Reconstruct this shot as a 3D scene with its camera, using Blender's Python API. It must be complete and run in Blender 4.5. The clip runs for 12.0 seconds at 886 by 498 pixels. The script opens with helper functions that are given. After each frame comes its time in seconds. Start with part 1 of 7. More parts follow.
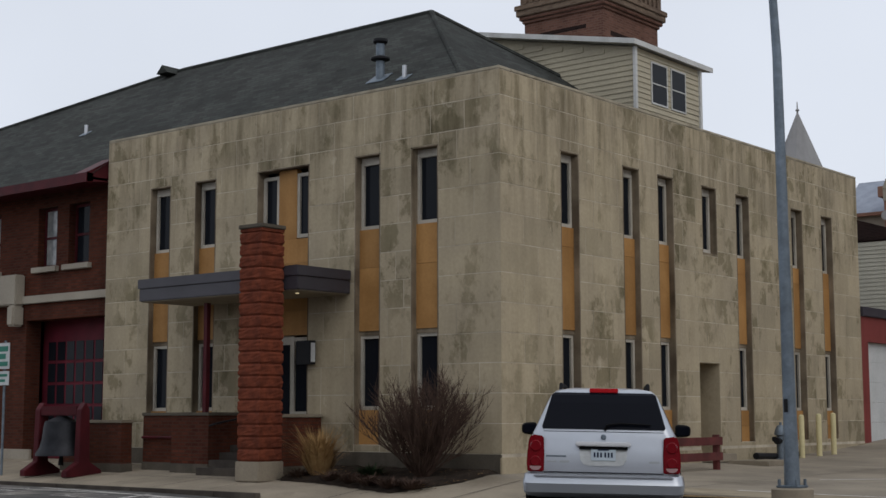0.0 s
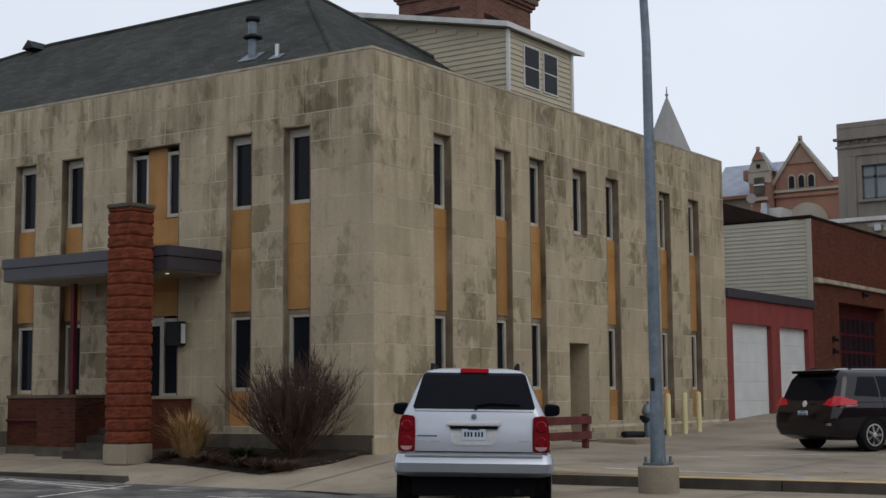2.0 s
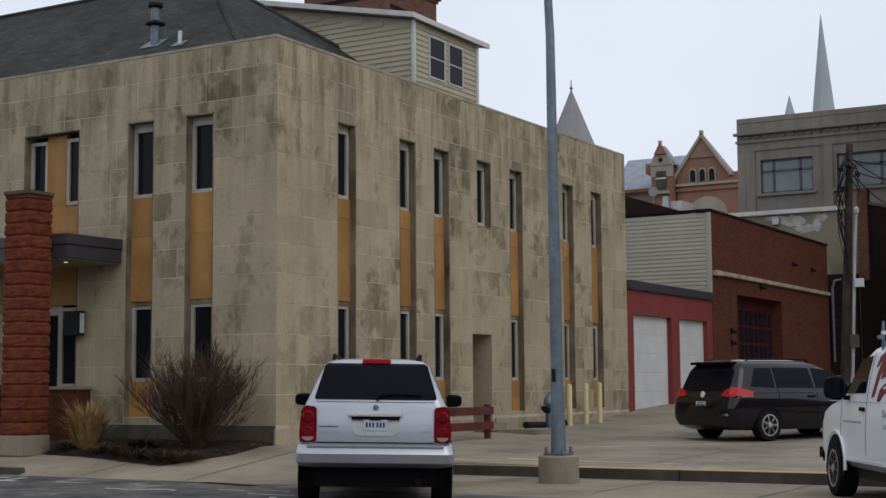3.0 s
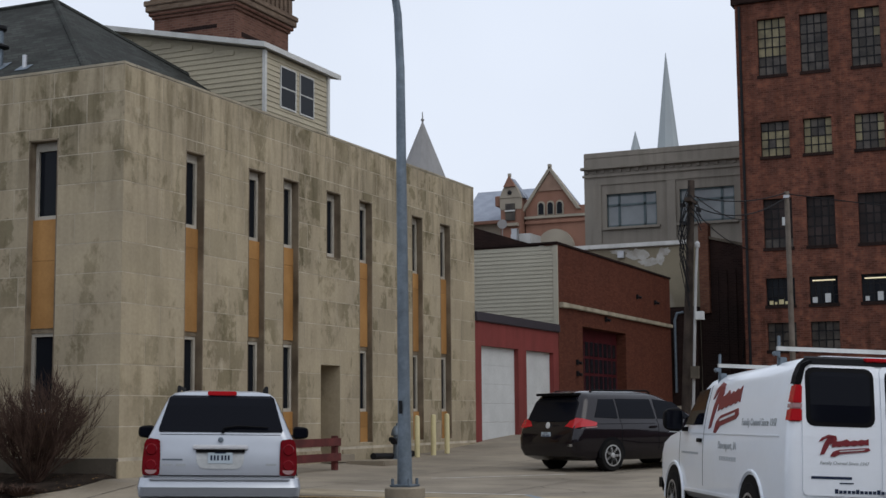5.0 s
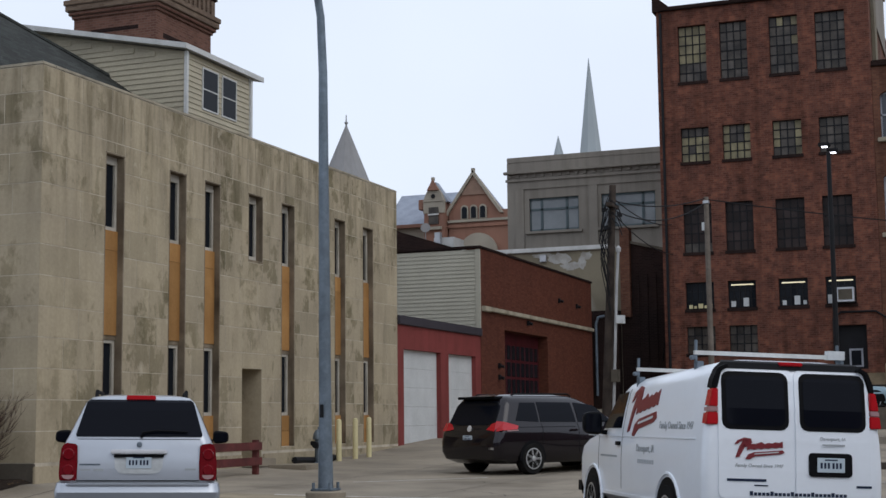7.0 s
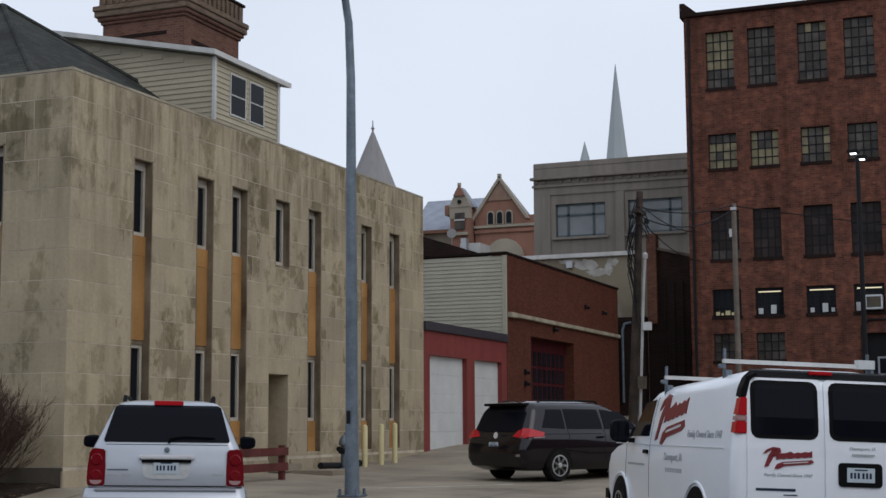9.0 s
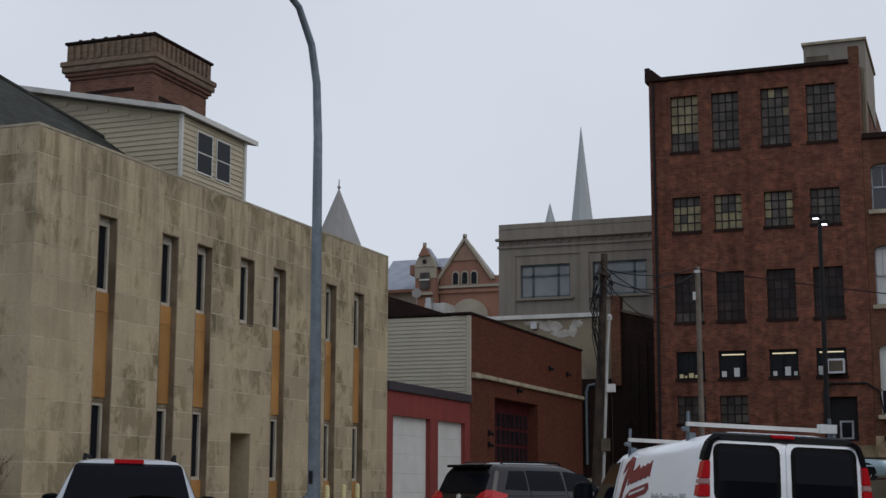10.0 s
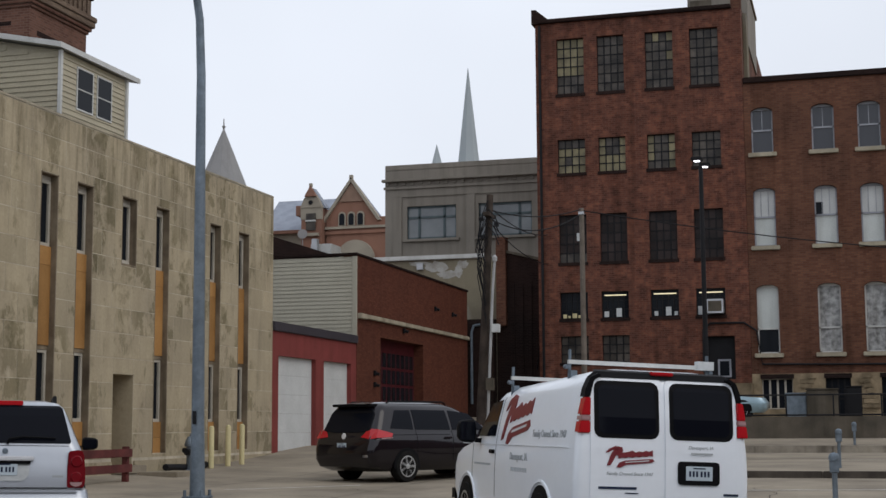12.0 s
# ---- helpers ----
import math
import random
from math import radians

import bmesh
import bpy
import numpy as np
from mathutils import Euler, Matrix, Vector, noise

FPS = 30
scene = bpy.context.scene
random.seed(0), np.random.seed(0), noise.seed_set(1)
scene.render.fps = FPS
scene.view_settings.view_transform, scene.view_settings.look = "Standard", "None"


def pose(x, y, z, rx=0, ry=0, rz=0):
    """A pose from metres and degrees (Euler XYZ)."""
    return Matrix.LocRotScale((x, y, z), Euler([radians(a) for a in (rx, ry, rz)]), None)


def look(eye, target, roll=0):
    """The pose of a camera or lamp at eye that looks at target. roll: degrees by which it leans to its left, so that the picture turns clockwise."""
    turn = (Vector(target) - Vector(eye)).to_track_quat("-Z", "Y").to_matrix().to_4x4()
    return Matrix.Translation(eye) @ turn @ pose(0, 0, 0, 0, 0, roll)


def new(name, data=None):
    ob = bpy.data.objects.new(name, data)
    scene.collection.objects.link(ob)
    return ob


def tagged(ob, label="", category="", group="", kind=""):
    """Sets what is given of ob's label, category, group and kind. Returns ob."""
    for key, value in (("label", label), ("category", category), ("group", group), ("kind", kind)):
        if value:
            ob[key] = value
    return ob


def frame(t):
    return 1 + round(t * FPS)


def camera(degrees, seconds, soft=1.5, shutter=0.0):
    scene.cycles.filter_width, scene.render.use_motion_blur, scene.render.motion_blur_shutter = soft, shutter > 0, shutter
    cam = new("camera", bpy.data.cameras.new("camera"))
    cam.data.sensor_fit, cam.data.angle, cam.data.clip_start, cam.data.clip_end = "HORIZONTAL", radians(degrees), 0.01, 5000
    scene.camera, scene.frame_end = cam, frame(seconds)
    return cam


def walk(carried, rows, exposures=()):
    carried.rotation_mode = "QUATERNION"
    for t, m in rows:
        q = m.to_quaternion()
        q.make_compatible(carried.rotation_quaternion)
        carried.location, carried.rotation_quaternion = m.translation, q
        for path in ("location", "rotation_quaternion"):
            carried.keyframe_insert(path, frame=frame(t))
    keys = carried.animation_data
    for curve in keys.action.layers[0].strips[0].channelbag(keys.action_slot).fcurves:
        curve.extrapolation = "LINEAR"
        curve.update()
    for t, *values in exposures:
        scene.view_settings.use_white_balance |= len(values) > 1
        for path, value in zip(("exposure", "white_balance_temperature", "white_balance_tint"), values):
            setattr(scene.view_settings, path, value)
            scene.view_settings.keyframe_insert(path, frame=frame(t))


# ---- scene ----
cam = camera(34.67, 12.0)
# seconds, the eye's place, turn to the left of north, tilt up, lean
PAN = [
    (0, 16.062, -21.427, 1.071, 39.167, 6.718, -0.100),
    (0.5, 16.048, -21.416, 1.064, 37.529, 6.217, -0.149),
    (1, 16.055, -21.420, 1.060, 36.081, 5.762, 0.261),
    (1.5, 16.075, -21.414, 1.056, 34.984, 5.380, 0.057),
    (2, 16.082, -21.411, 1.062, 34.056, 5.936, -0.445),
    (2.5, 16.117, -21.419, 1.052, 32.162, 5.546, -0.497),
    (3, 16.107, -21.401, 1.063, 30.210, 5.532, -0.412),
    (3.2, 16.114, -21.407, 1.065, 29.904, 5.452, -0.399),
    (4.8, 16.168, -21.451, 1.084, 24.326, 6.608, -0.361),
    (5, 16.175, -21.456, 1.087, 24.150, 6.689, -0.499),
    (5.5, 16.205, -21.469, 1.081, 22.436, 5.566, -0.773),
    (6, 16.217, -21.484, 1.085, 21.357, 5.842, -0.739),
    (6.5, 16.222, -21.486, 1.086, 21.042, 5.852, -0.561),
    (6.7, 16.219, -21.484, 1.088, 20.937, 6.421, -0.657),
    (8.3, 16.191, -21.468, 1.105, 21.716, 7.280, -0.505),
    (8.5, 16.188, -21.466, 1.107, 21.851, 7.389, -0.511),
    (9, 16.186, -21.475, 1.114, 22.090, 7.014, -0.306),
    (9.5, 16.183, -21.484, 1.119, 21.940, 7.923, 0.064),
    (10, 16.186, -21.483, 1.115, 20.660, 9.424, 0.148),
    (10.5, 16.192, -21.485, 1.109, 20.053, 9.032, -0.240),
    (11, 16.202, -21.480, 1.110, 18.248, 8.688, -0.345),
    (11.5, 16.206, -21.475, 1.102, 16.575, 8.122, -0.298),
    (12, 16.206, -21.479, 1.092, 16.047, 7.053, -0.340),
]
walk(cam, [(t, pose(x, y, z, 90 + tilt, 0, turn) @ pose(0, 0, 0, 0, 0, lean)) for t, x, y, z, turn, tilt, lean in PAN],
     [(0.0, -0.06, 6520, 10), (0.5, -0.02, 6520, 10), (1.0, 0.03, 6500, 10), (2.5, 0.02, 6450, 10), (5.0, 0.05, 6350, 10), (6.0, 0.18, 6220, 10), (6.7, 0.16, 6200, 10),
      (8.5, -0.02, 6300, 10), (9.5, 0.0, 6340, 10), (10.0, -0.24, 6450, 10), (10.5, -0.2, 6480, 10), (11.0, -0.07, 6520, 10), (12.0, 0.11, 6580, 10)])

# ---- sky and light ----
world = bpy.data.worlds.new("overcast_sky")
scene.world = world
world.use_nodes = True
wn, wl = world.node_tree.nodes, world.node_tree.links
sky = wn.new("ShaderNodeTexSky")
sky.sky_type, sky.sun_disc = "NISHITA", False
sky.sun_elevation, sky.sun_rotation = radians(48), radians(110)
sky.air_density, sky.dust_density = 1.0, 6.0
cloud = wn.new("ShaderNodeMixRGB")
cloud.inputs[0].default_value = 0.9
cloud.inputs[2].default_value = (8.08, 8.62, 9.6, 1)
veil_at, veil, veil_tone = wn.new("ShaderNodeTexCoord"), wn.new("ShaderNodeTexNoise"), wn.new("ShaderNodeMapRange")
veil.inputs["Scale"].default_value, veil.inputs["Detail"].default_value = 2.2, 4.0
veil_tone.inputs[1].default_value, veil_tone.inputs[2].default_value = 0.3, 0.7
veil_tone.inputs[3].default_value, veil_tone.inputs[4].default_value = 0.93, 1.07
veiled = wn.new("ShaderNodeMixRGB")
veiled.blend_type, veiled.inputs[0].default_value = "MULTIPLY", 1.0
wl.new(veil_at.outputs["Generated"], veil.inputs[0])
wl.new(veil.outputs[0], veil_tone.inputs[0])
wl.new(veil_tone.outputs[0], veiled.inputs[2])
wl.new(sky.outputs[0], cloud.inputs[1])
wl.new(cloud.outputs[0], veiled.inputs[1])
wl.new(veiled.outputs[0], wn["Background"].inputs[0])
wn["Background"].inputs[1].default_value = 0.1
sun = new("sun", bpy.data.lights.new("sun", "SUN"))
sun.data.energy, sun.data.angle, sun.data.color = 0.5, radians(40), (1.0, 0.98, 0.94)
sun.matrix_world = look((38, -14, 42), (0, 0, 0))

# ---- materials ----
def material(name, a, b=None, scale=1.5, rough=0.8, metal=0.0, bump=0.0, grain=40.0, rand=0.0, streak=0.0, spot=None, spot2=None, breaks=False, kind=None,
             u=0.21, v=0.075, mortar=(0.3, 0.27, 0.24), emit=None, joint=0.011, grit=0.25):
    """A procedural surface: colour a to b in patches, with fine grain, rain streaks, stains, piece-to-piece change and relief."""
    m = bpy.data.materials.new(name)
    m.use_nodes = True
    n, l = m.node_tree.nodes, m.node_tree.links
    p = n["Principled BSDF"]
    p.inputs["Roughness"].default_value, p.inputs["Metallic"].default_value = rough, metal
    p.inputs["Specular IOR Level"].default_value = 0.5 if rough < 0.5 else 0.12
    geo = n.new("ShaderNodeNewGeometry")
    if b is None:
        b = tuple(c * 0.82 for c in a)

    where = geo.outputs["Position"]
    if breaks:
        # stains that stop at the edge of each piece
        oi, off, far = n.new("ShaderNodeObjectInfo"), n.new("ShaderNodeVectorMath"), n.new("ShaderNodeMath")
        far.operation = "MULTIPLY"
        far.inputs[1].default_value = 60.0
        l.new(oi.outputs["Random"], far.inputs[0])
        l.new(geo.outputs["Position"], off.inputs[0])
        l.new(far.outputs[0], off.inputs[1])
        where = off.outputs[0]

    def noisy(s, stretch=None, detail=5.0, own=False):
        t = n.new("ShaderNodeTexNoise")
        t.inputs["Scale"].default_value, t.inputs["Detail"].default_value = s, detail
        if stretch:
            mp = n.new("ShaderNodeMapping")
            mp.inputs["Scale"].default_value = stretch
            l.new(where if own else geo.outputs["Position"], mp.inputs[0])
            l.new(mp.outputs[0], t.inputs[0])
        else:
            l.new(geo.outputs["Position"], t.inputs[0])
        return t.outputs[0]

    def ramp(src, lo, hi):
        r = n.new("ShaderNodeMapRange")
        r.inputs[1].default_value, r.inputs[2].default_value = lo, hi
        l.new(src, r.inputs[0])
        return r.outputs[0]

    def mix(fac, c1, c2, how="MIX"):
        x = n.new("ShaderNodeMixRGB")
        x.blend_type = how
        for k, s in ((0, fac), (1, c1), (2, c2)):
            if isinstance(s, (int, float)):
                x.inputs[k].default_value = s
            elif isinstance(s, tuple):
                x.inputs[k].default_value = (*s[:3], 1)
            else:
                l.new(s, x.inputs[k])
        return x.outputs[0]

    def times(src, k):
        t = n.new("ShaderNodeMath")
        t.operation = "MULTIPLY"
        t.inputs[1].default_value = k
        l.new(src, t.inputs[0])
        return t.outputs[0]

    col = mix(ramp(noisy(scale), 0.35, 0.65), a, b)
    height = noisy(grain)
    if kind == "brick":
        sep, com = n.new("ShaderNodeSeparateXYZ"), n.new("ShaderNodeCombineXYZ")
        add = n.new("ShaderNodeMath")
        l.new(geo.outputs["Position"], sep.inputs[0])
        l.new(sep.outputs[0], add.inputs[0])
        l.new(sep.outputs[1], add.inputs[1])
        l.new(add.outputs[0], com.inputs[0])
        l.new(sep.outputs[2], com.inputs[1])
        br = n.new("ShaderNodeTexBrick")
        br.inputs["Scale"].default_value = 1.0
        br.inputs["Brick Width"].default_value, br.inputs["Row Height"].default_value = u, v
        br.inputs["Mortar Size"].default_value, br.inputs["Bias"].default_value = joint, -0.1
        br.inputs["Mortar"].default_value = (*mortar, 1)
        l.new(com.outputs[0], br.inputs[0])
        l.new(col, br.inputs["Color1"])
        l.new(mix(1.0, col, (0.62, 0.58, 0.58), "MULTIPLY"), br.inputs["Color2"])
        col = br.outputs[0]
        height = mix(0.7, height, br.outputs[1], "SUBTRACT")
    col = mix(times(ramp(noisy(grain * 0.5, detail=8.0), 0.3, 0.7), grit), col, mix(1.0, col, (0.55, 0.55, 0.55), "MULTIPLY"))
    if streak:
        s = times(ramp(noisy(1.0, (2.6, 2.6, 0.22), 6.0), 0.48, 0.68), streak)
        col = mix(s, col, mix(1.0, col, (0.5, 0.48, 0.44), "MULTIPLY"))
    if spot:
        s = times(ramp(noisy(spot[0], (1, 1, 0.75) if breaks else (1, 1, 0.55), 9.0, breaks), 0.49 if breaks else 0.55, 0.66), spot[1])
        col = mix(s, col, mix(1.0, col, spot[2], "MULTIPLY"))
    if spot2:
        s = times(ramp(noisy(spot2[0], (1, 1, 0.7), 8.0), 0.47, 0.58), spot2[1])
        col = mix(s, col, mix(1.0, col, spot2[2], "MULTIPLY"))
    if rand:
        info = n.new("ShaderNodeObjectInfo")
        hs = n.new("ShaderNodeHueSaturation")
        l.new(col, hs.inputs["Color"])
        v2 = n.new("ShaderNodeMapRange")
        v2.inputs[3].default_value, v2.inputs[4].default_value = 1 - rand, 1 + rand
        l.new(info.outputs["Random"], v2.inputs[0])
        l.new(v2.outputs[0], hs.inputs["Value"])
        col = hs.outputs[0]
    l.new(col, p.inputs["Base Color"])
    if bump:
        bp = n.new("ShaderNodeBump")
        bp.inputs["Strength"].default_value, bp.inputs["Distance"].default_value = bump, 0.02
        l.new(height, bp.inputs["Height"])
        l.new(bp.outputs[0], p.inputs["Normal"])
    if emit:
        p.inputs["Emission Color"].default_value, p.inputs["Emission Strength"].default_value = (*emit[:3], 1), emit[3]
    return m


def paint(name, c, rough=0.35, metal=0.0, coat=0.0, alpha=None):
    """Smooth paint, plastic, metal or dark glass with faint unevenness and dust."""
    m = material(name, c, tuple(k * 0.97 for k in c), scale=2.2, rough=rough, metal=metal, grain=25, grit=0.05)
    p = m.node_tree.nodes["Principled BSDF"]
    if max(c) < 0.02:
        p.inputs["Specular IOR Level"].default_value = 0.075
    p.inputs["Coat Weight"].default_value, p.inputs["Coat Roughness"].default_value = coat, 0.06
    return m


def limestone(name):
    """Sawn tan limestone: slab-to-slab tone, ragged grey-green lichen stains, rain streaks from the coping and pale scars."""
    m = bpy.data.materials.new(name)
    m.use_nodes = True
    n, l = m.node_tree.nodes, m.node_tree.links
    p = n["Principled BSDF"]
    p.inputs["Roughness"].default_value, p.inputs["Specular IOR Level"].default_value = 0.9, 0.12
    geo, info = n.new("ShaderNodeNewGeometry"), n.new("ShaderNodeObjectInfo")

    def calc(how, x, y):
        t = n.new("ShaderNodeMath")
        t.operation = how
        for k, v in ((0, x), (1, y)):
            if isinstance(v, (int, float)):
                t.inputs[k].default_value = v
            else:
                l.new(v, t.inputs[k])
        return t.outputs[0]

    def noisy(size, stretch=(1, 1, 1), detail=6.0, rough=0.5, warp=0.0, slab=0.0):
        mp, t = n.new("ShaderNodeMapping"), n.new("ShaderNodeTexNoise")
        mp.inputs["Scale"].default_value = stretch
        t.inputs["Scale"].default_value, t.inputs["Detail"].default_value = size, detail
        t.inputs["Roughness"].default_value, t.inputs["Distortion"].default_value = rough, warp
        where = geo.outputs["Position"]
        if slab:
            off = n.new("ShaderNodeVectorMath")
            l.new(where, off.inputs[0])
            l.new(calc("MULTIPLY", info.outputs["Random"], slab), off.inputs[1])
            where = off.outputs[0]
        l.new(where, mp.inputs[0])
        l.new(mp.outputs[0], t.inputs[0])
        return t.outputs[0]

    def ramp(src, lo, hi, out=1.0):
        r = n.new("ShaderNodeMapRange")
        r.inputs[1].default_value, r.inputs[2].default_value, r.inputs[4].default_value = lo, hi, out
        l.new(src, r.inputs[0])
        return r.outputs[0]

    def mix(fac, c1, c2, how="MIX"):
        x = n.new("ShaderNodeMixRGB")
        x.blend_type = how
        for k, v in ((0, fac), (1, c1), (2, c2)):
            if isinstance(v, (int, float)):
                x.inputs[k].default_value = v
            elif isinstance(v, tuple):
                x.inputs[k].default_value = (*v, 1)
            else:
                l.new(v, x.inputs[k])
        return x.outputs[0]

    def stain(col, fac, tone):
        return mix(fac, col, mix(1.0, col, tone, "MULTIPLY"))

    col = mix(ramp(noisy(0.7), 0.35, 0.65), (0.45, 0.377, 0.258), (0.375, 0.315, 0.222))
    col = stain(col, ramp(info.outputs["Random"], 0.55, 1.0, 0.55), (0.72, 0.73, 0.72))
    patchy = ramp(noisy(0.33, detail=3.0), 0.42, 0.56)
    lichen = ramp(noisy(1.15, (1, 1, 0.8), 10.0, 0.66, 0.1, 40.0), 0.53, 0.58, 0.85)
    col = stain(col, calc("MULTIPLY", lichen, patchy), (0.56, 0.56, 0.5))
    spread = ramp(noisy(0.95, (1, 1, 0.6), 10.0, 0.68, 0.15), 0.545, 0.595, 0.8)
    col = stain(col, spread, (0.62, 0.62, 0.57))
    drips = ramp(noisy(3.0, (1, 1, 0.13), 8.0, 0.62), 0.43, 0.64, 0.75)
    high = n.new("ShaderNodeSeparateXYZ")
    l.new(geo.outputs["Position"], high.inputs[0])
    col = stain(col, calc("MULTIPLY", drips, calc("ADD", 0.3, ramp(high.outputs[2], 4.8, 7.0, 0.9))), (0.5, 0.49, 0.45))
    scars = ramp(noisy(1.9, (1, 1, 0.7), 9.0, 0.7, 0.2), 0.62, 0.66, 0.4)
    col = mix(scars, col, (0.56, 0.49, 0.37))
    col = stain(col, ramp(noisy(14.0, detail=8.0), 0.35, 0.7, 0.3), (0.62, 0.61, 0.6))
    l.new(col, p.inputs["Base Color"])
    bp = n.new("ShaderNodeBump")
    bp.inputs["Strength"].default_value, bp.inputs["Distance"].default_value = 0.14, 0.02
    l.new(noisy(26.0, detail=8.0), bp.inputs["Height"])
    l.new(bp.outputs[0], p.inputs["Normal"])
    return m


STONE = limestone("limestone")
MORTAR = material("stone_joint", (0.6, 0.53, 0.42), (0.42, 0.37, 0.29), scale=1.4, rough=0.95, bump=0.1, streak=0.5)
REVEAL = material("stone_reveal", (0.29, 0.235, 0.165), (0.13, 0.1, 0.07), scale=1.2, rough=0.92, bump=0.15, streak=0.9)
COPING = material("coping_stone", (0.43, 0.38, 0.285), (0.31, 0.275, 0.21), scale=1.5, rough=0.95, bump=0.2, streak=0.5)
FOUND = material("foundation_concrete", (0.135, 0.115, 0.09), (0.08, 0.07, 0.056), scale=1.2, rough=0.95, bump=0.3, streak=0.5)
PLY = material("varnished_plywood", (0.42, 0.225, 0.08), (0.34, 0.175, 0.06), scale=1.3, rough=0.55, bump=0.05, rand=0.12, streak=0.25)
FRAME_W = material("white_window_frame", (0.52, 0.48, 0.41), (0.4, 0.37, 0.31), rough=0.55, streak=0.3)
GLASS = paint("dark_glass", (0.012, 0.014, 0.018), 0.06)
GLASS_L = material("blind_behind_glass", (0.4, 0.4, 0.38), (0.18, 0.19, 0.19), scale=3.0, rough=0.12)
GLASS_Y = material("yellowed_wire_glass", (0.3, 0.26, 0.15), (0.16, 0.14, 0.09), scale=1.6, rough=0.25, rand=0.3)
GLASS_G = material("grey_wire_glass", (0.11, 0.095, 0.08), (0.05, 0.045, 0.042), scale=1.5, rough=0.2, rand=0.4)
GLASS_B = material("boarded_dusty_glass", (0.042, 0.03, 0.028), (0.022, 0.018, 0.018), scale=1.2, rough=0.5, rand=0.3)
for dusty in (GLASS_Y, GLASS_G, GLASS_B):
    dusty.node_tree.nodes["Principled BSDF"].inputs["Specular IOR Level"].default_value = 0.15
BRICK = material("red_brick", (0.125, 0.037, 0.02), (0.08, 0.025, 0.015), scale=0.7, rough=0.9, kind="brick", bump=0.3, streak=0.35, mortar=(0.065, 0.032, 0.022))
BRICK_F = material("factory_brick", (0.19, 0.075, 0.05), (0.1, 0.042, 0.031), scale=3.2, rough=0.9, kind="brick", u=0.26, v=0.09, joint=0.01, bump=0.3, streak=0.5, mortar=(0.13, 0.07, 0.052), spot=(0.6, 0.4, (0.62, 0.6, 0.6)), spot2=(2.6, 0.5, (1.5, 1.4, 1.3)))
BRICK_A = material("annex_brick", (0.185, 0.082, 0.05), (0.125, 0.058, 0.038), scale=0.5, rough=0.9, kind="brick", u=0.24, v=0.085, bump=0.3, streak=0.5, mortar=(0.12, 0.068, 0.05), spot=(0.5, 0.5, (0.62, 0.6, 0.6)))
BRICK_G = material("painted_brick", (0.145, 0.05, 0.031), (0.11, 0.04, 0.026), scale=0.5, rough=0.8, kind="brick", bump=0.2, streak=0.2, mortar=(0.1, 0.035, 0.022))
BRICK_D = material("near_black_brick", (0.032, 0.017, 0.014), (0.016, 0.011, 0.01), scale=0.6, rough=0.95, kind="brick", bump=0.3, mortar=(0.03, 0.02, 0.018))
BRICK_P = material("rock_faced_brick", (0.185, 0.05, 0.026), (0.11, 0.031, 0.018), scale=5.0, rough=0.92, bump=0.3, grain=22, rand=0.1)
RED_WALL = material("red_painted_wall", (0.23, 0.055, 0.05), (0.18, 0.045, 0.04), scale=0.8, rough=0.7, bump=0.1, streak=0.3)
RED_DARK = material("dark_red_paint", (0.085, 0.014, 0.018), (0.055, 0.011, 0.014), scale=2.0, rough=0.5)
SHINGLE = material("asphalt_shingle", (0.062, 0.066, 0.06), (0.042, 0.046, 0.042), scale=0.6, rough=0.95, kind="brick", u=0.32, v=0.11, joint=0.008, bump=0.4, mortar=(0.03, 0.032, 0.03), streak=0.3)
SIDING = material("cream_vinyl_siding", (0.46, 0.41, 0.3), (0.41, 0.365, 0.27), scale=0.8, rough=0.6, rand=0.03)
SIDING_G = material("ivory_metal_siding", (0.44, 0.42, 0.345), (0.39, 0.37, 0.3), scale=0.8, rough=0.55, rand=0.03)
TRIM_W = material("white_trim", (0.62, 0.62, 0.6), (0.54, 0.54, 0.52), rough=0.5, streak=0.25)
CANOPY = material("dark_metal_fascia", (0.048, 0.044, 0.054), (0.038, 0.035, 0.043), rough=0.45)
SOFFIT = material("tan_soffit", (0.36, 0.31, 0.23), rough=0.8)
CONCRETE = material("concrete", (0.32, 0.272, 0.205), (0.235, 0.2, 0.152), scale=0.7, rough=0.92, bump=0.2, grain=45, spot=(0.5, 0.7, (0.66, 0.64, 0.62)), spot2=(3.0, 0.3, (0.8, 0.8, 0.8)))
LOT = material("worn_concrete_paving", (0.31, 0.268, 0.208), (0.22, 0.19, 0.15), scale=0.5, rough=0.9, bump=0.25, grain=40, spot=(0.3, 0.75, (0.62, 0.61, 0.6)), spot2=(1.8, 0.35, (0.8, 0.79, 0.78)))
ASPHALT = material("asphalt", (0.155, 0.148, 0.138), (0.08, 0.078, 0.075), scale=1.2, rough=0.8, bump=0.5, grain=60, spot=(0.9, 0.85, (2.3, 2.2, 2.05)), spot2=(3.2, 0.6, (0.55, 0.55, 0.55)))
KERB = material("kerb_stone", (0.36, 0.32, 0.26), (0.2, 0.175, 0.145), scale=1.5, rough=0.95, bump=0.3, streak=0.6)
KERB_D = material("dark_kerb_shaded_step", (0.1, 0.085, 0.07), (0.055, 0.047, 0.04), scale=1.5, rough=0.95, bump=0.4, streak=0.4)
YELLOW = material("worn_yellow_paint", (0.52, 0.34, 0.14), (0.38, 0.29, 0.17), scale=3.0, rough=0.8)
LINE_W = material("worn_white_paint", (0.62, 0.6, 0.56), (0.4, 0.38, 0.35), scale=4.0, rough=0.8)
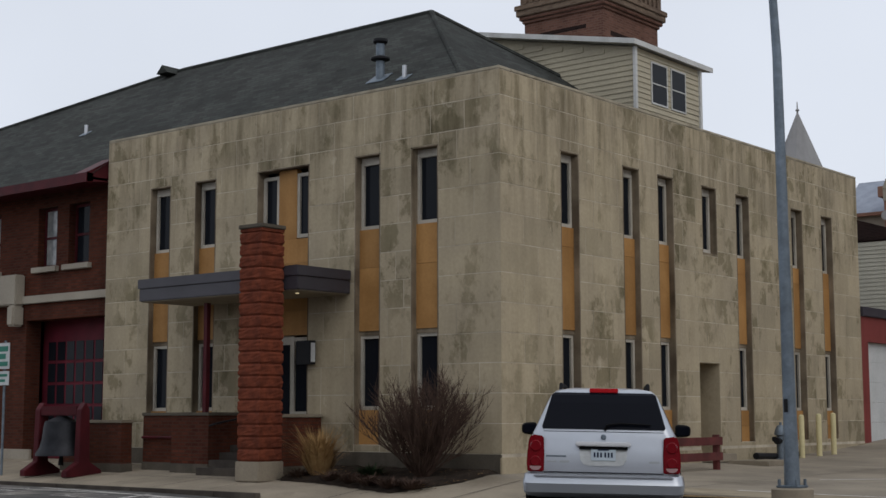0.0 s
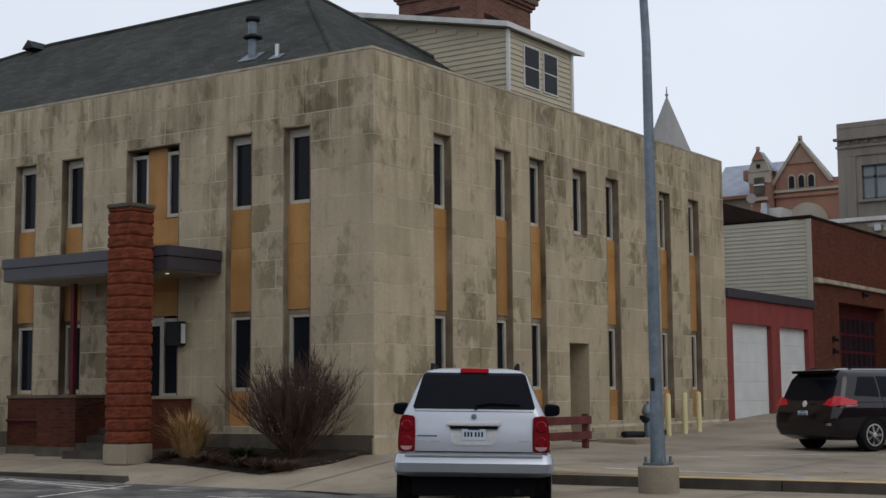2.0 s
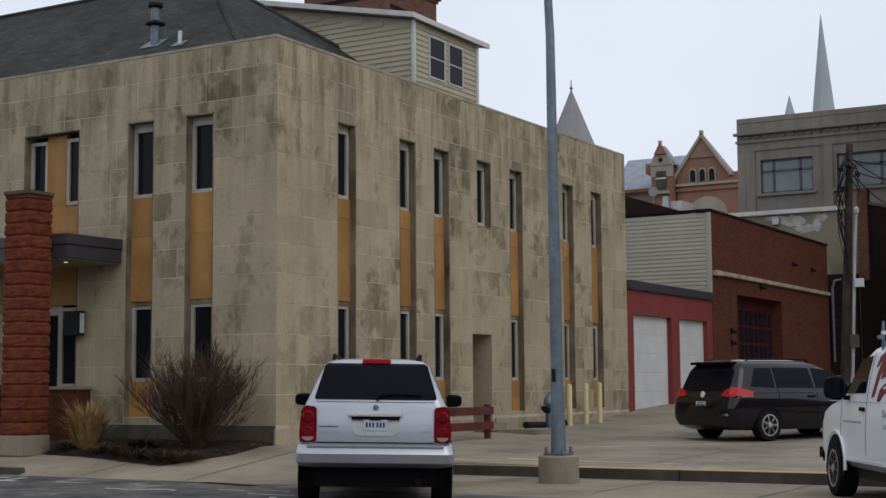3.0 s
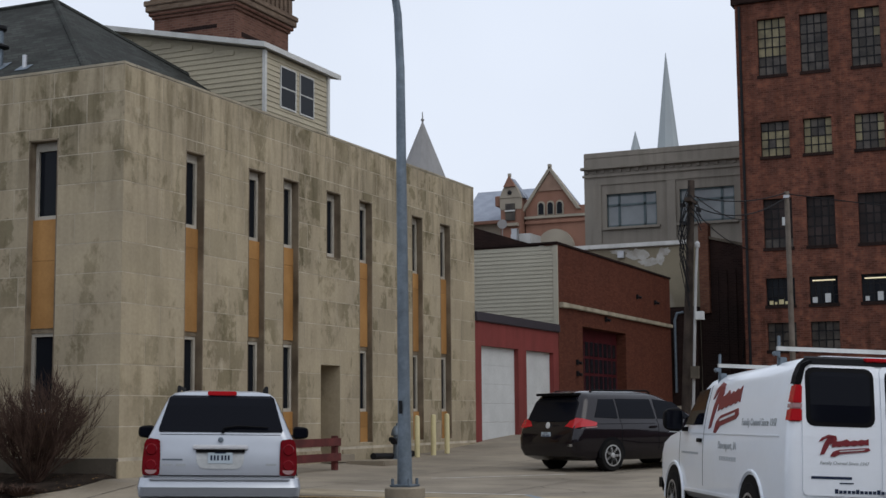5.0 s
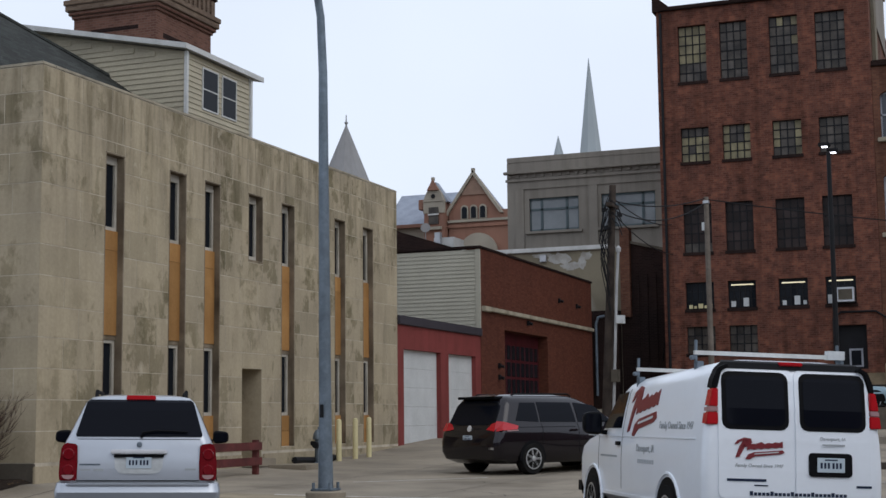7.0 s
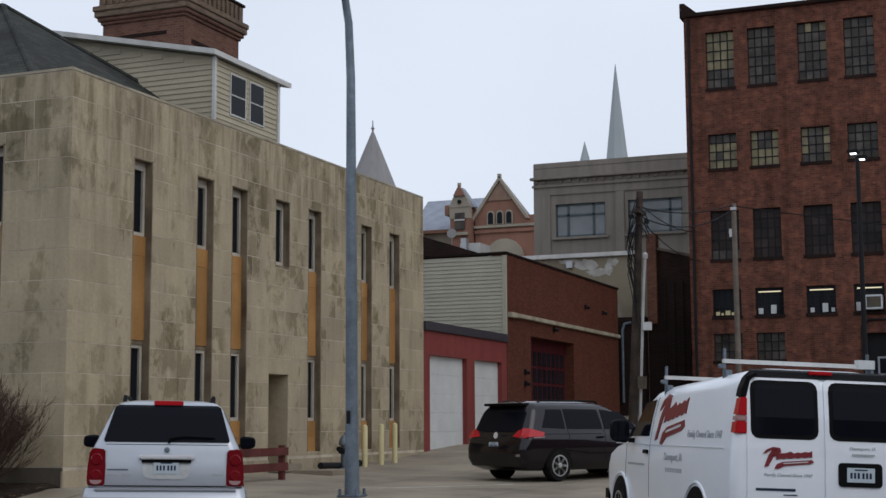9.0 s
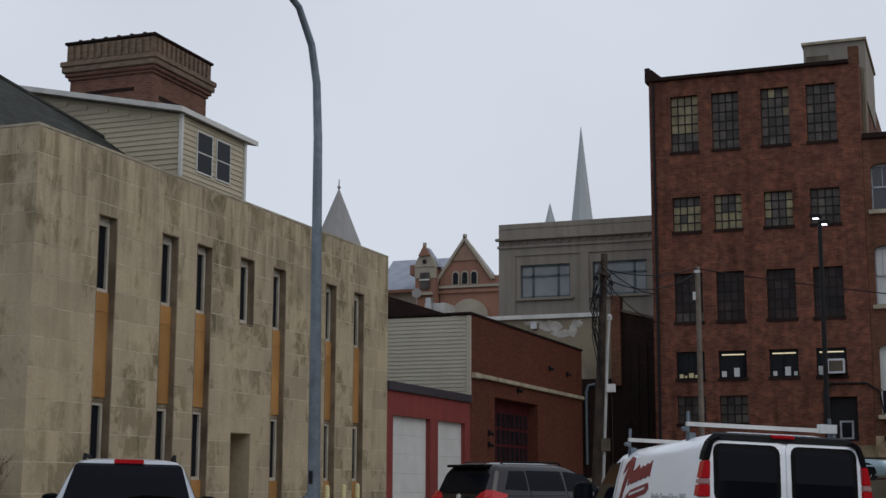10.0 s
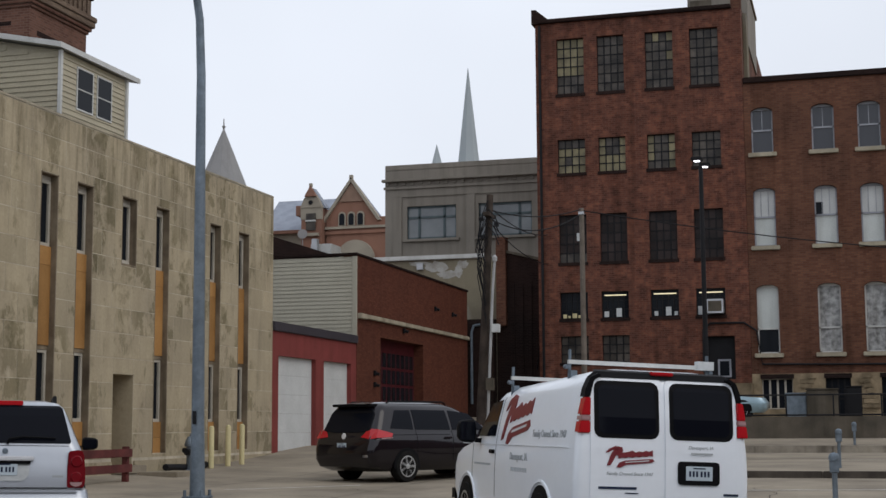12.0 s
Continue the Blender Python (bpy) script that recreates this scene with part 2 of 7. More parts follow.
SOIL = material("mulch", (0.035, 0.025, 0.018), (0.018, 0.013, 0.01), scale=6.0, rough=1.0, bump=1.0, grain=30)
GALV = material("galvanised_steel", (0.2, 0.24, 0.28), (0.15, 0.18, 0.21), scale=5.0, rough=0.5, metal=0.5, streak=0.3)
POST_Y = material("pale_yellow_post", (0.66, 0.58, 0.33), (0.56, 0.49, 0.28), rough=0.6, streak=0.2)
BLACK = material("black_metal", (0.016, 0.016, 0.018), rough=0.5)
RUBBER = material("tyre_rubber", (0.008, 0.008, 0.008), (0.014, 0.013, 0.012), scale=6.0, rough=0.9)
WOODPOLE = material("weathered_pole_wood", (0.075, 0.058, 0.048), (0.042, 0.034, 0.029), scale=3.0, rough=0.95, bump=0.3, streak=0.5)
GREYSTONE = material("grey_render", (0.265, 0.24, 0.205), (0.225, 0.204, 0.176), scale=0.4, rough=0.9, streak=0.35)
STUCCO = material("peeling_stucco", (0.25, 0.218, 0.155), (0.17, 0.147, 0.107), scale=0.5, rough=0.9, streak=0.3, spot=(0.5, 0.9, (1.55, 1.65, 1.9)))
RUBBLE = material("yellow_limestone_rubble", (0.31, 0.24, 0.155), (0.16, 0.125, 0.08), scale=2.0, rough=0.95, bump=0.5, grain=12, rand=0.25)
# Slate, spire and far brick below are paled to carry the distance haze.
SLATE = material("haze_pale_slate", (0.29, 0.285, 0.28), (0.25, 0.245, 0.245), scale=0.3, rough=0.9, streak=0.2)
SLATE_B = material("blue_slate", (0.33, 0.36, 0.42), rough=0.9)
SPIRE_M = material("haze_pale_spire", (0.36, 0.4, 0.42), (0.32, 0.35, 0.37), scale=0.1, rough=0.8)
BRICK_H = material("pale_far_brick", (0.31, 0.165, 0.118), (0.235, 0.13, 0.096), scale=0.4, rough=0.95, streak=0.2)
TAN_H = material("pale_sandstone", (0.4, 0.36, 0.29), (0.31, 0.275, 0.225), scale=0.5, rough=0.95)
DOOR_W = material("white_door_panel", (0.6, 0.61, 0.6), (0.54, 0.55, 0.54), rough=0.5)
STEEL = material("aluminium", (0.55, 0.56, 0.58), rough=0.35, metal=0.8)
BRONZE = material("dull_bell_bronze", (0.03, 0.031, 0.035), (0.018, 0.019, 0.022), scale=3.0, rough=0.5, metal=0.5)
TWIG = material("bare_twigs", (0.05, 0.03, 0.023), (0.095, 0.06, 0.045), scale=6.0, rough=0.9)
STRAW = material("dry_grass", (0.42, 0.27, 0.115), (0.28, 0.165, 0.07), scale=9.0, rough=0.9)
GREEN = material("dark_leaves", (0.02, 0.04, 0.015), rough=0.8)
SIGN_W = material("white_sign", (0.6, 0.62, 0.62), rough=0.5)
SIGN_G = material("green_lettering", (0.05, 0.22, 0.16), rough=0.5)
SILVER = paint("silver_car_paint", (0.43, 0.455, 0.495), 0.34, 0.6, 0.6)
WHITE = paint("white_van_paint", (0.82, 0.855, 0.9), 0.3, 0.0, 0.6)
GREYCAR = paint("dark_grey_car_paint", (0.0105, 0.008, 0.011), 0.22, 0.25, 0.75)
BLUECAR = paint("pale_blue_car_paint", (0.32, 0.45, 0.52), 0.3, 0.3, 0.6)
TINT = paint("tinted_car_glass", (0.006, 0.007, 0.011), 0.05)
REDLENS = paint("red_lens", (0.46, 0.012, 0.018), 0.15)
REDLENS_D = paint("deep_red_lens", (0.17, 0.004, 0.009), 0.12)
RED_DOOR = material("crimson_door_paint", (0.15, 0.02, 0.032), (0.1, 0.015, 0.024), scale=2.0, rough=0.5)
CLEARLENS = paint("clear_lens", (0.4, 0.24, 0.24), 0.12)
PLASTIC = paint("black_plastic", (0.006, 0.006, 0.007), 0.6)
CHROME = paint("chrome", (0.85, 0.86, 0.88), 0.22, 0.35)
LOGO_R = paint("dark_red_lettering", (0.17, 0.01, 0.016), 0.4)
LETTER = paint("grey_lettering", (0.38, 0.4, 0.41), 0.5)
NAVY = paint("navy_characters", (0.02, 0.03, 0.06), 0.5)
PLATE = paint("number_plate_white", (0.5, 0.57, 0.62), 0.5)
LAMP_ON = material("lit_lamp", (0.9, 0.9, 1.0), rough=0.4, emit=(0.95, 0.93, 1.0, 3.0))
TUBE_ON = material("lit_tube", (0.9, 0.9, 0.7), rough=0.4, emit=(1.0, 0.82, 0.48, 0.55))


# ---- mesh helpers ----
def box(bm, x0, x1, y0, y1, z0, z1):
    v = [bm.verts.new((x, y, z)) for z in (z0, z1) for x, y in ((x0, y0), (x1, y0), (x1, y1), (x0, y1))]
    for f in ((3, 2, 1, 0), (4, 5, 6, 7), (0, 1, 5, 4), (1, 2, 6, 5), (2, 3, 7, 6), (3, 0, 4, 7)):
        bm.faces.new([v[i] for i in f])
    return v


def tube(bm, p, q, r0, r1=None, n=10, cap=True):
    p, q = Vector(p), Vector(q)
    r1 = r0 if r1 is None else r1
    d = (q - p).normalized()
    a = d.orthogonal().normalized()
    b = d.cross(a)
    ra = [bm.verts.new(p + (a * math.cos(k * math.tau / n) + b * math.sin(k * math.tau / n)) * r0) for k in range(n)]
    rb = [bm.verts.new(q + (a * math.cos(k * math.tau / n) + b * math.sin(k * math.tau / n)) * r1) for k in range(n)]
    for k in range(n):
        bm.faces.new((ra[k], ra[(k + 1) % n], rb[(k + 1) % n], rb[k]))
    if cap:
        bm.faces.new(ra[::-1])
        bm.faces.new(rb)


def pipe(bm, pts, r0, r1=None, n=8):
    """One bent tube through the points; r0 may be a list of radii."""
    pts = [Vector(p) for p in pts]
    m = len(pts) - 1
    radii = r0 if isinstance(r0, list) else [r0 + ((r0 if r1 is None else r1) - r0) * k / m for k in range(m + 1)]
    a = (pts[1] - pts[0]).normalized().orthogonal().normalized()
    rings = []
    for k, p in enumerate(pts):
        d = (pts[min(m, k + 1)] - pts[max(0, k - 1)]).normalized()
        a = (a - d * a.dot(d)).normalized()
        b = d.cross(a)
        rings.append([bm.verts.new(p + (a * math.cos(i * math.tau / n) + b * math.sin(i * math.tau / n)) * radii[k]) for i in range(n)])
    for ra, rb in zip(rings, rings[1:]):
        for i in range(n):
            bm.faces.new((ra[i], ra[(i + 1) % n], rb[(i + 1) % n], rb[i]))
    bm.faces.new(rings[0][::-1])
    bm.faces.new(rings[-1])


def lathe(bm, prof, n=20, at=(0, 0, 0)):
    rings = [[bm.verts.new((at[0] + r * math.cos(k * math.tau / n), at[1] + r * math.sin(k * math.tau / n), at[2] + z)) for k in range(n)] for r, z in prof]
    for a, b in zip(rings, rings[1:]):
        for k in range(n):
            bm.faces.new((a[k], a[(k + 1) % n], b[(k + 1) % n], b[k]))
    bm.faces.new(rings[0][::-1])
    bm.faces.new(rings[-1])


def prism(bm, pts, axis, lo, hi):
    """A flat outline pushed through from lo to hi along x, y or z."""
    def at(p, d):
        return {"x": (d, p[0], p[1]), "y": (p[0], d, p[1]), "z": (p[0], p[1], d)}[axis]
    a = [bm.verts.new(at(p, lo)) for p in pts]
    b = [bm.verts.new(at(p, hi)) for p in pts]
    k = len(pts)
    bm.faces.new(a)
    bm.faces.new(b[::-1])
    for i in range(k):
        bm.faces.new((a[i], b[i], b[(i + 1) % k], a[(i + 1) % k]))


def wall_holes(bm, axis, face, back, u0, u1, z0, z1, holes):
    """A wall in the plane x or y = face, as thick as to back, with openings (u0, u1, z0, z1)."""
    us = sorted({u0, u1, *[h[0] for h in holes], *[h[1] for h in holes]})
    zs = sorted({z0, z1, *[h[2] for h in holes], *[h[3] for h in holes]})
    us, zs = [u for u in us if u0 <= u <= u1], [z for z in zs if z0 <= z <= z1]

    def solid(i, j):
        if not (0 <= i < len(us) - 1 and 0 <= j < len(zs) - 1):
            return False
        u, z = (us[i] + us[i + 1]) / 2, (zs[j] + zs[j + 1]) / 2
        return not any(h[0] < u < h[1] and h[2] < z < h[3] for h in holes)

    def pt(u, z, d):
        return bm.verts.new((d, u, z) if axis == "x" else (u, d, z))
    for i in range(len(us) - 1):
        for j in range(len(zs) - 1):
            if not solid(i, j):
                continue
            a, b, c, d = us[i], us[i + 1], zs[j], zs[j + 1]
            bm.faces.new([pt(a, c, face), pt(b, c, face), pt(b, d, face), pt(a, d, face)])
            bm.faces.new([pt(a, d, back), pt(b, d, back), pt(b, c, back), pt(a, c, back)])
            for di, dj, e in ((-1, 0, ((a, c), (a, d))), (1, 0, ((b, d), (b, c))), (0, -1, ((b, c), (a, c))), (0, 1, ((a, d), (b, d)))):
                if not solid(i + di, j + dj):
                    (p, q), (r, s) = e
                    bm.faces.new([pt(p, q, face), pt(r, s, face), pt(r, s, back), pt(p, q, back)])


def part(name, bm, mat, parent=None, label="", smooth=False, bevel=0.0):
    bmesh.ops.remove_doubles(bm, verts=bm.verts, dist=0.0004)
    if bevel:
        bmesh.ops.bevel(bm, geom=[e for e in bm.edges if len(e.link_faces) == 2 and e.calc_face_angle() > 0.5], offset=bevel, segments=2, affect="EDGES", clamp_overlap=True)
    bmesh.ops.recalc_face_normals(bm, faces=bm.faces)
    me = bpy.data.meshes.new(name)
    bm.to_mesh(me)
    bm.free()
    me.materials.append(mat)
    if smooth:
        me.polygons.foreach_set("use_smooth", [True] * len(me.polygons))
        me.set_sharp_from_angle(angle=radians(35))
    ob = new(name, me)
    ob.parent = parent
    if label:
        ob["label"] = label
    return ob


def boxpart(name, b, mat, parent=None, label="", bevel=0.0):
    bm = bmesh.new()
    box(bm, *b)
    return part(name, bm, mat, parent, label, bevel=bevel)


def thing(name, m=None, label="", category="", group="", kind=""):
    ob = new(name)
    ob.empty_display_size = 0.3
    if m is not None:
        ob.matrix_world = m
    return tagged(ob, label, category, group, kind)


def bars(name, mat, parent, rows, axis, at, thick=0.004):
    """Unreadable lettering as plain bars: rows of (u0, u1, z0, z1) on the plane axis = at."""
    bm = bmesh.new()
    for u0, u1, z0, z1 in rows:
        if axis == "y":
            box(bm, u0, u1, at - thick, at, z0, z1)
        else:
            box(bm, at - thick, at, u0, u1, z0, z1)
    return part(name, bm, mat, parent)


UNIT = {}


def piece(name, mat, parent, x0, x1, y0, y1, z0, z1):
    """One stone, board or brick: a box of its own on a shared mesh."""
    key = (name, mat.name)
    if key not in UNIT:
        bm = bmesh.new()
        box(bm, 0, 1, 0, 1, 0, 1)
        me = bpy.data.meshes.new(name)
        bmesh.ops.recalc_face_normals(bm, faces=bm.faces)
        bm.to_mesh(me)
        bm.free()
        me.materials.append(mat)
        UNIT[key] = me
    ob = new(name, UNIT[key])
    ob.location, ob.scale = (x0, y0, z0), (x1 - x0, y1 - y0, z1 - z0)
    ob.parent = parent
    return ob

# ---- ground ----
def smooth(a, b, x):
    t = min(1, max(0, (x - a) / (b - a)))
    return t * t * (3 - 2 * t)


STREET = -0.43


def lot_z(x, y):
    drop = 0.28 * (1 - math.exp(-max(0, x) / 3)) * max(0, 1 - max(0, y) / 28)
    return float(np.interp(y, (-40, 0, 10, 13.5, 17, 20, 40), (-0.84, 0, 0.03, 0.11, 0.3, 0.46, 0.84))) - drop + 0.07 * smooth(8, 11, x) * smooth(0, 8, y)


def ground_z(x, y):
    """Height of the ground: street, front walk, driveway apron, lowered strip, paved yard and the terraces at the back."""
    if y <= -3.5:
        return STREET + 0.055 * smooth(-2.0, -6.0, x)
    walk_z = max(0.09 * y, -0.315) if y < 0 else lot_z(0, y)
    if y < -0.4:
        apron = STREET + (lot_z(x, -0.4) - STREET) * (y + 3.5) / 3.1
        strip = STREET + 0.015
        right = apron + (strip - apron) * smooth(2.7, 3.6, x)
        return walk_z + (right - walk_z) * smooth(-3.0, -0.9, x)
    z = lot_z(x, y)
    if y > 41:
        z += (min(y, 90) - 41) * 0.05
    if x > 10.6:
        if y > 10.0:
            z = 0.06 + 0.006 * (y - 10)
        if y > 25.0:
            z = 0.36 + 0.04 * (y - 25)
        if y > 30.0:
            z = 1.25 + max(0, y - 41) * 0.05
    elif y > 24:
        z += (min(y, 41) - 24) * 0.035
    return z


def build_ground():
    xs = sorted({*np.arange(-14, 24.01, 0.5).round(3), -900, -300, -120, -60, -40, -30, -25, -20, -17, 27, 32, 40, 60, 120, 300, 900, 10.6, 10.61, 4.2, -2.9, 3.0})
    ys = sorted({*np.arange(-4, 42.01, 0.5).round(3), -900, -300, -100, -60, -40, -30, -22, -16, -12, -9, -6, -3.51, -3.5, -0.41, -0.4, 9.99, 10.0, 10.01, 24.99, 25.0, 25.01, 29.99, 30.0, 30.01, 46, 52, 60, 75, 90, 150, 300, 900})
    xs, ys = [float(x) for x in xs], [float(y) for y in ys]
    bm = bmesh.new()
    grid = [[bm.verts.new((x, y, ground_z(x, y))) for x in xs] for y in ys]
    for j in range(len(ys) - 1):
        for i in range(len(xs) - 1):
            f = bm.faces.new((grid[j][i], grid[j][i + 1], grid[j + 1][i + 1], grid[j + 1][i]))
            x, y = (xs[i] + xs[i + 1]) / 2, (ys[j] + ys[j + 1]) / 2
            f.material_index = 0 if y < -3.55 - 0.25 * (x > 3) else (1 if y < -0.4 or x < 0 else 2)
    ob = part("ground", bm, ASPHALT)
    ob.data.materials.append(CONCRETE)
    ob.data.materials.append(LOT)
    tagged(ob, "asphalt street, concrete walk and worn paved yard", "ground", kind="structure")


build_ground()


def kerb_run(x0, x1, y, top, bottom, mat, name="kerb", label="worn concrete kerb along the street", step=2.4, cap=None):
    root = thing(name, Matrix.Translation((x0, y, bottom)), label, "kerb", kind="structure")
    x = x0
    while x < x1 - 0.05:
        e = min(x1, x + step)
        bm = bmesh.new()
        box(bm, x - x0 + 0.006, e - x0 - 0.006, 0, 0.16, 0, top - bottom + 0.004)
        part("kerb_stone", bm, mat, root, bevel=0.015)
        if cap and cap[0] <= x < cap[1]:
            boxpart("yellow_line", (x - x0, e - x0, 0.02, 0.36, top - bottom + 0.004, top - bottom + 0.012), YELLOW, root, "worn yellow paint")
        x = e


kerb_run(-40, -2.9, -3.52, -0.305, STREET - 0.05, KERB_D)
kerb_run(3.3, 60, -0.46, -0.255, STREET - 0.05, KERB_D, label="dark kerb with a yellow top edging the yard", cap=(3.2, 8.2))
kerb_run(10.7, 40, 9.92, 0.06, -0.3, KERB_D, label="low dark kerb across the back yard")
kerb_run(10.7, 40, 24.92, 0.365, 0.1, KERB, label="thin worn kerb before the retaining wall")


def stripe(name, pts, w, mat, label):
    bm = bmesh.new()
    for (xa, ya), (xb, yb) in zip(pts, pts[1:]):
        d = Vector((xb - xa, yb - ya, 0))
        steps = max(1, int(d.length / 0.5))
        s = Vector((-d.y, d.x, 0)).normalized() * w / 2
        prev = None
        for k in range(steps + 1):
            c = Vector((xa, ya, 0)) + d * k / steps
            v = [bm.verts.new((q.x, q.y, ground_z(q.x, q.y) + 0.006)) for q in (c - s, c + s)]
            if prev:
                bm.faces.new((prev[0], v[0], v[1], prev[1]))
            prev = v
    return tagged(part(name, bm, mat), label, "marking", kind="structure")


CRACK = material("crack", (0.05, 0.045, 0.04), rough=1.0)
JOINT = material("sand_joint", (0.16, 0.14, 0.11), (0.09, 0.08, 0.065), scale=1.2, rough=1.0)
rng = random.Random(21)
for k, (x, y, a, n) in enumerate(((14.6, 3.2, 95, 12), (7.6, 0.6, 75, 10), (6.2, 3.5, 20, 9), (8.6, 5.0, 150, 8), (-1.2, -2.6, 100, 5), (1.8, -2.2, 60, 7), (12.5, 12.0, 10, 12), (17.5, 15.0, 80, 9))):
    pts = [(x, y)]
    for j in range(n):
        a += rng.uniform(-38, 38)
        x, y = x + 0.32 * math.cos(radians(a)), y + 0.32 * math.sin(radians(a))
        pts.append((x, y))
    stripe("paving_crack", pts, 0.014, CRACK, "ragged dark crack in the paving")
for x in np.arange(-20.0, -3.0, 1.55):
    stripe("paving_joint", [(float(x), -3.3), (float(x), -0.1)], 0.015, CRACK, "dark joint between walk slabs")
stripe("paving_joint", [(-20, -1.9), (-4.5, -1.9)], 0.015, CRACK, "dark joint between walk slabs")
for x in (-1.5, 0.8, 3.1):
    stripe("paving_joint", [(x, -3.45), (x, -0.5)], 0.018, CRACK, "dark joint across the driveway apron")
for x in (5.6, 7.9, 10.2, 12.5, 14.8):
    stripe("paving_joint", [(x, -3.3), (x, -0.55)], 0.018, CRACK, "dark joint across the lowered strip")
for y in (3.2, 8.4, 14.0):
    stripe("paving_joint", [(0.3, y), (10.4, y + 0.2)], 0.02, JOINT, "sandy joint across the yard")
for x in (3.4, 7.0):
    stripe("paving_joint", [(x, 0.0), (x + 0.3, 22.0)], 0.02, JOINT, "sandy joint along the yard")
KERB_WALK = material("tan_kerb_walk", (0.37, 0.315, 0.225), (0.27, 0.225, 0.16), scale=0.8, rough=0.92, bump=0.2, streak=0.3, spot=(0.9, 0.5, (0.7, 0.67, 0.62)))
stripe("kerb_walk", [(3.5, 0.28), (40, 0.28)], 1.1, KERB_WALK, "worn tan concrete walk behind the kerb")
stripe("drain_strip", [(1.29, -3.62), (2.6, -3.95)], 0.22, SOIL, "dark storm drain slot at the apron")
stripe("parking_line", [(5.6, -8.0), (4.2, -5.6)], 0.1, LINE_W, "worn white parking line on asphalt")
rng = random.Random(8)
for k in range(26):
    x, y = rng.uniform(-13, 3.5), rng.uniform(-5.6, -4.0)
    n = rng.uniform(0.3, 1.1)
    stripe("worn_marking", [(x, y), (x + n * 0.5, y + rng.uniform(-0.08, 0.08)), (x + n, y + rng.uniform(-0.1, 0.1))], rng.uniform(0.03, 0.09), LINE_W, "scuffed scrap of old white road paint")
for pts in ([(-3.89, -6.96), (-5.25, -3.99)], [(-8.92, -3.74), (-1.7, -4.68)], [(-1.46, -6.64), (-2.3, -3.92)]):
    stripe("parking_line", pts, 0.11, LINE_W, "worn white hatch line on asphalt")
stripe("parking_line", [(-12.0, -4.4), (-2.5, -4.1)], 0.1, LINE_W, "worn white line beside the kerb")
stripe("parking_line", [(4.4, 0.9), (7.6, 1.0)], 0.1, LINE_W, "faded white stall line")
stripe("parking_line", [(7.6, 1.0), (8.2, 0.2)], 0.12, material("worn_blue_paint", (0.14, 0.2, 0.27), (0.25, 0.26, 0.26), scale=4, rough=0.8), "faded blue stall mark")
stripe("parking_line", [(4.2, 4.6), (6.2, 7.0)], 0.1, LINE_W, "faded white stall line")
stripe("parking_line", [(13.6, 5.5), (20.0, 6.6)], 0.1, LINE_W, "faded white stall line")
stripe("parking_line", [(15.2, 17.5), (18.0, 18.0)], 0.1, LINE_W, "faded white stall line")


# ---- stone office building ----
H = 7.8
UP0, UP1, MID0, LOW0 = 4.9, 6.44, 2.8, 1.2
NORTH_X = [(-10.33, -9.59), (-8.74, -8.02), (-6.68, -5.07), (-3.75, -3.04), (-2.22, -1.51)]
EAST_Y = [(2.05, 2.73), (4.41, 5.10), (5.87, 6.57), (7.87, 8.59), (9.55, 10.26), (12.59, 13.27), (14.41, 15.13)]
office = thing("office_building", None, "two-storey limestone office building with tall narrow window strips", "building")


def place(axis, u0, u1, d0, d1, z0, z1):
    """A box on the south face (axis y, depth to the north) or the east face (axis x, depth to the west)."""
    return (u0, u1, d0, d1, z0, z1) if axis == "y" else (-d1, -d0, u0, u1, z0, z1)


def ashlar(parent, axis, u0, u1, holes, seed):
    """Stone panels in courses between the openings."""
    rng = random.Random(seed)
    tops = [0.36 + 0.5725 * k for k in range(14)]
    for k in range(13):
        za, zb = tops[k], tops[k + 1] if k < 12 else 7.73
        u, edges = u0, [u0]
        first = 0.78 if k % 2 else 1.25
        while u < u1 - 0.5:
            u += first if u == u0 else rng.choice((0.78, 0.86, 1.0, 1.16))
            edges.append(min(u, u1))
        edges[-1] = u1
        jambs = {h[i] for h in holes for i in (0, 1) if h[2] < zb - 0.02 and h[3] > za + 0.02}
        cuts = sorted({u0, u1, *jambs, *[c for c in edges if all(abs(c - j) > 0.16 for j in jambs) and u0 + 0.2 < c < u1 - 0.2]})
        for a, b in zip(cuts, cuts[1:]):
            spans = [(za, zb)]
            for h in holes:
                if h[0] - 0.01 <= a and b <= h[1] + 0.01:
                    nxt = []
                    for s, e in spans:
                        if h[3] <= s or h[2] >= e:
                            nxt.append((s, e))
                        else:
                            if h[2] > s + 0.03:
                                nxt.append((s, h[2]))
                            if h[3] < e - 0.03:
                                nxt.append((h[3], e))
                    spans = nxt
            for s, e in spans:
                d = rng.uniform(0, 0.003)
                piece("stone_panel", STONE, parent, *place(axis, a + 0.008, b - 0.008, -0.002 - d, 0.0, s + 0.008, e - 0.008))


def window_unit(parent, axis, u0, u1, z0, z1, depth=0.22, shade=GLASS):
    """A narrow fixed window: white frame round dark glass, set back in its strip."""
    w = thing("window")
    w.parent = parent
    t = 0.075
    boxes = [(u0, u0 + t, z0, z1), (u1 - t, u1, z0, z1), (u0 + t, u1 - t, z1 - t, z1), (u0 + t, u1 - t, z0, z0 + t)]
    bm = bmesh.new()
    for a, b, c, d in boxes:
        box(bm, *place(axis, a, b, depth - 0.05, depth + 0.04, c, d))
    part("frame", bm, FRAME_W, w)
    boxpart("pane", place(axis, u0 + t, u1 - t, depth, depth + 0.015, z0 + t, z1 - t), shade, w)
    return w


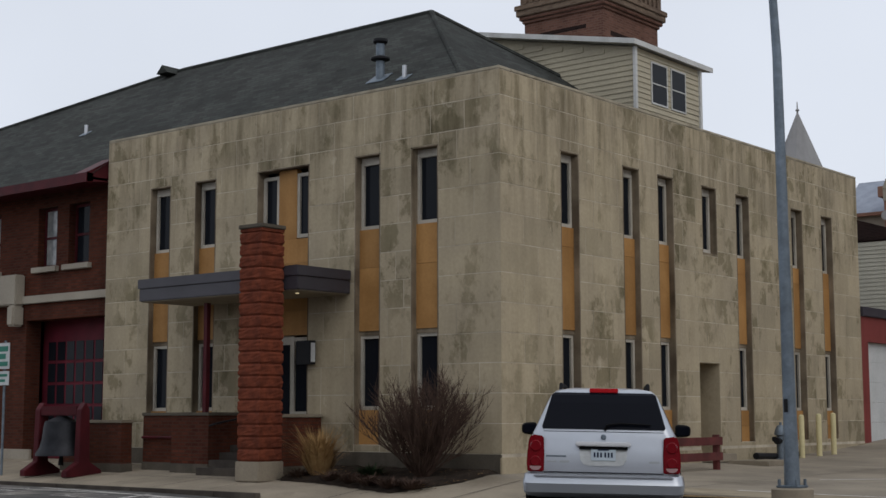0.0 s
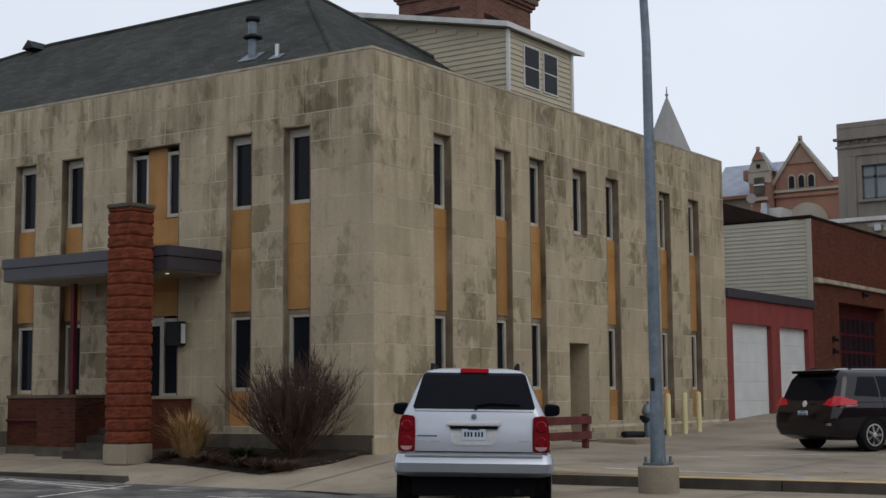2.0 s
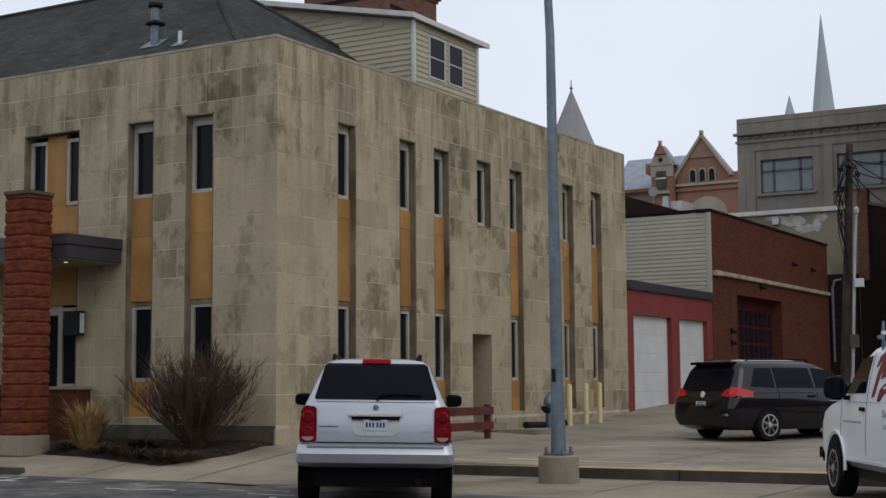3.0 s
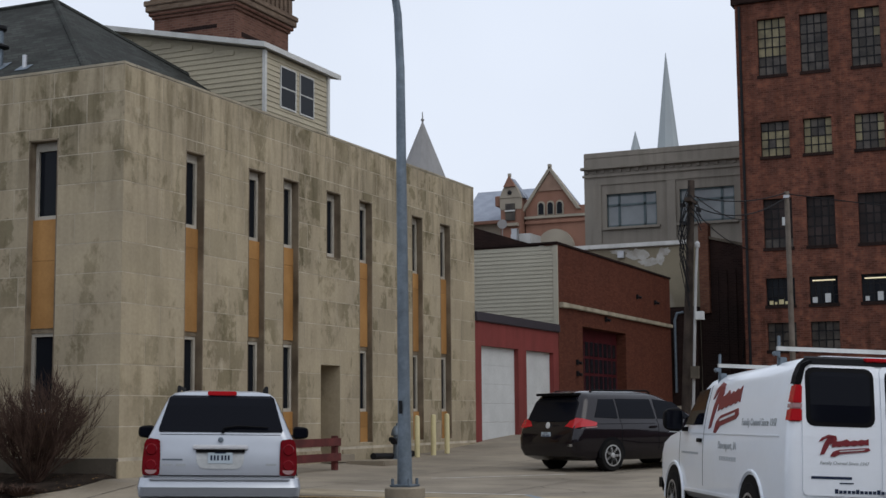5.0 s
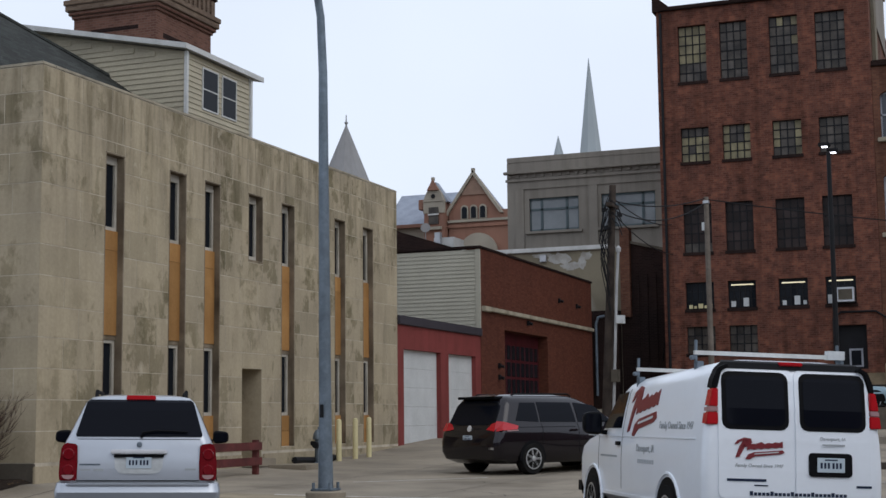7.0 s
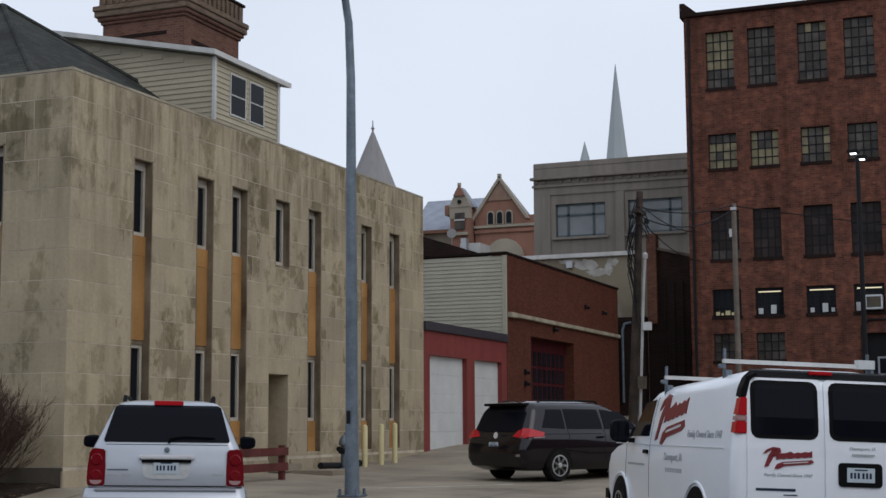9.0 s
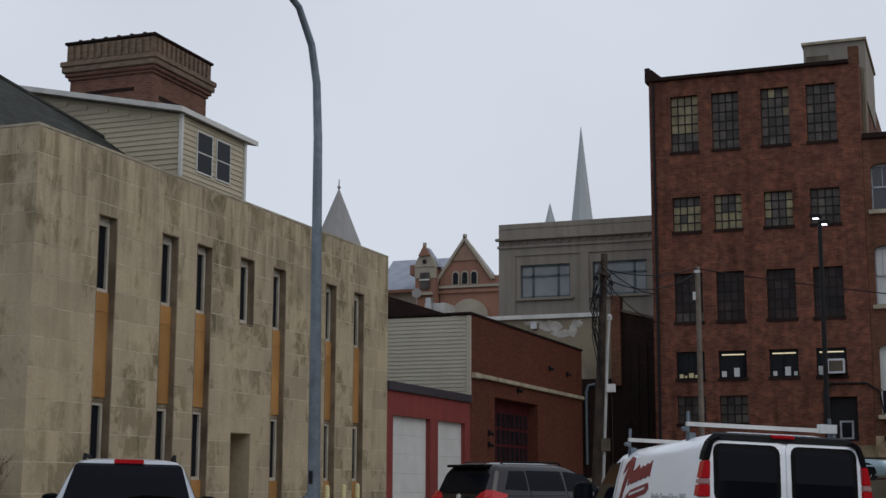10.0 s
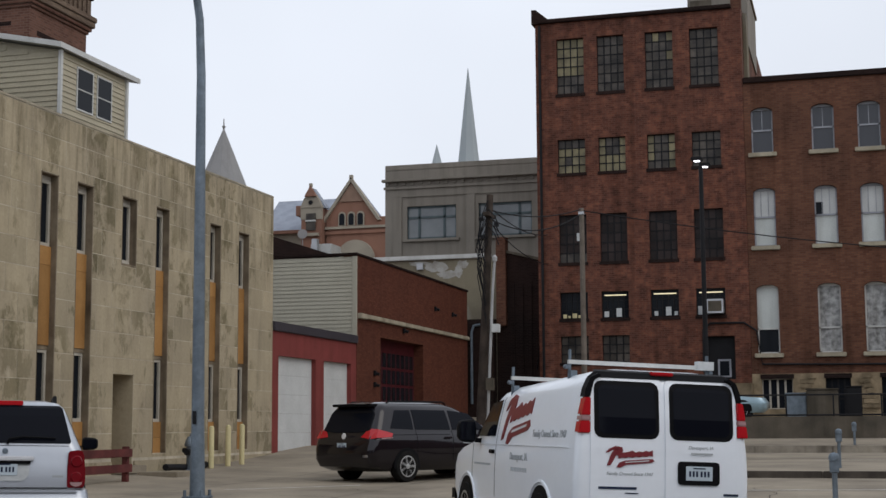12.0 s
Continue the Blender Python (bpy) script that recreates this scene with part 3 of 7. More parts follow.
def strip_openings(axis, spans, base):
    out = []
    for k, (a, b) in enumerate(spans):
        out.append((a, b, 4.8, UP1) if (axis == "x" and k == 3) else (a, b, base, UP1))
    return out


holes_s = strip_openings("y", NORTH_X, 0.5)
holes_e = strip_openings("x", EAST_Y, 0.45) + [(7.6, 8.57, 0.0, 2.3)]
bm = bmesh.new()
wall_holes(bm, "y", 0.0, 0.34, -11.95, 0.0, -0.3, 7.73, holes_s)
wall_s = part("wall", bm, MORTAR, office, "limestone panels with stained vertical joints")
bm = bmesh.new()
wall_holes(bm, "x", 0.0, -0.34, 0.34, 16.85, -0.3, 7.73, holes_e)
wall_e = part("wall", bm, MORTAR, office, "limestone panels with stained vertical joints")
for pr in ((-11.95, 0.008, -0.008, 0.38), (-0.38, 0.01, 0.38, 16.86)):
    boxpart("coping", (pr[0], pr[1], pr[2], pr[3], 7.73, H), COPING, office, "weathered stone coping", bevel=0.015)
boxpart("roof", (-11.9, -0.34, 0.34, 16.8, 7.1, 7.2), SHINGLE, office)
boxpart("wall", (-11.95, -11.6, 0.34, 16.85, -0.3, 7.62), MORTAR, office)
boxpart("wall", (-11.6, -0.345, 16.5, 16.84, -0.3, 7.62), MORTAR, office)
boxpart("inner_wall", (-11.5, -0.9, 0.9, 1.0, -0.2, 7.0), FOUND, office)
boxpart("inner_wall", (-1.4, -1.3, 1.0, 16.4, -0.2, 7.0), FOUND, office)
for a, b in ((-11.95, -6.7), (-5.05, 0.03)):
    boxpart("plinth", (a, b, -0.06, 0.0, -0.4, 0.355), FOUND, office, "dark concrete foundation", bevel=0.01)
for a, b in ((-0.06, 7.55), (8.62, 16.86)):
    boxpart("plinth", (0.0, 0.06, a, b, -0.3, 0.3), STONE, office, bevel=0.01)


def strip_fill(parent, axis, spans, base):
    for k, (a, b) in enumerate(spans):
        short = axis == "x" and k == 3
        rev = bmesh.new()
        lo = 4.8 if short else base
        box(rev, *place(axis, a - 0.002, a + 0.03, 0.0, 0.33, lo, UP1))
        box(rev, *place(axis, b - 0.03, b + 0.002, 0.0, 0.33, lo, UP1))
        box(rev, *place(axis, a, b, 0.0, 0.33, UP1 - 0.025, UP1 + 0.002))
        part("reveal", rev, REVEAL, parent, "dark streaked stone reveal")
        a, b = a + 0.03, b - 0.03
        if axis == "y" and k == 2:
            window_unit(parent, axis, a, a + 0.5, UP0, UP1 - 0.13)
            window_unit(parent, axis, b - 0.5, b, UP0, UP1 - 0.13)
            boxpart("plywood_panel", place(axis, a + 0.5, b - 0.5, 0.16, 0.29, UP0 - 0.02, UP1 - 0.03), PLY, parent)
            for j in range(4):
                boxpart("plywood_panel", place(axis, a, b, 0.15, 0.28, MID0 + j * 0.52, MID0 + j * 0.52 + 0.516), PLY, parent)
            window_unit(parent, axis, b - 0.62, b, 1.1, MID0 - 0.05)
            door = thing("entrance_door")
            door.parent = parent
            boxpart("frame", place(axis, a, b - 0.62, 0.24, 0.32, 0.5, MID0), FRAME_W, door)
            boxpart("pane", place(axis, a + 0.1, b - 0.74, 0.225, 0.24, 0.7, 2.6), GLASS, door)
            boxpart("apron_panel", place(axis, b - 0.62, b, 0.24, 0.3, 0.5, 1.1), FRAME_W, parent)
            continue
        window_unit(parent, axis, a, b, UP0, UP1 - 0.12)
        boxpart("header", place(axis, a, b, 0.18, 0.33, UP1 - 0.12, UP1 - 0.03), FRAME_W, parent)
        if short:
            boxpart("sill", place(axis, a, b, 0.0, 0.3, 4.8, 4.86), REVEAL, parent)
            continue
        zs = [MID0, 4.1, UP0] if axis == "y" else [MID0, 4.5, UP0]
        for c, d in zip(zs, zs[1:]):
            boxpart("plywood_panel", place(axis, a, b, 0.13 - 0.004 * (k % 2), 0.28, c + 0.003, d - 0.003), PLY, parent)
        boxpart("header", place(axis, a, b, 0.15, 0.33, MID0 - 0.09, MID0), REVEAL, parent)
        window_unit(parent, axis, a, b, LOW0, MID0 - 0.08)
        for c, d in ((base, 0.82), (0.82, LOW0)):
            boxpart("plywood_panel", place(axis, a, b, 0.13, 0.28, c + 0.003, d - 0.003), PLY, parent)


strip_fill(wall_s, "y", NORTH_X, 0.5)
strip_fill(wall_e, "x", EAST_Y, 0.45)
side_door = thing("side_door", None, "recessed pale side door in the stone wall", "door")
boxpart("jamb", (-0.95, -0.004, 7.56, 7.615, 0.1, 2.34), STONE, side_door)
boxpart("jamb", (-0.95, -0.004, 8.555, 8.61, 0.1, 2.34), STONE, side_door)
boxpart("lintel", (-0.95, -0.004, 7.615, 8.555, 2.285, 2.34), STONE, side_door)
boxpart("door_leaf", (-0.95, -0.9, 7.615, 8.555, 0.15, 2.285), SOFFIT, side_door, "tan painted door leaf", bevel=0.01)
boxpart("threshold", (-0.9, 0.35, 7.5, 8.65, 0.02, 0.2), CONCRETE, side_door, bevel=0.015)

# ---- porch ----
canopy = thing("porch_canopy", Matrix.Translation((-6.3, -0.75, 3.5)), "flat porch canopy with a dark grey metal fascia", "canopy")
boxpart("fascia", (-2.44, 2.46, -0.8, 0.72, 0.08, 0.35), CANOPY, canopy, bevel=0.01)
boxpart("fascia_lip", (-2.47, 2.49, -0.83, 0.72, 0.353, 0.56), CANOPY, canopy, bevel=0.012)
boxpart("soffit", (-2.4, 2.42, -0.76, 0.7, 0.06, 0.078), SOFFIT, canopy, "tan soffit")
for x in (1.95,):
    bm = bmesh.new()
    lathe(bm, [(0.03, 0.045), (0.04, 0.05), (0.04, 0.06)], 14, (x, -0.3, 0))
    part("soffit_lamp", bm, TUBE_ON, canopy, "small lit soffit lamp", smooth=True)
steel_post = boxpart("canopy_post", (-7.0, -6.9, -1.2, -1.1, 0.2, 3.48), RED_DARK)
tagged(steel_post, "slim dark red steel post under the canopy", "post")
pier = thing("brick_pier", Matrix.Translation((-4.5, -1.9, -0.14)), "tall rock-faced red brick pier on a concrete base", "pier")
boxpart("base", (-0.34, 0.34, -0.34, 0.34, -0.05, 0.34), CONCRETE, pier, "pale concrete base", bevel=0.02)
boxpart("cap", (-0.34, 0.34, -0.34, 0.34, 4.92, 5.0), FOUND, pier, "dark stone cap", bevel=0.015)
rng = random.Random(4)
z = 0.34
k = 0
while z < 4.9:
    h = min(0.237, 4.925 - z)
    bm = bmesh.new()
    e = 0.31
    box(bm, -e, e, -e, e, z, z + h)
    bmesh.ops.subdivide_edges(bm, edges=bm.edges, cuts=5, use_grid_fill=True)
    for v in bm.verts:
        edge = abs(v.co.z - z) < 0.012 or abs(v.co.z - z - h) < 0.012
        k2 = 0.92 if edge else 1.0 + rng.uniform(-0.02, 0.03)
        v.co.x *= k2
        v.co.y *= k2
    part("brick_course", bm, BRICK_P, pier)
    z += h
    k += 1


def brick_wall_thing(name, b, label, cap=CONCRETE, base=True):
    x0, x1, y0, y1, z0, z1 = b
    root = thing(name, Matrix.Translation(((x0 + x1) / 2, (y0 + y1) / 2, z0)), label, "wall")
    hx, hy, h = (x1 - x0) / 2, (y1 - y0) / 2, z1 - z0
    boxpart("brickwork", (-hx, hx, -hy, hy, 0.2 if base else 0, h - 0.07), BRICK, root)
    if base:
        boxpart("base", (-hx - 0.02, hx + 0.02, -hy - 0.02, hy + 0.02, -0.1, 0.2), FOUND, root, "concrete base", bevel=0.01)
    boxpart("cap", (-hx - 0.03, hx + 0.03, -hy - 0.03, hy + 0.03, h - 0.07, h), cap, root, "stone cap", bevel=0.012)
    return root


brick_wall_thing("porch_wall", (-4.85, -4.6, -1.55, -0.07, -0.13, 1.12), "low red brick cheek wall with a pale stone cap")
brick_wall_thing("porch_wall", (-9.2, -7.93, -0.98, -0.08, -0.12, 1.16), "low red brick porch wall with a dark cap", FOUND)
brick_wall_thing("porch_wall", (-7.9, -6.72, -1.27, -0.08, -0.12, 1.16), "low red brick porch wall beside the steps", FOUND)
brick_wall_thing("porch_wall", (-11.4, -9.25, -1.55, -1.25, -0.15, 1.0), "low red brick ramp wall with a stone cap")
steps = thing("porch_steps", Matrix.Translation((-6.4, -0.8, -0.1)), "concrete steps up to the porch, coloured dark for shade", "steps")
# The dark kerb colour stands in for the deep shade on the steps.
for k in range(4):
    boxpart("step", (-0.38, 1.54, -0.75 + k * 0.3, 0.72, k * 0.15 - 0.05, k * 0.15 + 0.12), KERB_D, steps, bevel=0.012)
bm = bmesh.new()
pipe(bm, [(-6.64, -1.3, 0.88), (-6.5, -1.3, 0.92), (-6.35, -0.3, 1.1), (-6.35, -0.1, 1.1)], 0.022)
tagged(part("handrail", bm, BLACK), "black metal handrail beside the steps", "handrail")
bm = bmesh.new()
pipe(bm, [(-9.15, -1.04, 0.62), (-7.98, -1.04, 0.62)], 0.03)
tagged(part("handrail", bm, RED_DARK), "dark red rail on the porch wall", "handrail")
lantern = thing("wall_box", Matrix.Translation((-5.0, -0.1, 2.4)), "dark box with a pale glass side by the entrance", "box")
boxpart("case", (-0.2, 0.2, -0.12, 0.06, -0.25, 0.25), BLACK, lantern, bevel=0.01)
boxpart("glass_side", (0.201, 0.21, -0.09, 0.03, -0.2, 0.2), SIGN_W, lantern, "pale glass side")

# ---- brick fire station ----
station = thing("fire_station", None, "old red brick fire station with a grey hipped shingle roof", "building")
W_HOLES = [(-13.9, -13.05, 4.9, 6.45), (-15.2, -14.4, 4.9, 6.45), (-15.6, -12.3, -0.05, 3.55), (-17.6, -16.9, 4.9, 6.45), (-22, -19, -0.05, 3.55)]
bm = bmesh.new()
wall_holes(bm, "y", 0.3, 0.75, -39, -11.97, -0.2, 6.9, W_HOLES)
part("wall", bm, BRICK, station)
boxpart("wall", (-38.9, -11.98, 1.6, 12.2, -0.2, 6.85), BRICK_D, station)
for a, b, c, d in W_HOLES[:2] + W_HOLES[3:4]:
    w = thing("window")
    w.parent = station
    bm = bmesh.new()
    for q in ((a, a + 0.07, c, d), (b - 0.07, b, c, d), (a + 0.07, b - 0.07, d - 0.07, d), (a + 0.07, b - 0.07, c, c + 0.07), (a + 0.07, b - 0.07, (c + d) / 2 - 0.03, (c + d) / 2 + 0.03)):
        box(bm, q[0], q[1], 0.5, 0.56, q[2], q[3])
    part("frame", bm, RED_DARK, w)
    boxpart("pane", (a + 0.07, b - 0.07, 0.53, 0.545, c + 0.07, d - 0.07), GLASS_L if a < -14 else GLASS, w)
    boxpart("sill", (a - 0.12, b + 0.12, 0.18, 0.5, c - 0.14, c), TAN_H, w, "pale stone sill", bevel=0.01)
boxpart("string_course", (-39, -11.98, 0.2, 0.32, 3.98, 4.18), TAN_H, station, "pale stone band", bevel=0.01)
boxpart("cornice_block", (-18.5, -15.7, 0.0, 0.3, 3.95, 4.75), TAN_H, station, "carved pale stone block", bevel=0.03)
for bx in (-16.0, -17.6):
    boxpart("bracket", (bx, bx + 0.3, -0.05, 0.3, 3.4, 3.95), TAN_H, station, "carved stone bracket", bevel=0.05)
boxpart("base_course", (-19, -15.2, 0.22, 0.3, -0.2, 0.25), TAN_H, station, bevel=0.01)
gdoor = thing("vehicle_door")
gdoor.parent = station
boxpart("leaf", (-15.75, -12.1, 0.95, 1.03, -0.05, 3.7), RED_DOOR, gdoor)
for j in range(4):
    for i in range(8):
        x, z = -15.5 + i * 0.395, 0.85 + j * 0.56
        boxpart("pane", (x, x + 0.31, 0.935, 0.948, z, z + 0.48), GLASS, gdoor)

# hipped roof with equal pitch
EZ, RZ, PITCH = 6.95, 11.4, 0.69
ridge_a, ridge_b = (-16.3, 6.0, RZ), (-6.64, 6.0, RZ)
outline = {"sw": (-39.8, -0.45, EZ), "s1": (-11.97, -0.45, EZ), "s2": (-11.97, 0.4, EZ + 0.85 * PITCH), "s3": (-1.04, 0.4, EZ + 0.85 * PITCH),
           "e1": (-0.42, 0.4, 7.11), "e2": (-0.42, 11.6, 7.11), "n1": (-1.04, 11.6, EZ + 0.85 * PITCH), "nw": (-39.8, 12.45, EZ), "n2": (-11.97, 12.45, EZ), "n3": (-11.97, 11.6, EZ + 0.85 * PITCH), "a": ridge_a, "b": ridge_b}
bm = bmesh.new()
vs = {k: bm.verts.new(p) for k, p in outline.items()}
for f in ("sw s1 s2 s3 b a", "s3 e1 e2 n1 b", "n1 n3 n2 nw a b", "nw sw a"):
    bm.faces.new([vs[k] for k in f.split()])
part("roof", bm, SHINGLE, station, "dark grey asphalt shingle roof")
bm = bmesh.new()
for p, q in ((outline["sw"], ridge_a), (ridge_a, ridge_b), (ridge_b, outline["s3"]), (ridge_b, outline["n1"])):
    tube(bm, Vector(p) + Vector((0, 0, 0.01)), Vector(q) + Vector((0, 0, 0.01)), 0.07, n=6)
part("ridge_cap", bm, SHINGLE, station)
boxpart("gutter", (-39.6, -12.0, -0.6, -0.42, 6.72, 6.95), RED_DARK, station, "dark red gutter")
boxpart("eave_soffit", (-39.6, -12.0, -0.5, 0.3, 6.8, 6.86), RED_DARK, station)
prism_bm = bmesh.new()
prism(prism_bm, [(-0.62, 6.72), (-0.62, 6.95), (0.2, 7.4), (0.2, 6.8)], "x", -12.5, -12.0)
part("gutter_return", prism_bm, RED_DARK, station, "red boxed gutter end")
bm = bmesh.new()
prism(bm, [(-16.85, 11.25), (-16.6, 11.5), (-16.35, 11.25)], "y", 5.4, 6.6)
part("ridge_vent", bm, SHINGLE, station)


def roof_z(y):
    return EZ + (y + 0.45) * PITCH


flue = thing("roof_flue", Matrix.Translation((-4.84, 2.0, roof_z(2.0))), "dark metal roof flue with storm collar and cap", "flue")
bm = bmesh.new()
lathe(bm, [(0.1, -0.1), (0.1, 0.62), (0.1, 0.85)], 16)
part("pipe", bm, GALV, flue, smooth=True)
bm = bmesh.new()
lathe(bm, [(0.12, 0.40), (0.22, 0.43), (0.22, 0.47), (0.12, 0.52)], 16)
part("storm_collar", bm, BLACK, flue, smooth=True)
bm = bmesh.new()
lathe(bm, [(0.13, 0.80), (0.17, 0.84), (0.17, 0.9), (0.05, 0.93)], 16)
part("cap", bm, BLACK, flue, smooth=True)
bm = bmesh.new()
prism(bm, [(-0.2, -0.2 * PITCH + 0.02), (0.12, 0.12 * PITCH + 0.02), (0.12, 0.12 * PITCH + 0.035), (-0.2, -0.2 * PITCH + 0.035)], "x", -0.27, 0.27)
part("flashing", bm, GALV, flue, "pale metal flashing")
for vx, vy, vh in ((-3.9, 1.75, 0.28), (-16.0, 2.3, 0.25)):
    vent = thing("vent_pipe", Matrix.Translation((vx, vy, roof_z(vy))), "small grey vent pipe on the shingle roof", "vent")
    bm = bmesh.new()
    tube(bm, (0, 0, -0.05), (0, 0, vh), 0.05)
    part("pipe", bm, STEEL, vent)
    bm = bmesh.new()
    prism(bm, [(-0.13, -0.13 * PITCH + 0.02), (0.08, 0.08 * PITCH + 0.02), (0.08, 0.08 * PITCH + 0.03), (-0.13, -0.13 * PITCH + 0.03)], "x", -0.16, 0.16)
    part("flashing", bm, GALV, vent)


def siding(parent, axis, at, u0, u1, z0, z1, step, mat, out=1):
    """Lapped boards on a wall: each board leans out at its foot."""
    z = z0
    while z < z1 - 0.01:
        e = min(z + step + 0.02, z1)
        bm = bmesh.new()
        d = out * 0.028
        if axis == "y":
            prism(bm, [(at, z), (at - d, z), (at - 0.004 * out, e), (at, e)], "x", u0, u1)
        else:
            prism(bm, [(at, z), (at + d, z), (at + 0.004 * out, e), (at, e)], "y", u0, u1)
        part("siding_board", bm, mat, parent)
        z += step


dormer = thing("roof_dormer", None, "cream vinyl-sided roof dormer with white eaves and two windows", "dormer")
bm = bmesh.new()
prism(bm, [(-2.03, 7.0), (-2.03, 10.2), (-7.9, 11.45), (-7.9, 7.0)], "y", 8.34, 11.6)
part("wall", bm, SIDING, dormer)
bm = bmesh.new()
prism(bm, [(-1.85, 10.2), (-1.85, 10.33), (-8.3, 11.66), (-8.3, 11.53)], "y", 8.05, 12.05)
part("roof", bm, TRIM_W, dormer, "white eave boards")
boxpart("corner_board", (-2.04, -1.96, 8.27, 8.36, 7.2, 10.2), TRIM_W, dormer)
boxpart("corner_board", (-2.04, -1.96, 11.52, 11.62, 7.2, 10.2), TRIM_W, dormer)
siding(dormer, "x", -2.03, 8.36, 11.52, 7.6, 10.1, 0.135, SIDING)
z = 7.6
while z < 11.35:
    lim = -2.04 if z < 10.05 else -2.04 - (z - 9.98) / 1.25 * 5.86
    bm = bmesh.new()
    prism(bm, [(8.34, z), (8.31, z), (8.336, z + 0.15), (8.34, z + 0.15)], "x", -7.9, lim)
    part("siding_board", bm, SIDING, dormer)
    z += 0.135
for k, (a, b) in enumerate(((9.11, 9.83), (10.09, 10.77))):
    w = thing("window")
    w.parent = dormer
    bm = bmesh.new()
    wall_holes(bm, "x", -1.985, -2.06, a - 0.035, b + 0.035, 8.88, 9.97, [(a, b, 8.92, 9.4), (a, b, 9.43, 9.93)])
    part("frame", bm, TRIM_W, w)
    boxpart("pane", (-2.03, -2.0, a, b, 8.92, 9.4), GLASS, w)
    boxpart("pane", (-2.03, -1.994, a, b, 9.43, 9.93), GLASS, w)

tower = thing("hose_tower", None, "square brown brick tower with a corbelled crown", "tower")
X0, X1, Y0, Y1 = -9.0, -6.14, 13.36, 16.5
TB = material("tower_brick", (0.2, 0.1, 0.07), (0.15, 0.075, 0.055), scale=0.6, rough=0.92, kind="brick", bump=0.3, mortar=(0.16, 0.1, 0.08), streak=0.3)
TC = material("weathered_crown_brick", (0.23, 0.165, 0.115), (0.16, 0.115, 0.085), scale=1.2, rough=0.95, kind="brick", bump=0.4, mortar=(0.17, 0.13, 0.1))
boxpart("shaft", (X0, X1, Y0, Y1, 8, 13.1), TB, tower)
for k, (o, a, b) in enumerate(((0.06, 13.1, 13.2), (0.13, 13.2, 13.32), (0.2, 13.32, 13.5), (0.24, 13.5, 13.66))):
    boxpart("corbel", (X0 - o, X1 + o, Y0 - o, Y1 + o, a, b), TB if k < 2 else TC, tower, bevel=0.02)
boxpart("crown", (X0 - 0.1, X1 + 0.1, Y0 - 0.1, Y1 + 0.1, 13.66, 14.2), TC, tower, bevel=0.02)
boxpart("coping", (X0 - 0.16, X1 + 0.16, Y0 - 0.16, Y1 + 0.16, 14.2, 14.29), BRICK_D, tower, bevel=0.02)
for i in range(12):
    u = X0 + 0.05 + i * 0.24
    boxpart("dentil", (u, u + 0.12, Y0 - 0.16, Y0 - 0.1, 13.7, 14.15), TC, tower)
    v = Y0 + 0.05 + i * 0.26
    boxpart("dentil", (X1 + 0.1, X1 + 0.16, v, v + 0.11, 13.7, 14.15), TC, tower)
for i in range(6):
    boxpart("crown_stone", (X0 + 0.3 + i * 0.45, X0 + 0.4 + i * 0.45, Y0 - 0.1, Y0, 14.29, 14.34), BRICK_D, tower)
# Dark strips, not cut in, put the shade of recessed courses into colour.
for b in ((X0 + 0.6, X1 - 0.6, Y0 - 0.004, Y0 + 0.02, 12.6, 12.72), (X1 - 0.02, X1 + 0.004, Y0 + 0.4, Y1 - 0.5, 12.35, 12.5)):
    boxpart("recessed_course", b, BRICK_D, tower, "dark strip drawn for a recessed brick course")

# ---- red garage and brick engine house along the alley ----
garage = thing("red_garage", None, "low red-painted garage with two white roll-up doors", "garage")
G_HOLES = [(17.37, 20.4, 0.0, 3.14), (21.1, 23.66, 0.0, 3.14)]
bm = bmesh.new()
wall_holes(bm, "x", -0.02, -0.5, 16.9, 24.18, 0.0, 3.85, G_HOLES)
part("wall", bm, RED_WALL, garage)
boxpart("roof", (-6, 0.06, 16.9, 24.18, 3.85, 4.12), CANOPY, garage, "dark roof edge", bevel=0.02)
for a, b, c, d in G_HOLES:
    door = thing("roll_up_door")
    door.parent = garage
    for j in range(5):
        boxpart("door_panel", (-0.24, -0.17, a, b, 0.3 + j * 0.57 + 0.004, 0.3 + (j + 1) * 0.57), DOOR_W, door)
    boxpart("threshold", (-0.6, -0.1, a, b, 0.0, 0.32), LOT, door)

engine = thing("engine_house", None, "long brick engine house with a dark red door and metal-sided end", "building")
E_HOLES = [(26.75, 31.99, 0.2, 4.2)]
bm = bmesh.new()
wall_holes(bm, "x", -0.01, -0.5, 24.2, 38.68, 0.0, 6.88, E_HOLES)
part("wall", bm, BRICK_G, engine)
boxpart("wall", (-14, -0.5, 24.23, 38.6, 0.0, 6.8), BRICK_G, engine)
boxpart("coping", (-0.55, 0.04, 24.1, 38.75, 6.88, 6.97), BRICK_D, engine, "dark coping", bevel=0.02)
boxpart("coping", (-14, -0.5, 24.14, 24.4, 6.88, 6.97), BRICK_D, engine, "dark coping", bevel=0.02)
siding(engine, "y", 24.2, -14, -0.14, 4.0, 6.84, 0.135, SIDING_G)
boxpart("corner_board", (-0.16, 0.0, 24.15, 24.22, 4.0, 6.85), SIDING_G, engine)
boxpart("ledge", (-0.02, 0.12, 24.6, 38.6, 4.75, 4.9), COPING, engine, "stone ledge", bevel=0.02)
boxpart("ledge", (-0.5, 0.14, 24.3, 25.0, 4.72, 4.9), COPING, engine, bevel=0.02)
edoor = thing("vehicle_door")
edoor.parent = engine
boxpart("leaf", (-0.5, -0.4, 26.75, 31.99, 0.2, 4.2), RED_DARK, edoor)
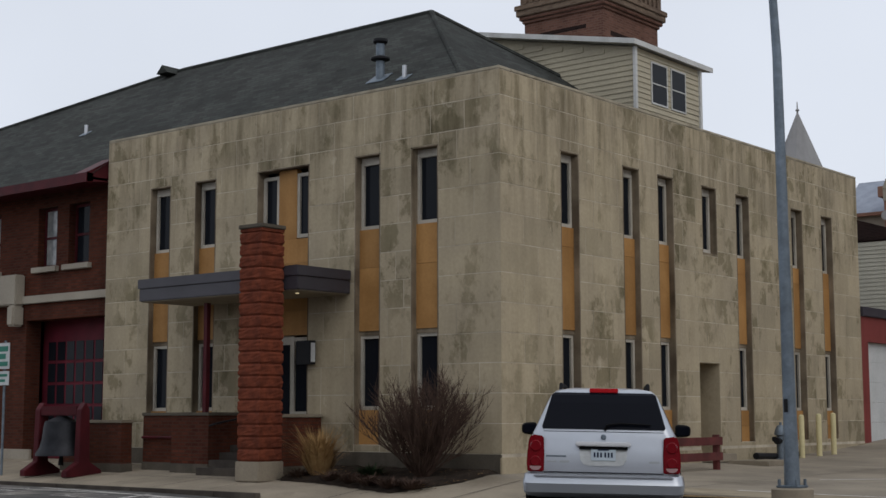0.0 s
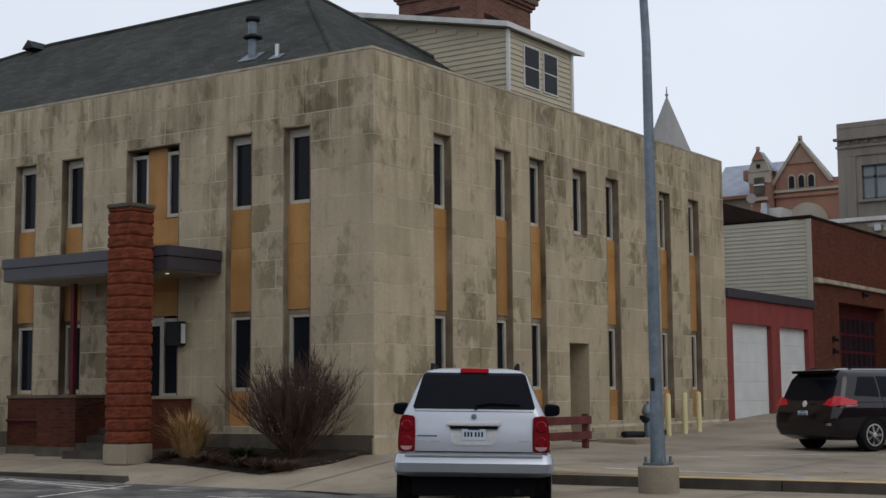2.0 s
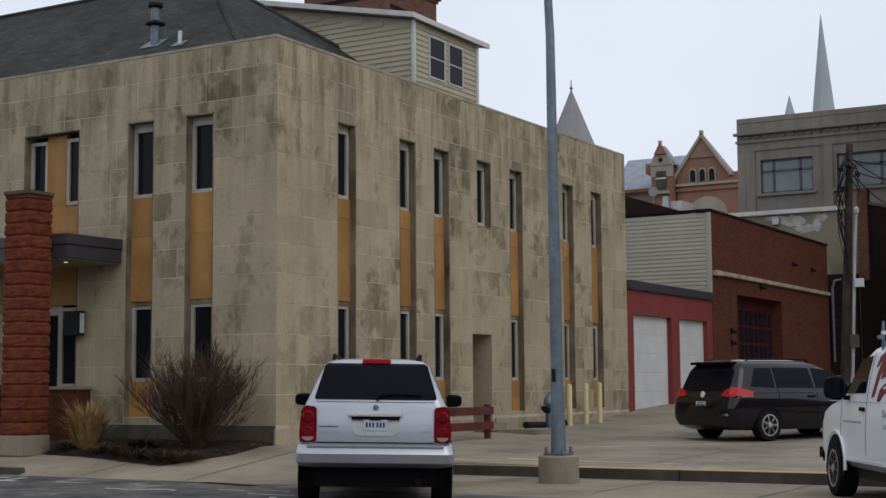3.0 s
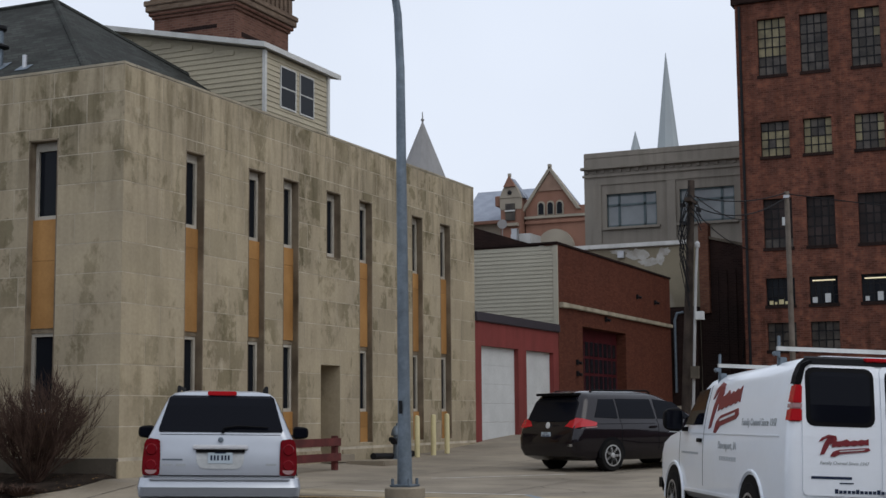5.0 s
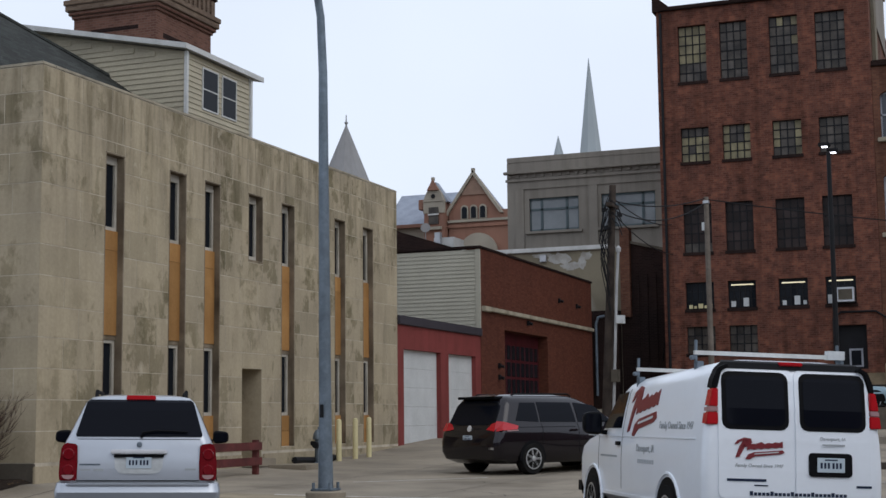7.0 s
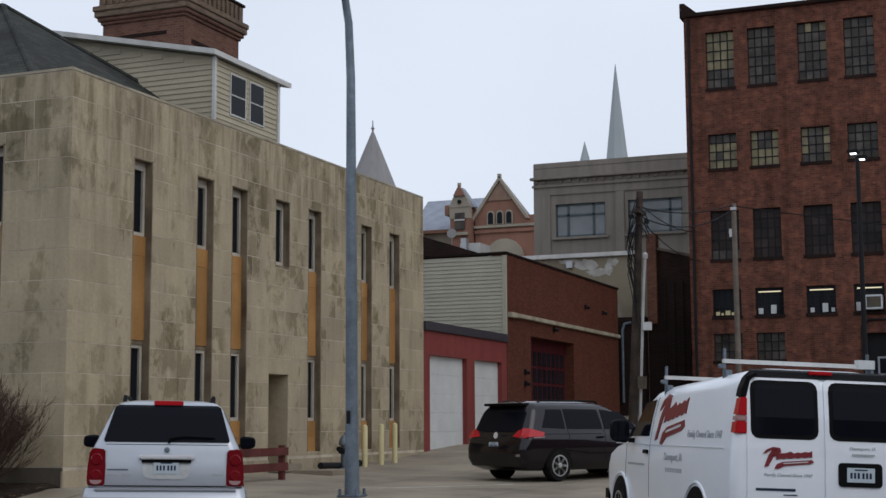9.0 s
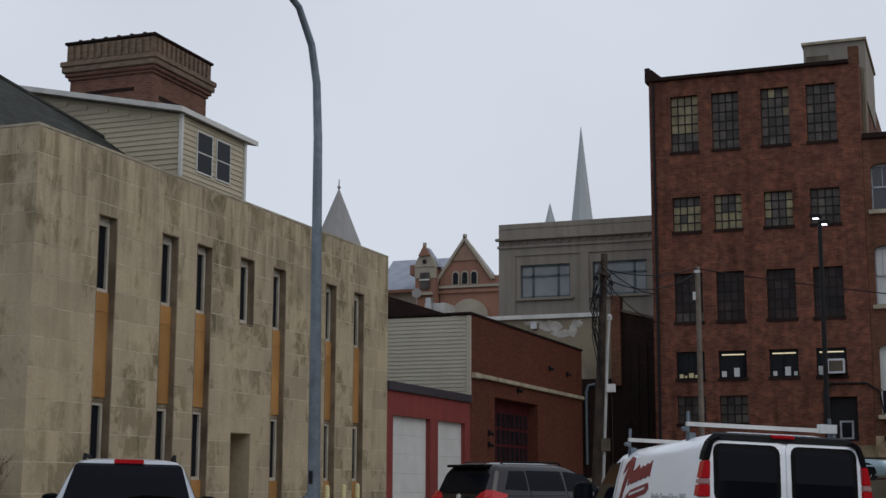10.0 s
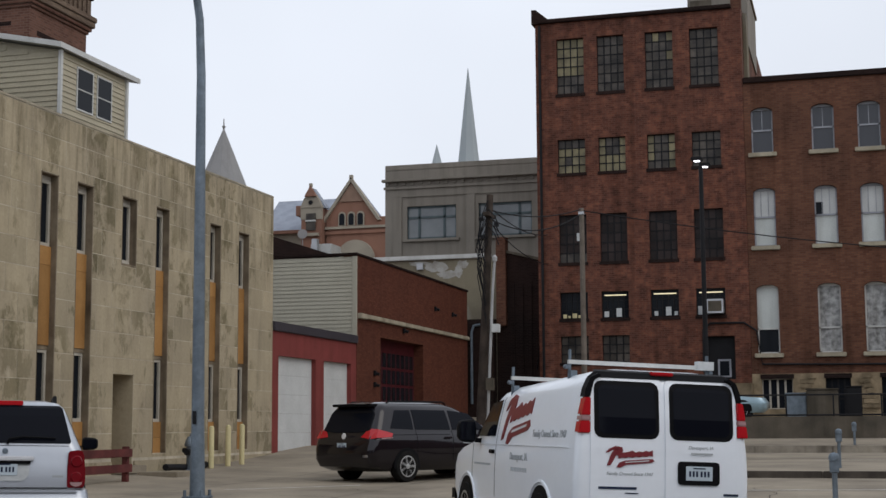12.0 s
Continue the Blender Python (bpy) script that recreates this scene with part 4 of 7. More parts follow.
for i in range(9):
    for j in range(4):
        boxpart("pane", (-0.398, -0.385, 27.0 + i * 0.55, 27.0 + i * 0.55 + 0.4, 1.35 + j * 0.62, 1.35 + j * 0.62 + 0.52), GLASS, edoor)
for y, z in ((33.6, 5.75), (36.2, 5.7), (29.4, 4.6), (26.0, 2.9), (26.0, 2.5)):
    lamp = thing("wall_lamp", Matrix.Translation((0, y, z)), "small dark wall lamp on the brick wall", "lamp")
    bm = bmesh.new()
    box(bm, 0, 0.08, -0.07, 0.07, -0.09, 0.09)
    tube(bm, (0.06, 0, 0), (0.2, 0, -0.05), 0.04, 0.06)
    part("body", bm, BLACK, lamp)

# ---- factory, annex and the buildings behind ----
ANNEX_FRAME = material("weathered_grey_frame", (0.4, 0.41, 0.45), (0.28, 0.29, 0.32), rough=0.7)
factory = thing("factory_building", None, "four-storey red brick factory with multi-pane steel windows", "building")
COLS = [(4.09, 5.31), (5.9, 7.08), (8.02, 9.22), (9.94, 11.16)]
ROWS = [(15.55, 18.05, 6), (12.0, 13.5, 4), (8.05, 10.15, 5), (5.6, 6.75, 3), (3.7, 4.85, 3)]
F_HOLES = [(a, b, c, d) for k, (c, d, _) in enumerate(ROWS) for i, (a, b) in enumerate(COLS) if k < 4 or i < 2] + [(10.3, 11.5, 2.9, 4.72)]
bm = bmesh.new()
wall_holes(bm, "y", 39.0, 39.5, 3.15, 12.15, 1.0, 18.8, F_HOLES)
part("wall", bm, BRICK_F, factory)
boxpart("wall", (3.15, 3.6, 39.5, 60, 1.0, 18.6), BRICK_F, factory)
# Black backing and slab colour in the darkness of the rooms.
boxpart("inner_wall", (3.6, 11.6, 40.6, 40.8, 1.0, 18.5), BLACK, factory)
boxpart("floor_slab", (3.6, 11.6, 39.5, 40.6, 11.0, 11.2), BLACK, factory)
prof = [(39.52, 1), (39.52, 19.7), (40.0, 19.7), (40.0, 19.0), (41.6, 19.0), (41.6, 19.3), (49.5, 19.3), (49.5, 19.5), (60, 19.5), (60, 1)]
bm = bmesh.new()
prism(bm, prof, "x", 11.7, 12.14)
part("party_wall", bm, BRICK_A, factory, "weathered stepped parapet wall")
boxpart("party_flue", (12.15, 12.3, 40.3, 41.5, 15.6, 18.9), STUCCO, factory, "pale rendered flue strip")
bm = bmesh.new()
prism(bm, [(3.0, 18.8), (3.0, 19.45), (3.2, 19.45), (3.75, 18.98), (3.75, 18.8)], "y", 38.9, 39.6)
part("parapet_stub", bm, BRICK_D, factory)
boxpart("coping", (3.3, 11.75, 38.85, 39.6, 18.8, 18.98), BRICK_D, factory, "dark metal coping", bevel=0.03)
boxpart("roof", (3.6, 11.7, 39.5, 60, 18.0, 18.2), SHINGLE, factory)
pent = thing("roof_house", None, "grey rendered lift house on the factory roof", "building")
boxpart("wall", (9.5, 12.2, 43.0, 49.0, 18.2, 21.0), GREYSTONE, pent, bevel=0.02)
boxpart("coping", (9.42, 12.28, 42.9, 49.1, 21.0, 21.12), COPING, pent)
boxpart("louvre", (9.62, 10.6, 42.95, 43.0, 19.2, 20.45), FOUND, pent, "dark louvre")


def pane_window(parent, a, b, c, d, y, rows, cols, mats, rng, frame=BLACK, bar=0.045):
    """A multi-pane window in a wall that faces south: sill, outer frame, glazing bars and single panes."""
    w = thing("window")
    w.parent = parent
    bm = bmesh.new()
    for i in range(cols + 1):
        u = a + (b - a) * i / cols
        box(bm, max(a, u - bar / 2), min(b, u + bar / 2), y - 0.03, y + 0.03, c, d)
    for j in range(rows + 1):
        v = c + (d - c) * j / rows
        box(bm, a, b, y - 0.025, y + 0.025, max(c, v - bar / 2), min(d, v + bar / 2))
    part("frame", bm, frame, w)
    for j in range(rows):
        for i in range(cols):
            m = mats(i, j, rng)
            piece("pane", m, w, a + (b - a) * i / cols, a + (b - a) * (i + 1) / cols, y, y + 0.012, c + (d - c) * j / rows, c + (d - c) * (j + 1) / rows)
    return w


def factory_panes(k, i):
    def pick(col, row, rng):
        n = ROWS[k][2]
        if k == 0:
            if i == 0:
                return GLASS_Y if row >= 2 else GLASS_G
            if i == 2:
                return GLASS_Y if rng.random() < 0.06 else GLASS_G
            return GLASS_G
        if k == 1:
            if i == 1:
                return GLASS_Y if row < 2 or col in (0, 3) else GLASS_G
            return GLASS_Y if (i < 3 and ((i == 0 and row < 3) or col in (0, 3))) and rng.random() < 0.8 else GLASS_G
        if k == 2:
            return GLASS_G if (i == 0 and row == 0) else GLASS_B
        return GLASS_G if k == 4 else GLASS
    return pick


rng = random.Random(11)
for k, (c, d, n) in enumerate(ROWS):
    for i, (a, b) in enumerate(COLS):
        if k < 4 or i < 2:
            pane_window(factory, a, b, c, d, 39.2, n, 4 if k != 3 else 5, factory_panes(k, i), rng)
            # Near-black brick gives each opening a dark line underneath.
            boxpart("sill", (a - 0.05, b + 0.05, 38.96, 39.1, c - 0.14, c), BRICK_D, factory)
            if k == 3 and i:
                boxpart("tube_light", (a + 0.12, b - 0.12, 39.13, 39.16, d - 0.19, d - 0.14), TUBE_ON, factory, "lit fluorescent tube behind the glass")
            if k == 3 and i in (1, 2):
                boxpart("paper_box", (a + 0.62, a + 0.85, 39.14, 39.17, c + 0.05, c + 0.42), SIGN_W, factory)
# Yellow paint gives these their lit look; nothing here glows.
for u, w in ((4.2, 0.16), (4.42, 0.1), (4.6, 0.2), (4.86, 0.12), (5.04, 0.16)):
    boxpart("lit_jar", (u, u + w, 39.13, 39.16, 5.64, 5.64 + w), POST_Y, factory, "small thing behind the glass, coloured yellow to look lit")
boxpart("paper_sheet", (4.85, 5.08, 39.14, 39.16, 9.0, 9.35), SIGN_W, factory, "white sheet in the window")
for u, w in ((6.0, 0.2), (8.15, 0.16), (9.0, 0.14), (10.0, 0.3)):
    boxpart("paper_box", (u, u + w, 39.14, 39.17, 5.65, 5.65 + w * 1.2), SIGN_W, factory)
unit = thing("window_air_conditioner", Matrix.Translation((10.75, 38.9, 5.95)), "boxy window air conditioner in a wooden panel", "air conditioner")
boxpart("case", (-0.35, 0.35, -0.35, 0.2, -0.3, 0.3), STEEL, unit, bevel=0.02)
boxpart("grille", (-0.28, 0.28, -0.36, -0.35, -0.22, 0.22), FOUND, unit)
boxpart("dock_door", (10.3, 11.5, 39.3, 39.4, 2.9, 4.72), BLACK, factory, "dark dock door")
boxpart("dock_window_frame", (10.75, 11.3, 39.24, 39.3, 3.0, 3.75), ANNEX_FRAME, factory, "grey framed glass door")
boxpart("dock_window_pane", (10.83, 11.22, 39.225, 39.24, 3.06, 3.67), GLASS, factory)
boxpart("loading_dock", (10.3, 12.2, 37.6, 39.0, 1.0, 2.7), RUBBLE, factory)
bm = bmesh.new()
pipe(bm, [(3.35, 38.93, 18.7), (3.35, 38.93, 3.0)], 0.06)
tagged(part("downpipe", bm, BLACK, factory), "dark downpipe")
bm = bmesh.new()
pipe(bm, [(10.2, 38.95, 3.2), (10.2, 38.95, 5.0), (10.5, 38.95, 5.25), (11.9, 38.95, 5.25), (12.4, 38.95, 4.9), (12.6, 38.95, 3.5), (20, 38.95, 3.4)], 0.045, n=6)
tagged(part("conduit", bm, BLACK, factory), "dark bent conduit")

SHEET = material("peeling_white_sheet", (0.5, 0.5, 0.49), (0.2, 0.2, 0.2), scale=4.0, rough=0.6, streak=0.7, spot=(3.0, 0.8, (0.4, 0.4, 0.4)))
# The bluish base colour holds the sky's reflection in the top sashes.
SKY_GLASS = paint("sky_toned_sash_glass", (0.04, 0.042, 0.052), 0.12)
BLIND = material("pale_roller_blind", (0.62, 0.65, 0.63), (0.54, 0.57, 0.55), scale=1.0, rough=0.7, streak=0.3)


def sash_window(parent, a, b, c, d, y, storey, bay):
    """A two-light sash: the top storey bare with a divided upper light, the next with blinds, the lowest blind or boarded."""
    w = thing("window")
    w.parent = parent
    mid = (c + d) / 2 if storey < 2 else c + (d - c) * 0.36
    t = 0.06
    bm = bmesh.new()
    for q in ((a, a + t, c, d), (b - t, b, c, d), (a, b, c, c + t), (a, b, d - 0.12, d), (a, b, mid - 0.035, mid + 0.035)):
        box(bm, q[0], q[1], y - 0.05, y + 0.03, q[2], q[3])
    if storey == 0:
        box(bm, (a + b) / 2 - 0.015, (a + b) / 2 + 0.015, y - 0.03, y + 0.02, mid, d)
    if storey == 1:
        for u in (a + (b - a) / 3, a + (b - a) * 2 / 3):
            box(bm, u - 0.012, u + 0.012, y - 0.03, y + 0.02, mid, d)
    part("frame", bm, ANNEX_FRAME if storey < 2 else TRIM_W, w)
    upper = (SKY_GLASS, DOOR_W, BLIND if bay == 0 else SHEET)[storey]
    lower = (SKY_GLASS, BLIND, GLASS if bay == 0 else SHEET)[storey]
    boxpart("pane", (a + t, b - t, y, y + 0.012, mid, d - 0.05), upper, w)
    boxpart("pane", (a + t, b - t, y + 0.014, y + 0.026, c + t, mid), lower, w)
    if storey == 1 and bay == 1:
        boxpart("missing_pane", (a + t, a + 0.34, y - 0.01, y - 0.002, mid + 0.04, mid + 0.55), GLASS, w, "dark broken pane")
    return w


annex = thing("brick_annex", None, "three-storey brown brick annex with arched windows on a rubble base", "building")
A_COLS = [(12.44, 13.34), (14.92, 15.84), (16.78, 17.7), (19.4, 20.4), (21.2, 22.2)]
A_ROWS = [(12.42, 14.38), (8.45, 10.92), (3.95, 6.82)]
A_HOLES = [(a, b, c, d) for c, d in A_ROWS for a, b in A_COLS]
bm = bmesh.new()
wall_holes(bm, "y", 39.02, 39.5, 12.16, 30, 3.1, 15.45, A_HOLES)
part("wall", bm, BRICK_A, annex)
boxpart("coping", (12.16, 30, 38.9, 39.6, 15.45, 15.7), BRICK_D, annex, bevel=0.03)
# Backing coloured black in place of unlit rooms.
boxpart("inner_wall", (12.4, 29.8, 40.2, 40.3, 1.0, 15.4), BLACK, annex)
boxpart("wall", (12.4, 30, 39.6, 60, 1.0, 15.3), BRICK_A, annex)
B_HOLES = [(12.55, 13.8, 1.65, 2.9), (15.1, 16.1, 1.2, 2.9), (17.3, 18.9, 1.3, 2.9)]
bm = bmesh.new()
wall_holes(bm, "y", 39.0, 39.5, 12.16, 30, 1.0, 3.1, B_HOLES)
base_wall = part("rubble_base", bm, RUBBLE, annex, "rough yellow limestone base")
rng = random.Random(5)
z = 1.0
while z < 3.05:
    h = rng.uniform(0.16, 0.26)
    x = 12.16
    while x < 22:
        w = rng.uniform(0.3, 0.75)
        if not any(x + w > q[0] - 0.02 and x < q[1] + 0.02 and z + h > q[2] and z < q[3] for q in B_HOLES):
            piece("rubble_stone", RUBBLE, base_wall, x + 0.015, x + w - 0.015, 38.95 - rng.uniform(0, 0.05), 39.0, z + 0.012, min(3.1, z + h - 0.012))
        x += w
    z += h
for r, (c, d) in enumerate(A_ROWS):
    for i, (a, b) in enumerate(A_COLS):
        w = sash_window(annex, a, b, c, d, 39.25, r, i)
        boxpart("sill", (a - 0.14, b + 0.14, 38.88, 39.1, c - 0.18, c), COPING, w, "weathered stone sill", bevel=0.02)
        bm = bmesh.new()
        top = [(a, d - 0.2)] + [((a + b) / 2 + (b - a) / 2 * math.cos(t), d - 0.2 + 0.2 * math.sin(t)) for t in np.linspace(math.pi, 0, 9)][1:-1] + [(b, d - 0.2), (b, d + 0.02), (a, d + 0.02)]
        for s, e in zip(top[:9], top[1:9]):
            v = [(s[0], 39.0, s[1]), (e[0], 39.0, e[1]), (e[0], 39.0, d + 0.02), (s[0], 39.0, d + 0.02)]
            lo = [bm.verts.new((p[0], 38.995, p[2])) for p in v]
            hi = [bm.verts.new((p[0], 39.3, p[2])) for p in v]
            bm.faces.new(lo)
            bm.faces.new(hi[::-1])
            bm.faces.new((lo[0], hi[0], hi[1], lo[1]))
        part("arch", bm, BRICK_A, w)
for a, b, c, d in B_HOLES:
    pane_window(annex, a, b, c, d, 39.2, 1 if a < 13 else 2, 4 if a < 17 else 5, lambda i, j, r: GLASS, rng, frame=FRAME_W if a < 13 else BLACK, bar=0.08)
    boxpart("lintel", (a - 0.05, b + 0.05, 38.97, 39.2, d, d + 0.18), BRICK_D, annex)

# retaining wall, rail and yard behind
rw = boxpart("retaining_wall", (10.6, 45, 29.7, 30.0, 0.3, 1.3), FOUND, None, bevel=0.02)
tagged(rw, "stained concrete retaining wall", "wall", kind="structure")
fence = thing("yard_railing", Matrix.Translation((10.7, 29.9, 1.3)), "low black metal railing on the retaining wall", "railing")
for k in range(13):
    bm = bmesh.new()
    tube(bm, (k * 1.6, 0, -0.02), (k * 1.6, 0, 0.75), 0.03, n=6)
    part("post", bm, BLACK, fence)
for z in (0.05, 0.75):
    bm = bmesh.new()
    tube(bm, (0, 0, z), (19.2, 0, z), 0.03, n=6)
    part("rail", bm, BLACK, fence)
for bx, by, w, h, m, lb in ((14.0, 36.6, 0.8, 0.95, GALV, "grey steel utility cabinet"), (15.0, 36.4, 1.2, 1.1, FOUND, "dark brown rubbish container"), (16.2, 37.0, 0.6, 1.2, BLACK, "black service cabinet")):
    cab = thing("cabinet", Matrix.Translation((bx, by, ground_z(bx, by))), lb + " against the annex", "cabinet")
    boxpart("body", (-w / 2, w / 2, -0.35, 0.35, 0, h), m, cab, bevel=0.03)
    boxpart("lid", (-w / 2 - 0.03, w / 2 + 0.03, -0.38, 0.38, h, h + 0.06), m, cab, bevel=0.02)

grey = thing("grey_building", None, "grey rendered commercial block with bracketed cornice", "building")
GH = [(-6.97, -4.18, 11.15, 12.97), (-2.91, 0.02, 11.15, 12.97), (-6.97, -4.18, 8.0, 10.0), (-2.91, 0.02, 8.0, 10.0)]
bm = bmesh.new()
wall_holes(bm, "y", 52.0, 52.5, -8.23, 4.0, 1.0, 15.0, GH)
part("wall", bm, GREYSTONE, grey)
boxpart("wall", (-8.23, -7.8, 52.5, 70, 1.0, 15.0), GREYSTONE, grey)
# Black backing again stands for the dark interior.
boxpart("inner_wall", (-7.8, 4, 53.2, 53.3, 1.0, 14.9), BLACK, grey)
boxpart("roof", (-7.8, 4, 52.5, 70, 14.4, 14.6), SHINGLE, grey)
boxpart("parapet", (-8.23, 4, 51.98, 52.5, 15.0, 15.31), GREYSTONE, grey, bevel=0.03)
boxpart("cornice", (-8.38, 4, 51.75, 52.0, 14.35, 14.5), GREYSTONE, grey, bevel=0.03)
boxpart("cornice_band", (-8.3, 4, 51.92, 52.0, 13.95, 14.08), GREYSTONE, grey)
for i in range(26):
    boxpart("bracket", (-8.2 + i * 0.48, -8.0 + i * 0.48, 51.93, 52.0, 14.16, 14.35), GREYSTONE, grey)
boxpart("panel_frame", (-7.7, 1.2, 51.94, 52.0, 13.5, 13.58), GREYSTONE, grey)
for px in (-7.75, -3.6, 1.0):
    boxpart("pilaster", (px, px + 0.5, 51.93, 52.0, 7.0, 13.5), GREYSTONE, grey, bevel=0.02)
BLUEFRAME = material("blue_grey_frame", (0.1, 0.13, 0.14), rough=0.5)
# Pale grey base colour paints the sky's brightness onto these panes.
GLASS_S = material("sky_lit_glass", (0.2, 0.22, 0.23), (0.13, 0.14, 0.15), scale=0.6, rough=0.1)
for a, b, c, d in GH:
    w = thing("window")
    w.parent = grey
    t = 0.065
    u = [a, a + 0.68, b - 0.68, b]
    bm = bmesh.new()
    for x in u:
        box(bm, x - t, x + t, 52.1, 52.2, c, d)
    for z in (c + 0.05, d - 0.62, d - 0.05):
        box(bm, a, b, 52.1, 52.2, z - 0.06, z + 0.06)
    part("frame", bm, BLUEFRAME, w)
    for x0, x1 in zip(u, u[1:]):
        for z0, z1 in ((c, d - 0.62), (d - 0.62, d)):
            piece("pane", GLASS_S, w, x0, x1, 52.15, 52.16, z0, z1)
    boxpart("sill", (a - 0.2, b + 0.2, 51.85, 52.1, c - 0.15, c), GREYSTONE, w, bevel=0.02)

stucco = thing("stucco_building", None, "low tan stucco building with peeling paint and a white gutter", "building")
boxpart("wall", (-6.0, 0.75, 41.0, 50, 1.0, 8.65), STUCCO, stucco)
boxpart("gutter", (-6.0, 0.55, 40.85, 41.0, 8.65, 8.85), TRIM_W, stucco, "white gutter", bevel=0.02)
boxpart("meter_box", (-3.0, -2.7, 40.85, 41.0, 8.2, 8.5), STEEL, stucco)
UNDERCOAT = material("chalky_undercoat", (0.46, 0.45, 0.42), (0.33, 0.31, 0.27), scale=3.0, rough=0.95, streak=0.3)
rng = random.Random(21)
for cx, cz, rx, rz in ((-2.9, 8.5, 0.5, 0.12), (-2.1, 8.3, 0.55, 0.28), (-1.55, 7.95, 0.5, 0.2), (-0.85, 8.38, 0.3, 0.24), (-1.05, 8.05, 0.22, 0.28)):
    bm = bmesh.new()
    prism(bm, [(cx + rx * rng.uniform(0.7, 1.15) * math.cos(k * math.tau / 22), cz + rz * rng.uniform(0.65, 1.2) * math.sin(k * math.tau / 22)) for k in range(22)], "y", 40.99 - 0.002 * rng.random(), 41.0)
    part("bare_patch", bm, UNDERCOAT, stucco, "white undercoat where the paint has peeled")
low = boxpart("yard_wall", (-0.55, 0.74, 40.4, 40.98, 1.0, 5.8), BRICK_D, None)
tagged(low, "near-black brick wall stub below the stucco", "wall", kind="structure")
bm = bmesh.new()
pipe(bm, [(-0.25, 40.3, 2.0), (-0.25, 40.3, 5.2), (-0.15, 40.3, 5.5), (0.15, 40.3, 5.55)], 0.06, n=8)
tagged(part("vent_pipe", bm, GALV), "grey bent pipe on the dark wall", "pipe")
dark = thing("dark_brick_shed", None, "near-black brick building with a parapet", "building")
bm = bmesh.new()
prism(bm, [(0.76, 1.0), (0.76, 8.95), (3.14, 8.35), (3.14, 1.0)], "y", 41.0, 55)
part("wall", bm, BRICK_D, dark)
bm = bmesh.new()
prism(bm, [(0.76, 8.95), (0.76, 9.07), (3.14, 8.47), (3.14, 8.35)], "y", 40.9, 41.5)
part("coping", bm, FOUND, dark)
boxpart("chimney", (0.8, 1.25, 40.75, 41.3, 5.5, 9.55), BRICK_A, dark, "red brick chimney", bevel=0.02)
for i in range(4):
    boxpart("pilaster", (1.5 + i * 0.4, 1.6 + i * 0.4, 40.93, 41.0, 2.0, 7.4), BRICK_D, dark)

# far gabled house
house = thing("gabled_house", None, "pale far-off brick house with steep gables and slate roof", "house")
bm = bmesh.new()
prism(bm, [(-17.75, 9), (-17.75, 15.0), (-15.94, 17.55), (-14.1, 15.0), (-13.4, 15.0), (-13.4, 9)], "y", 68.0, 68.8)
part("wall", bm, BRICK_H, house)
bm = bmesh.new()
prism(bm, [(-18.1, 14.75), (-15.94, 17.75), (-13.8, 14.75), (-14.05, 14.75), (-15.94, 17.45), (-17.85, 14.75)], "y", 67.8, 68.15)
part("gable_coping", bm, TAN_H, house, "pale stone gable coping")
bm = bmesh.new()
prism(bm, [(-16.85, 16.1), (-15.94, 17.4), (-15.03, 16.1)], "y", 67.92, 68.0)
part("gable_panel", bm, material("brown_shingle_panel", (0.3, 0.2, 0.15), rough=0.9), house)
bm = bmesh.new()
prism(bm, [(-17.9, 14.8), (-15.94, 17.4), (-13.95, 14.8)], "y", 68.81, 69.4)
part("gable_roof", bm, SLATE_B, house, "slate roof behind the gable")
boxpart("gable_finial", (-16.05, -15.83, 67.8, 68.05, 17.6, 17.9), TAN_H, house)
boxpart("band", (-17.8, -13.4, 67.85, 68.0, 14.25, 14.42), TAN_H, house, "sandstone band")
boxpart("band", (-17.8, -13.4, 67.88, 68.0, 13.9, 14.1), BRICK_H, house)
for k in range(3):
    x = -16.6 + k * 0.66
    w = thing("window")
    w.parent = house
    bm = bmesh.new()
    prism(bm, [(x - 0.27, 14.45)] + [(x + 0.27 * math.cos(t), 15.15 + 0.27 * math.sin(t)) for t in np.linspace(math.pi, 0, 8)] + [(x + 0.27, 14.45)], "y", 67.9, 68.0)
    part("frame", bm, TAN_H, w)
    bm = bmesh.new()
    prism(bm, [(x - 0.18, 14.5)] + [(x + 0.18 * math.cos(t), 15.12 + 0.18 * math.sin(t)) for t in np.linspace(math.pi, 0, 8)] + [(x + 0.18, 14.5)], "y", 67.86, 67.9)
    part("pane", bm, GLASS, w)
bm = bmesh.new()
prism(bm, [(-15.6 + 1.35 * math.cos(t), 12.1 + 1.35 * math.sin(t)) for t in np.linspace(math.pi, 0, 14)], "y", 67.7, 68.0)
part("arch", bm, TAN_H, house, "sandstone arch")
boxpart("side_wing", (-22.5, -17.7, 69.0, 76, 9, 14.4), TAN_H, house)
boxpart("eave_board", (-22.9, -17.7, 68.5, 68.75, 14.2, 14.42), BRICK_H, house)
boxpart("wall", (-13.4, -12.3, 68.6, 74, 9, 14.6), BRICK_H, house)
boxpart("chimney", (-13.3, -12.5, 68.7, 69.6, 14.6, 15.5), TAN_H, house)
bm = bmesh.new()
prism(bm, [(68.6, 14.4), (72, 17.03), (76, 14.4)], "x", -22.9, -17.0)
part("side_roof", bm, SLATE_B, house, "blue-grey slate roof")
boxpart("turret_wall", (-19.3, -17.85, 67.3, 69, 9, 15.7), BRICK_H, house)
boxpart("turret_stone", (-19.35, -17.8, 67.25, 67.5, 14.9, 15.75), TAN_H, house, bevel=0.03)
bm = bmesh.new()
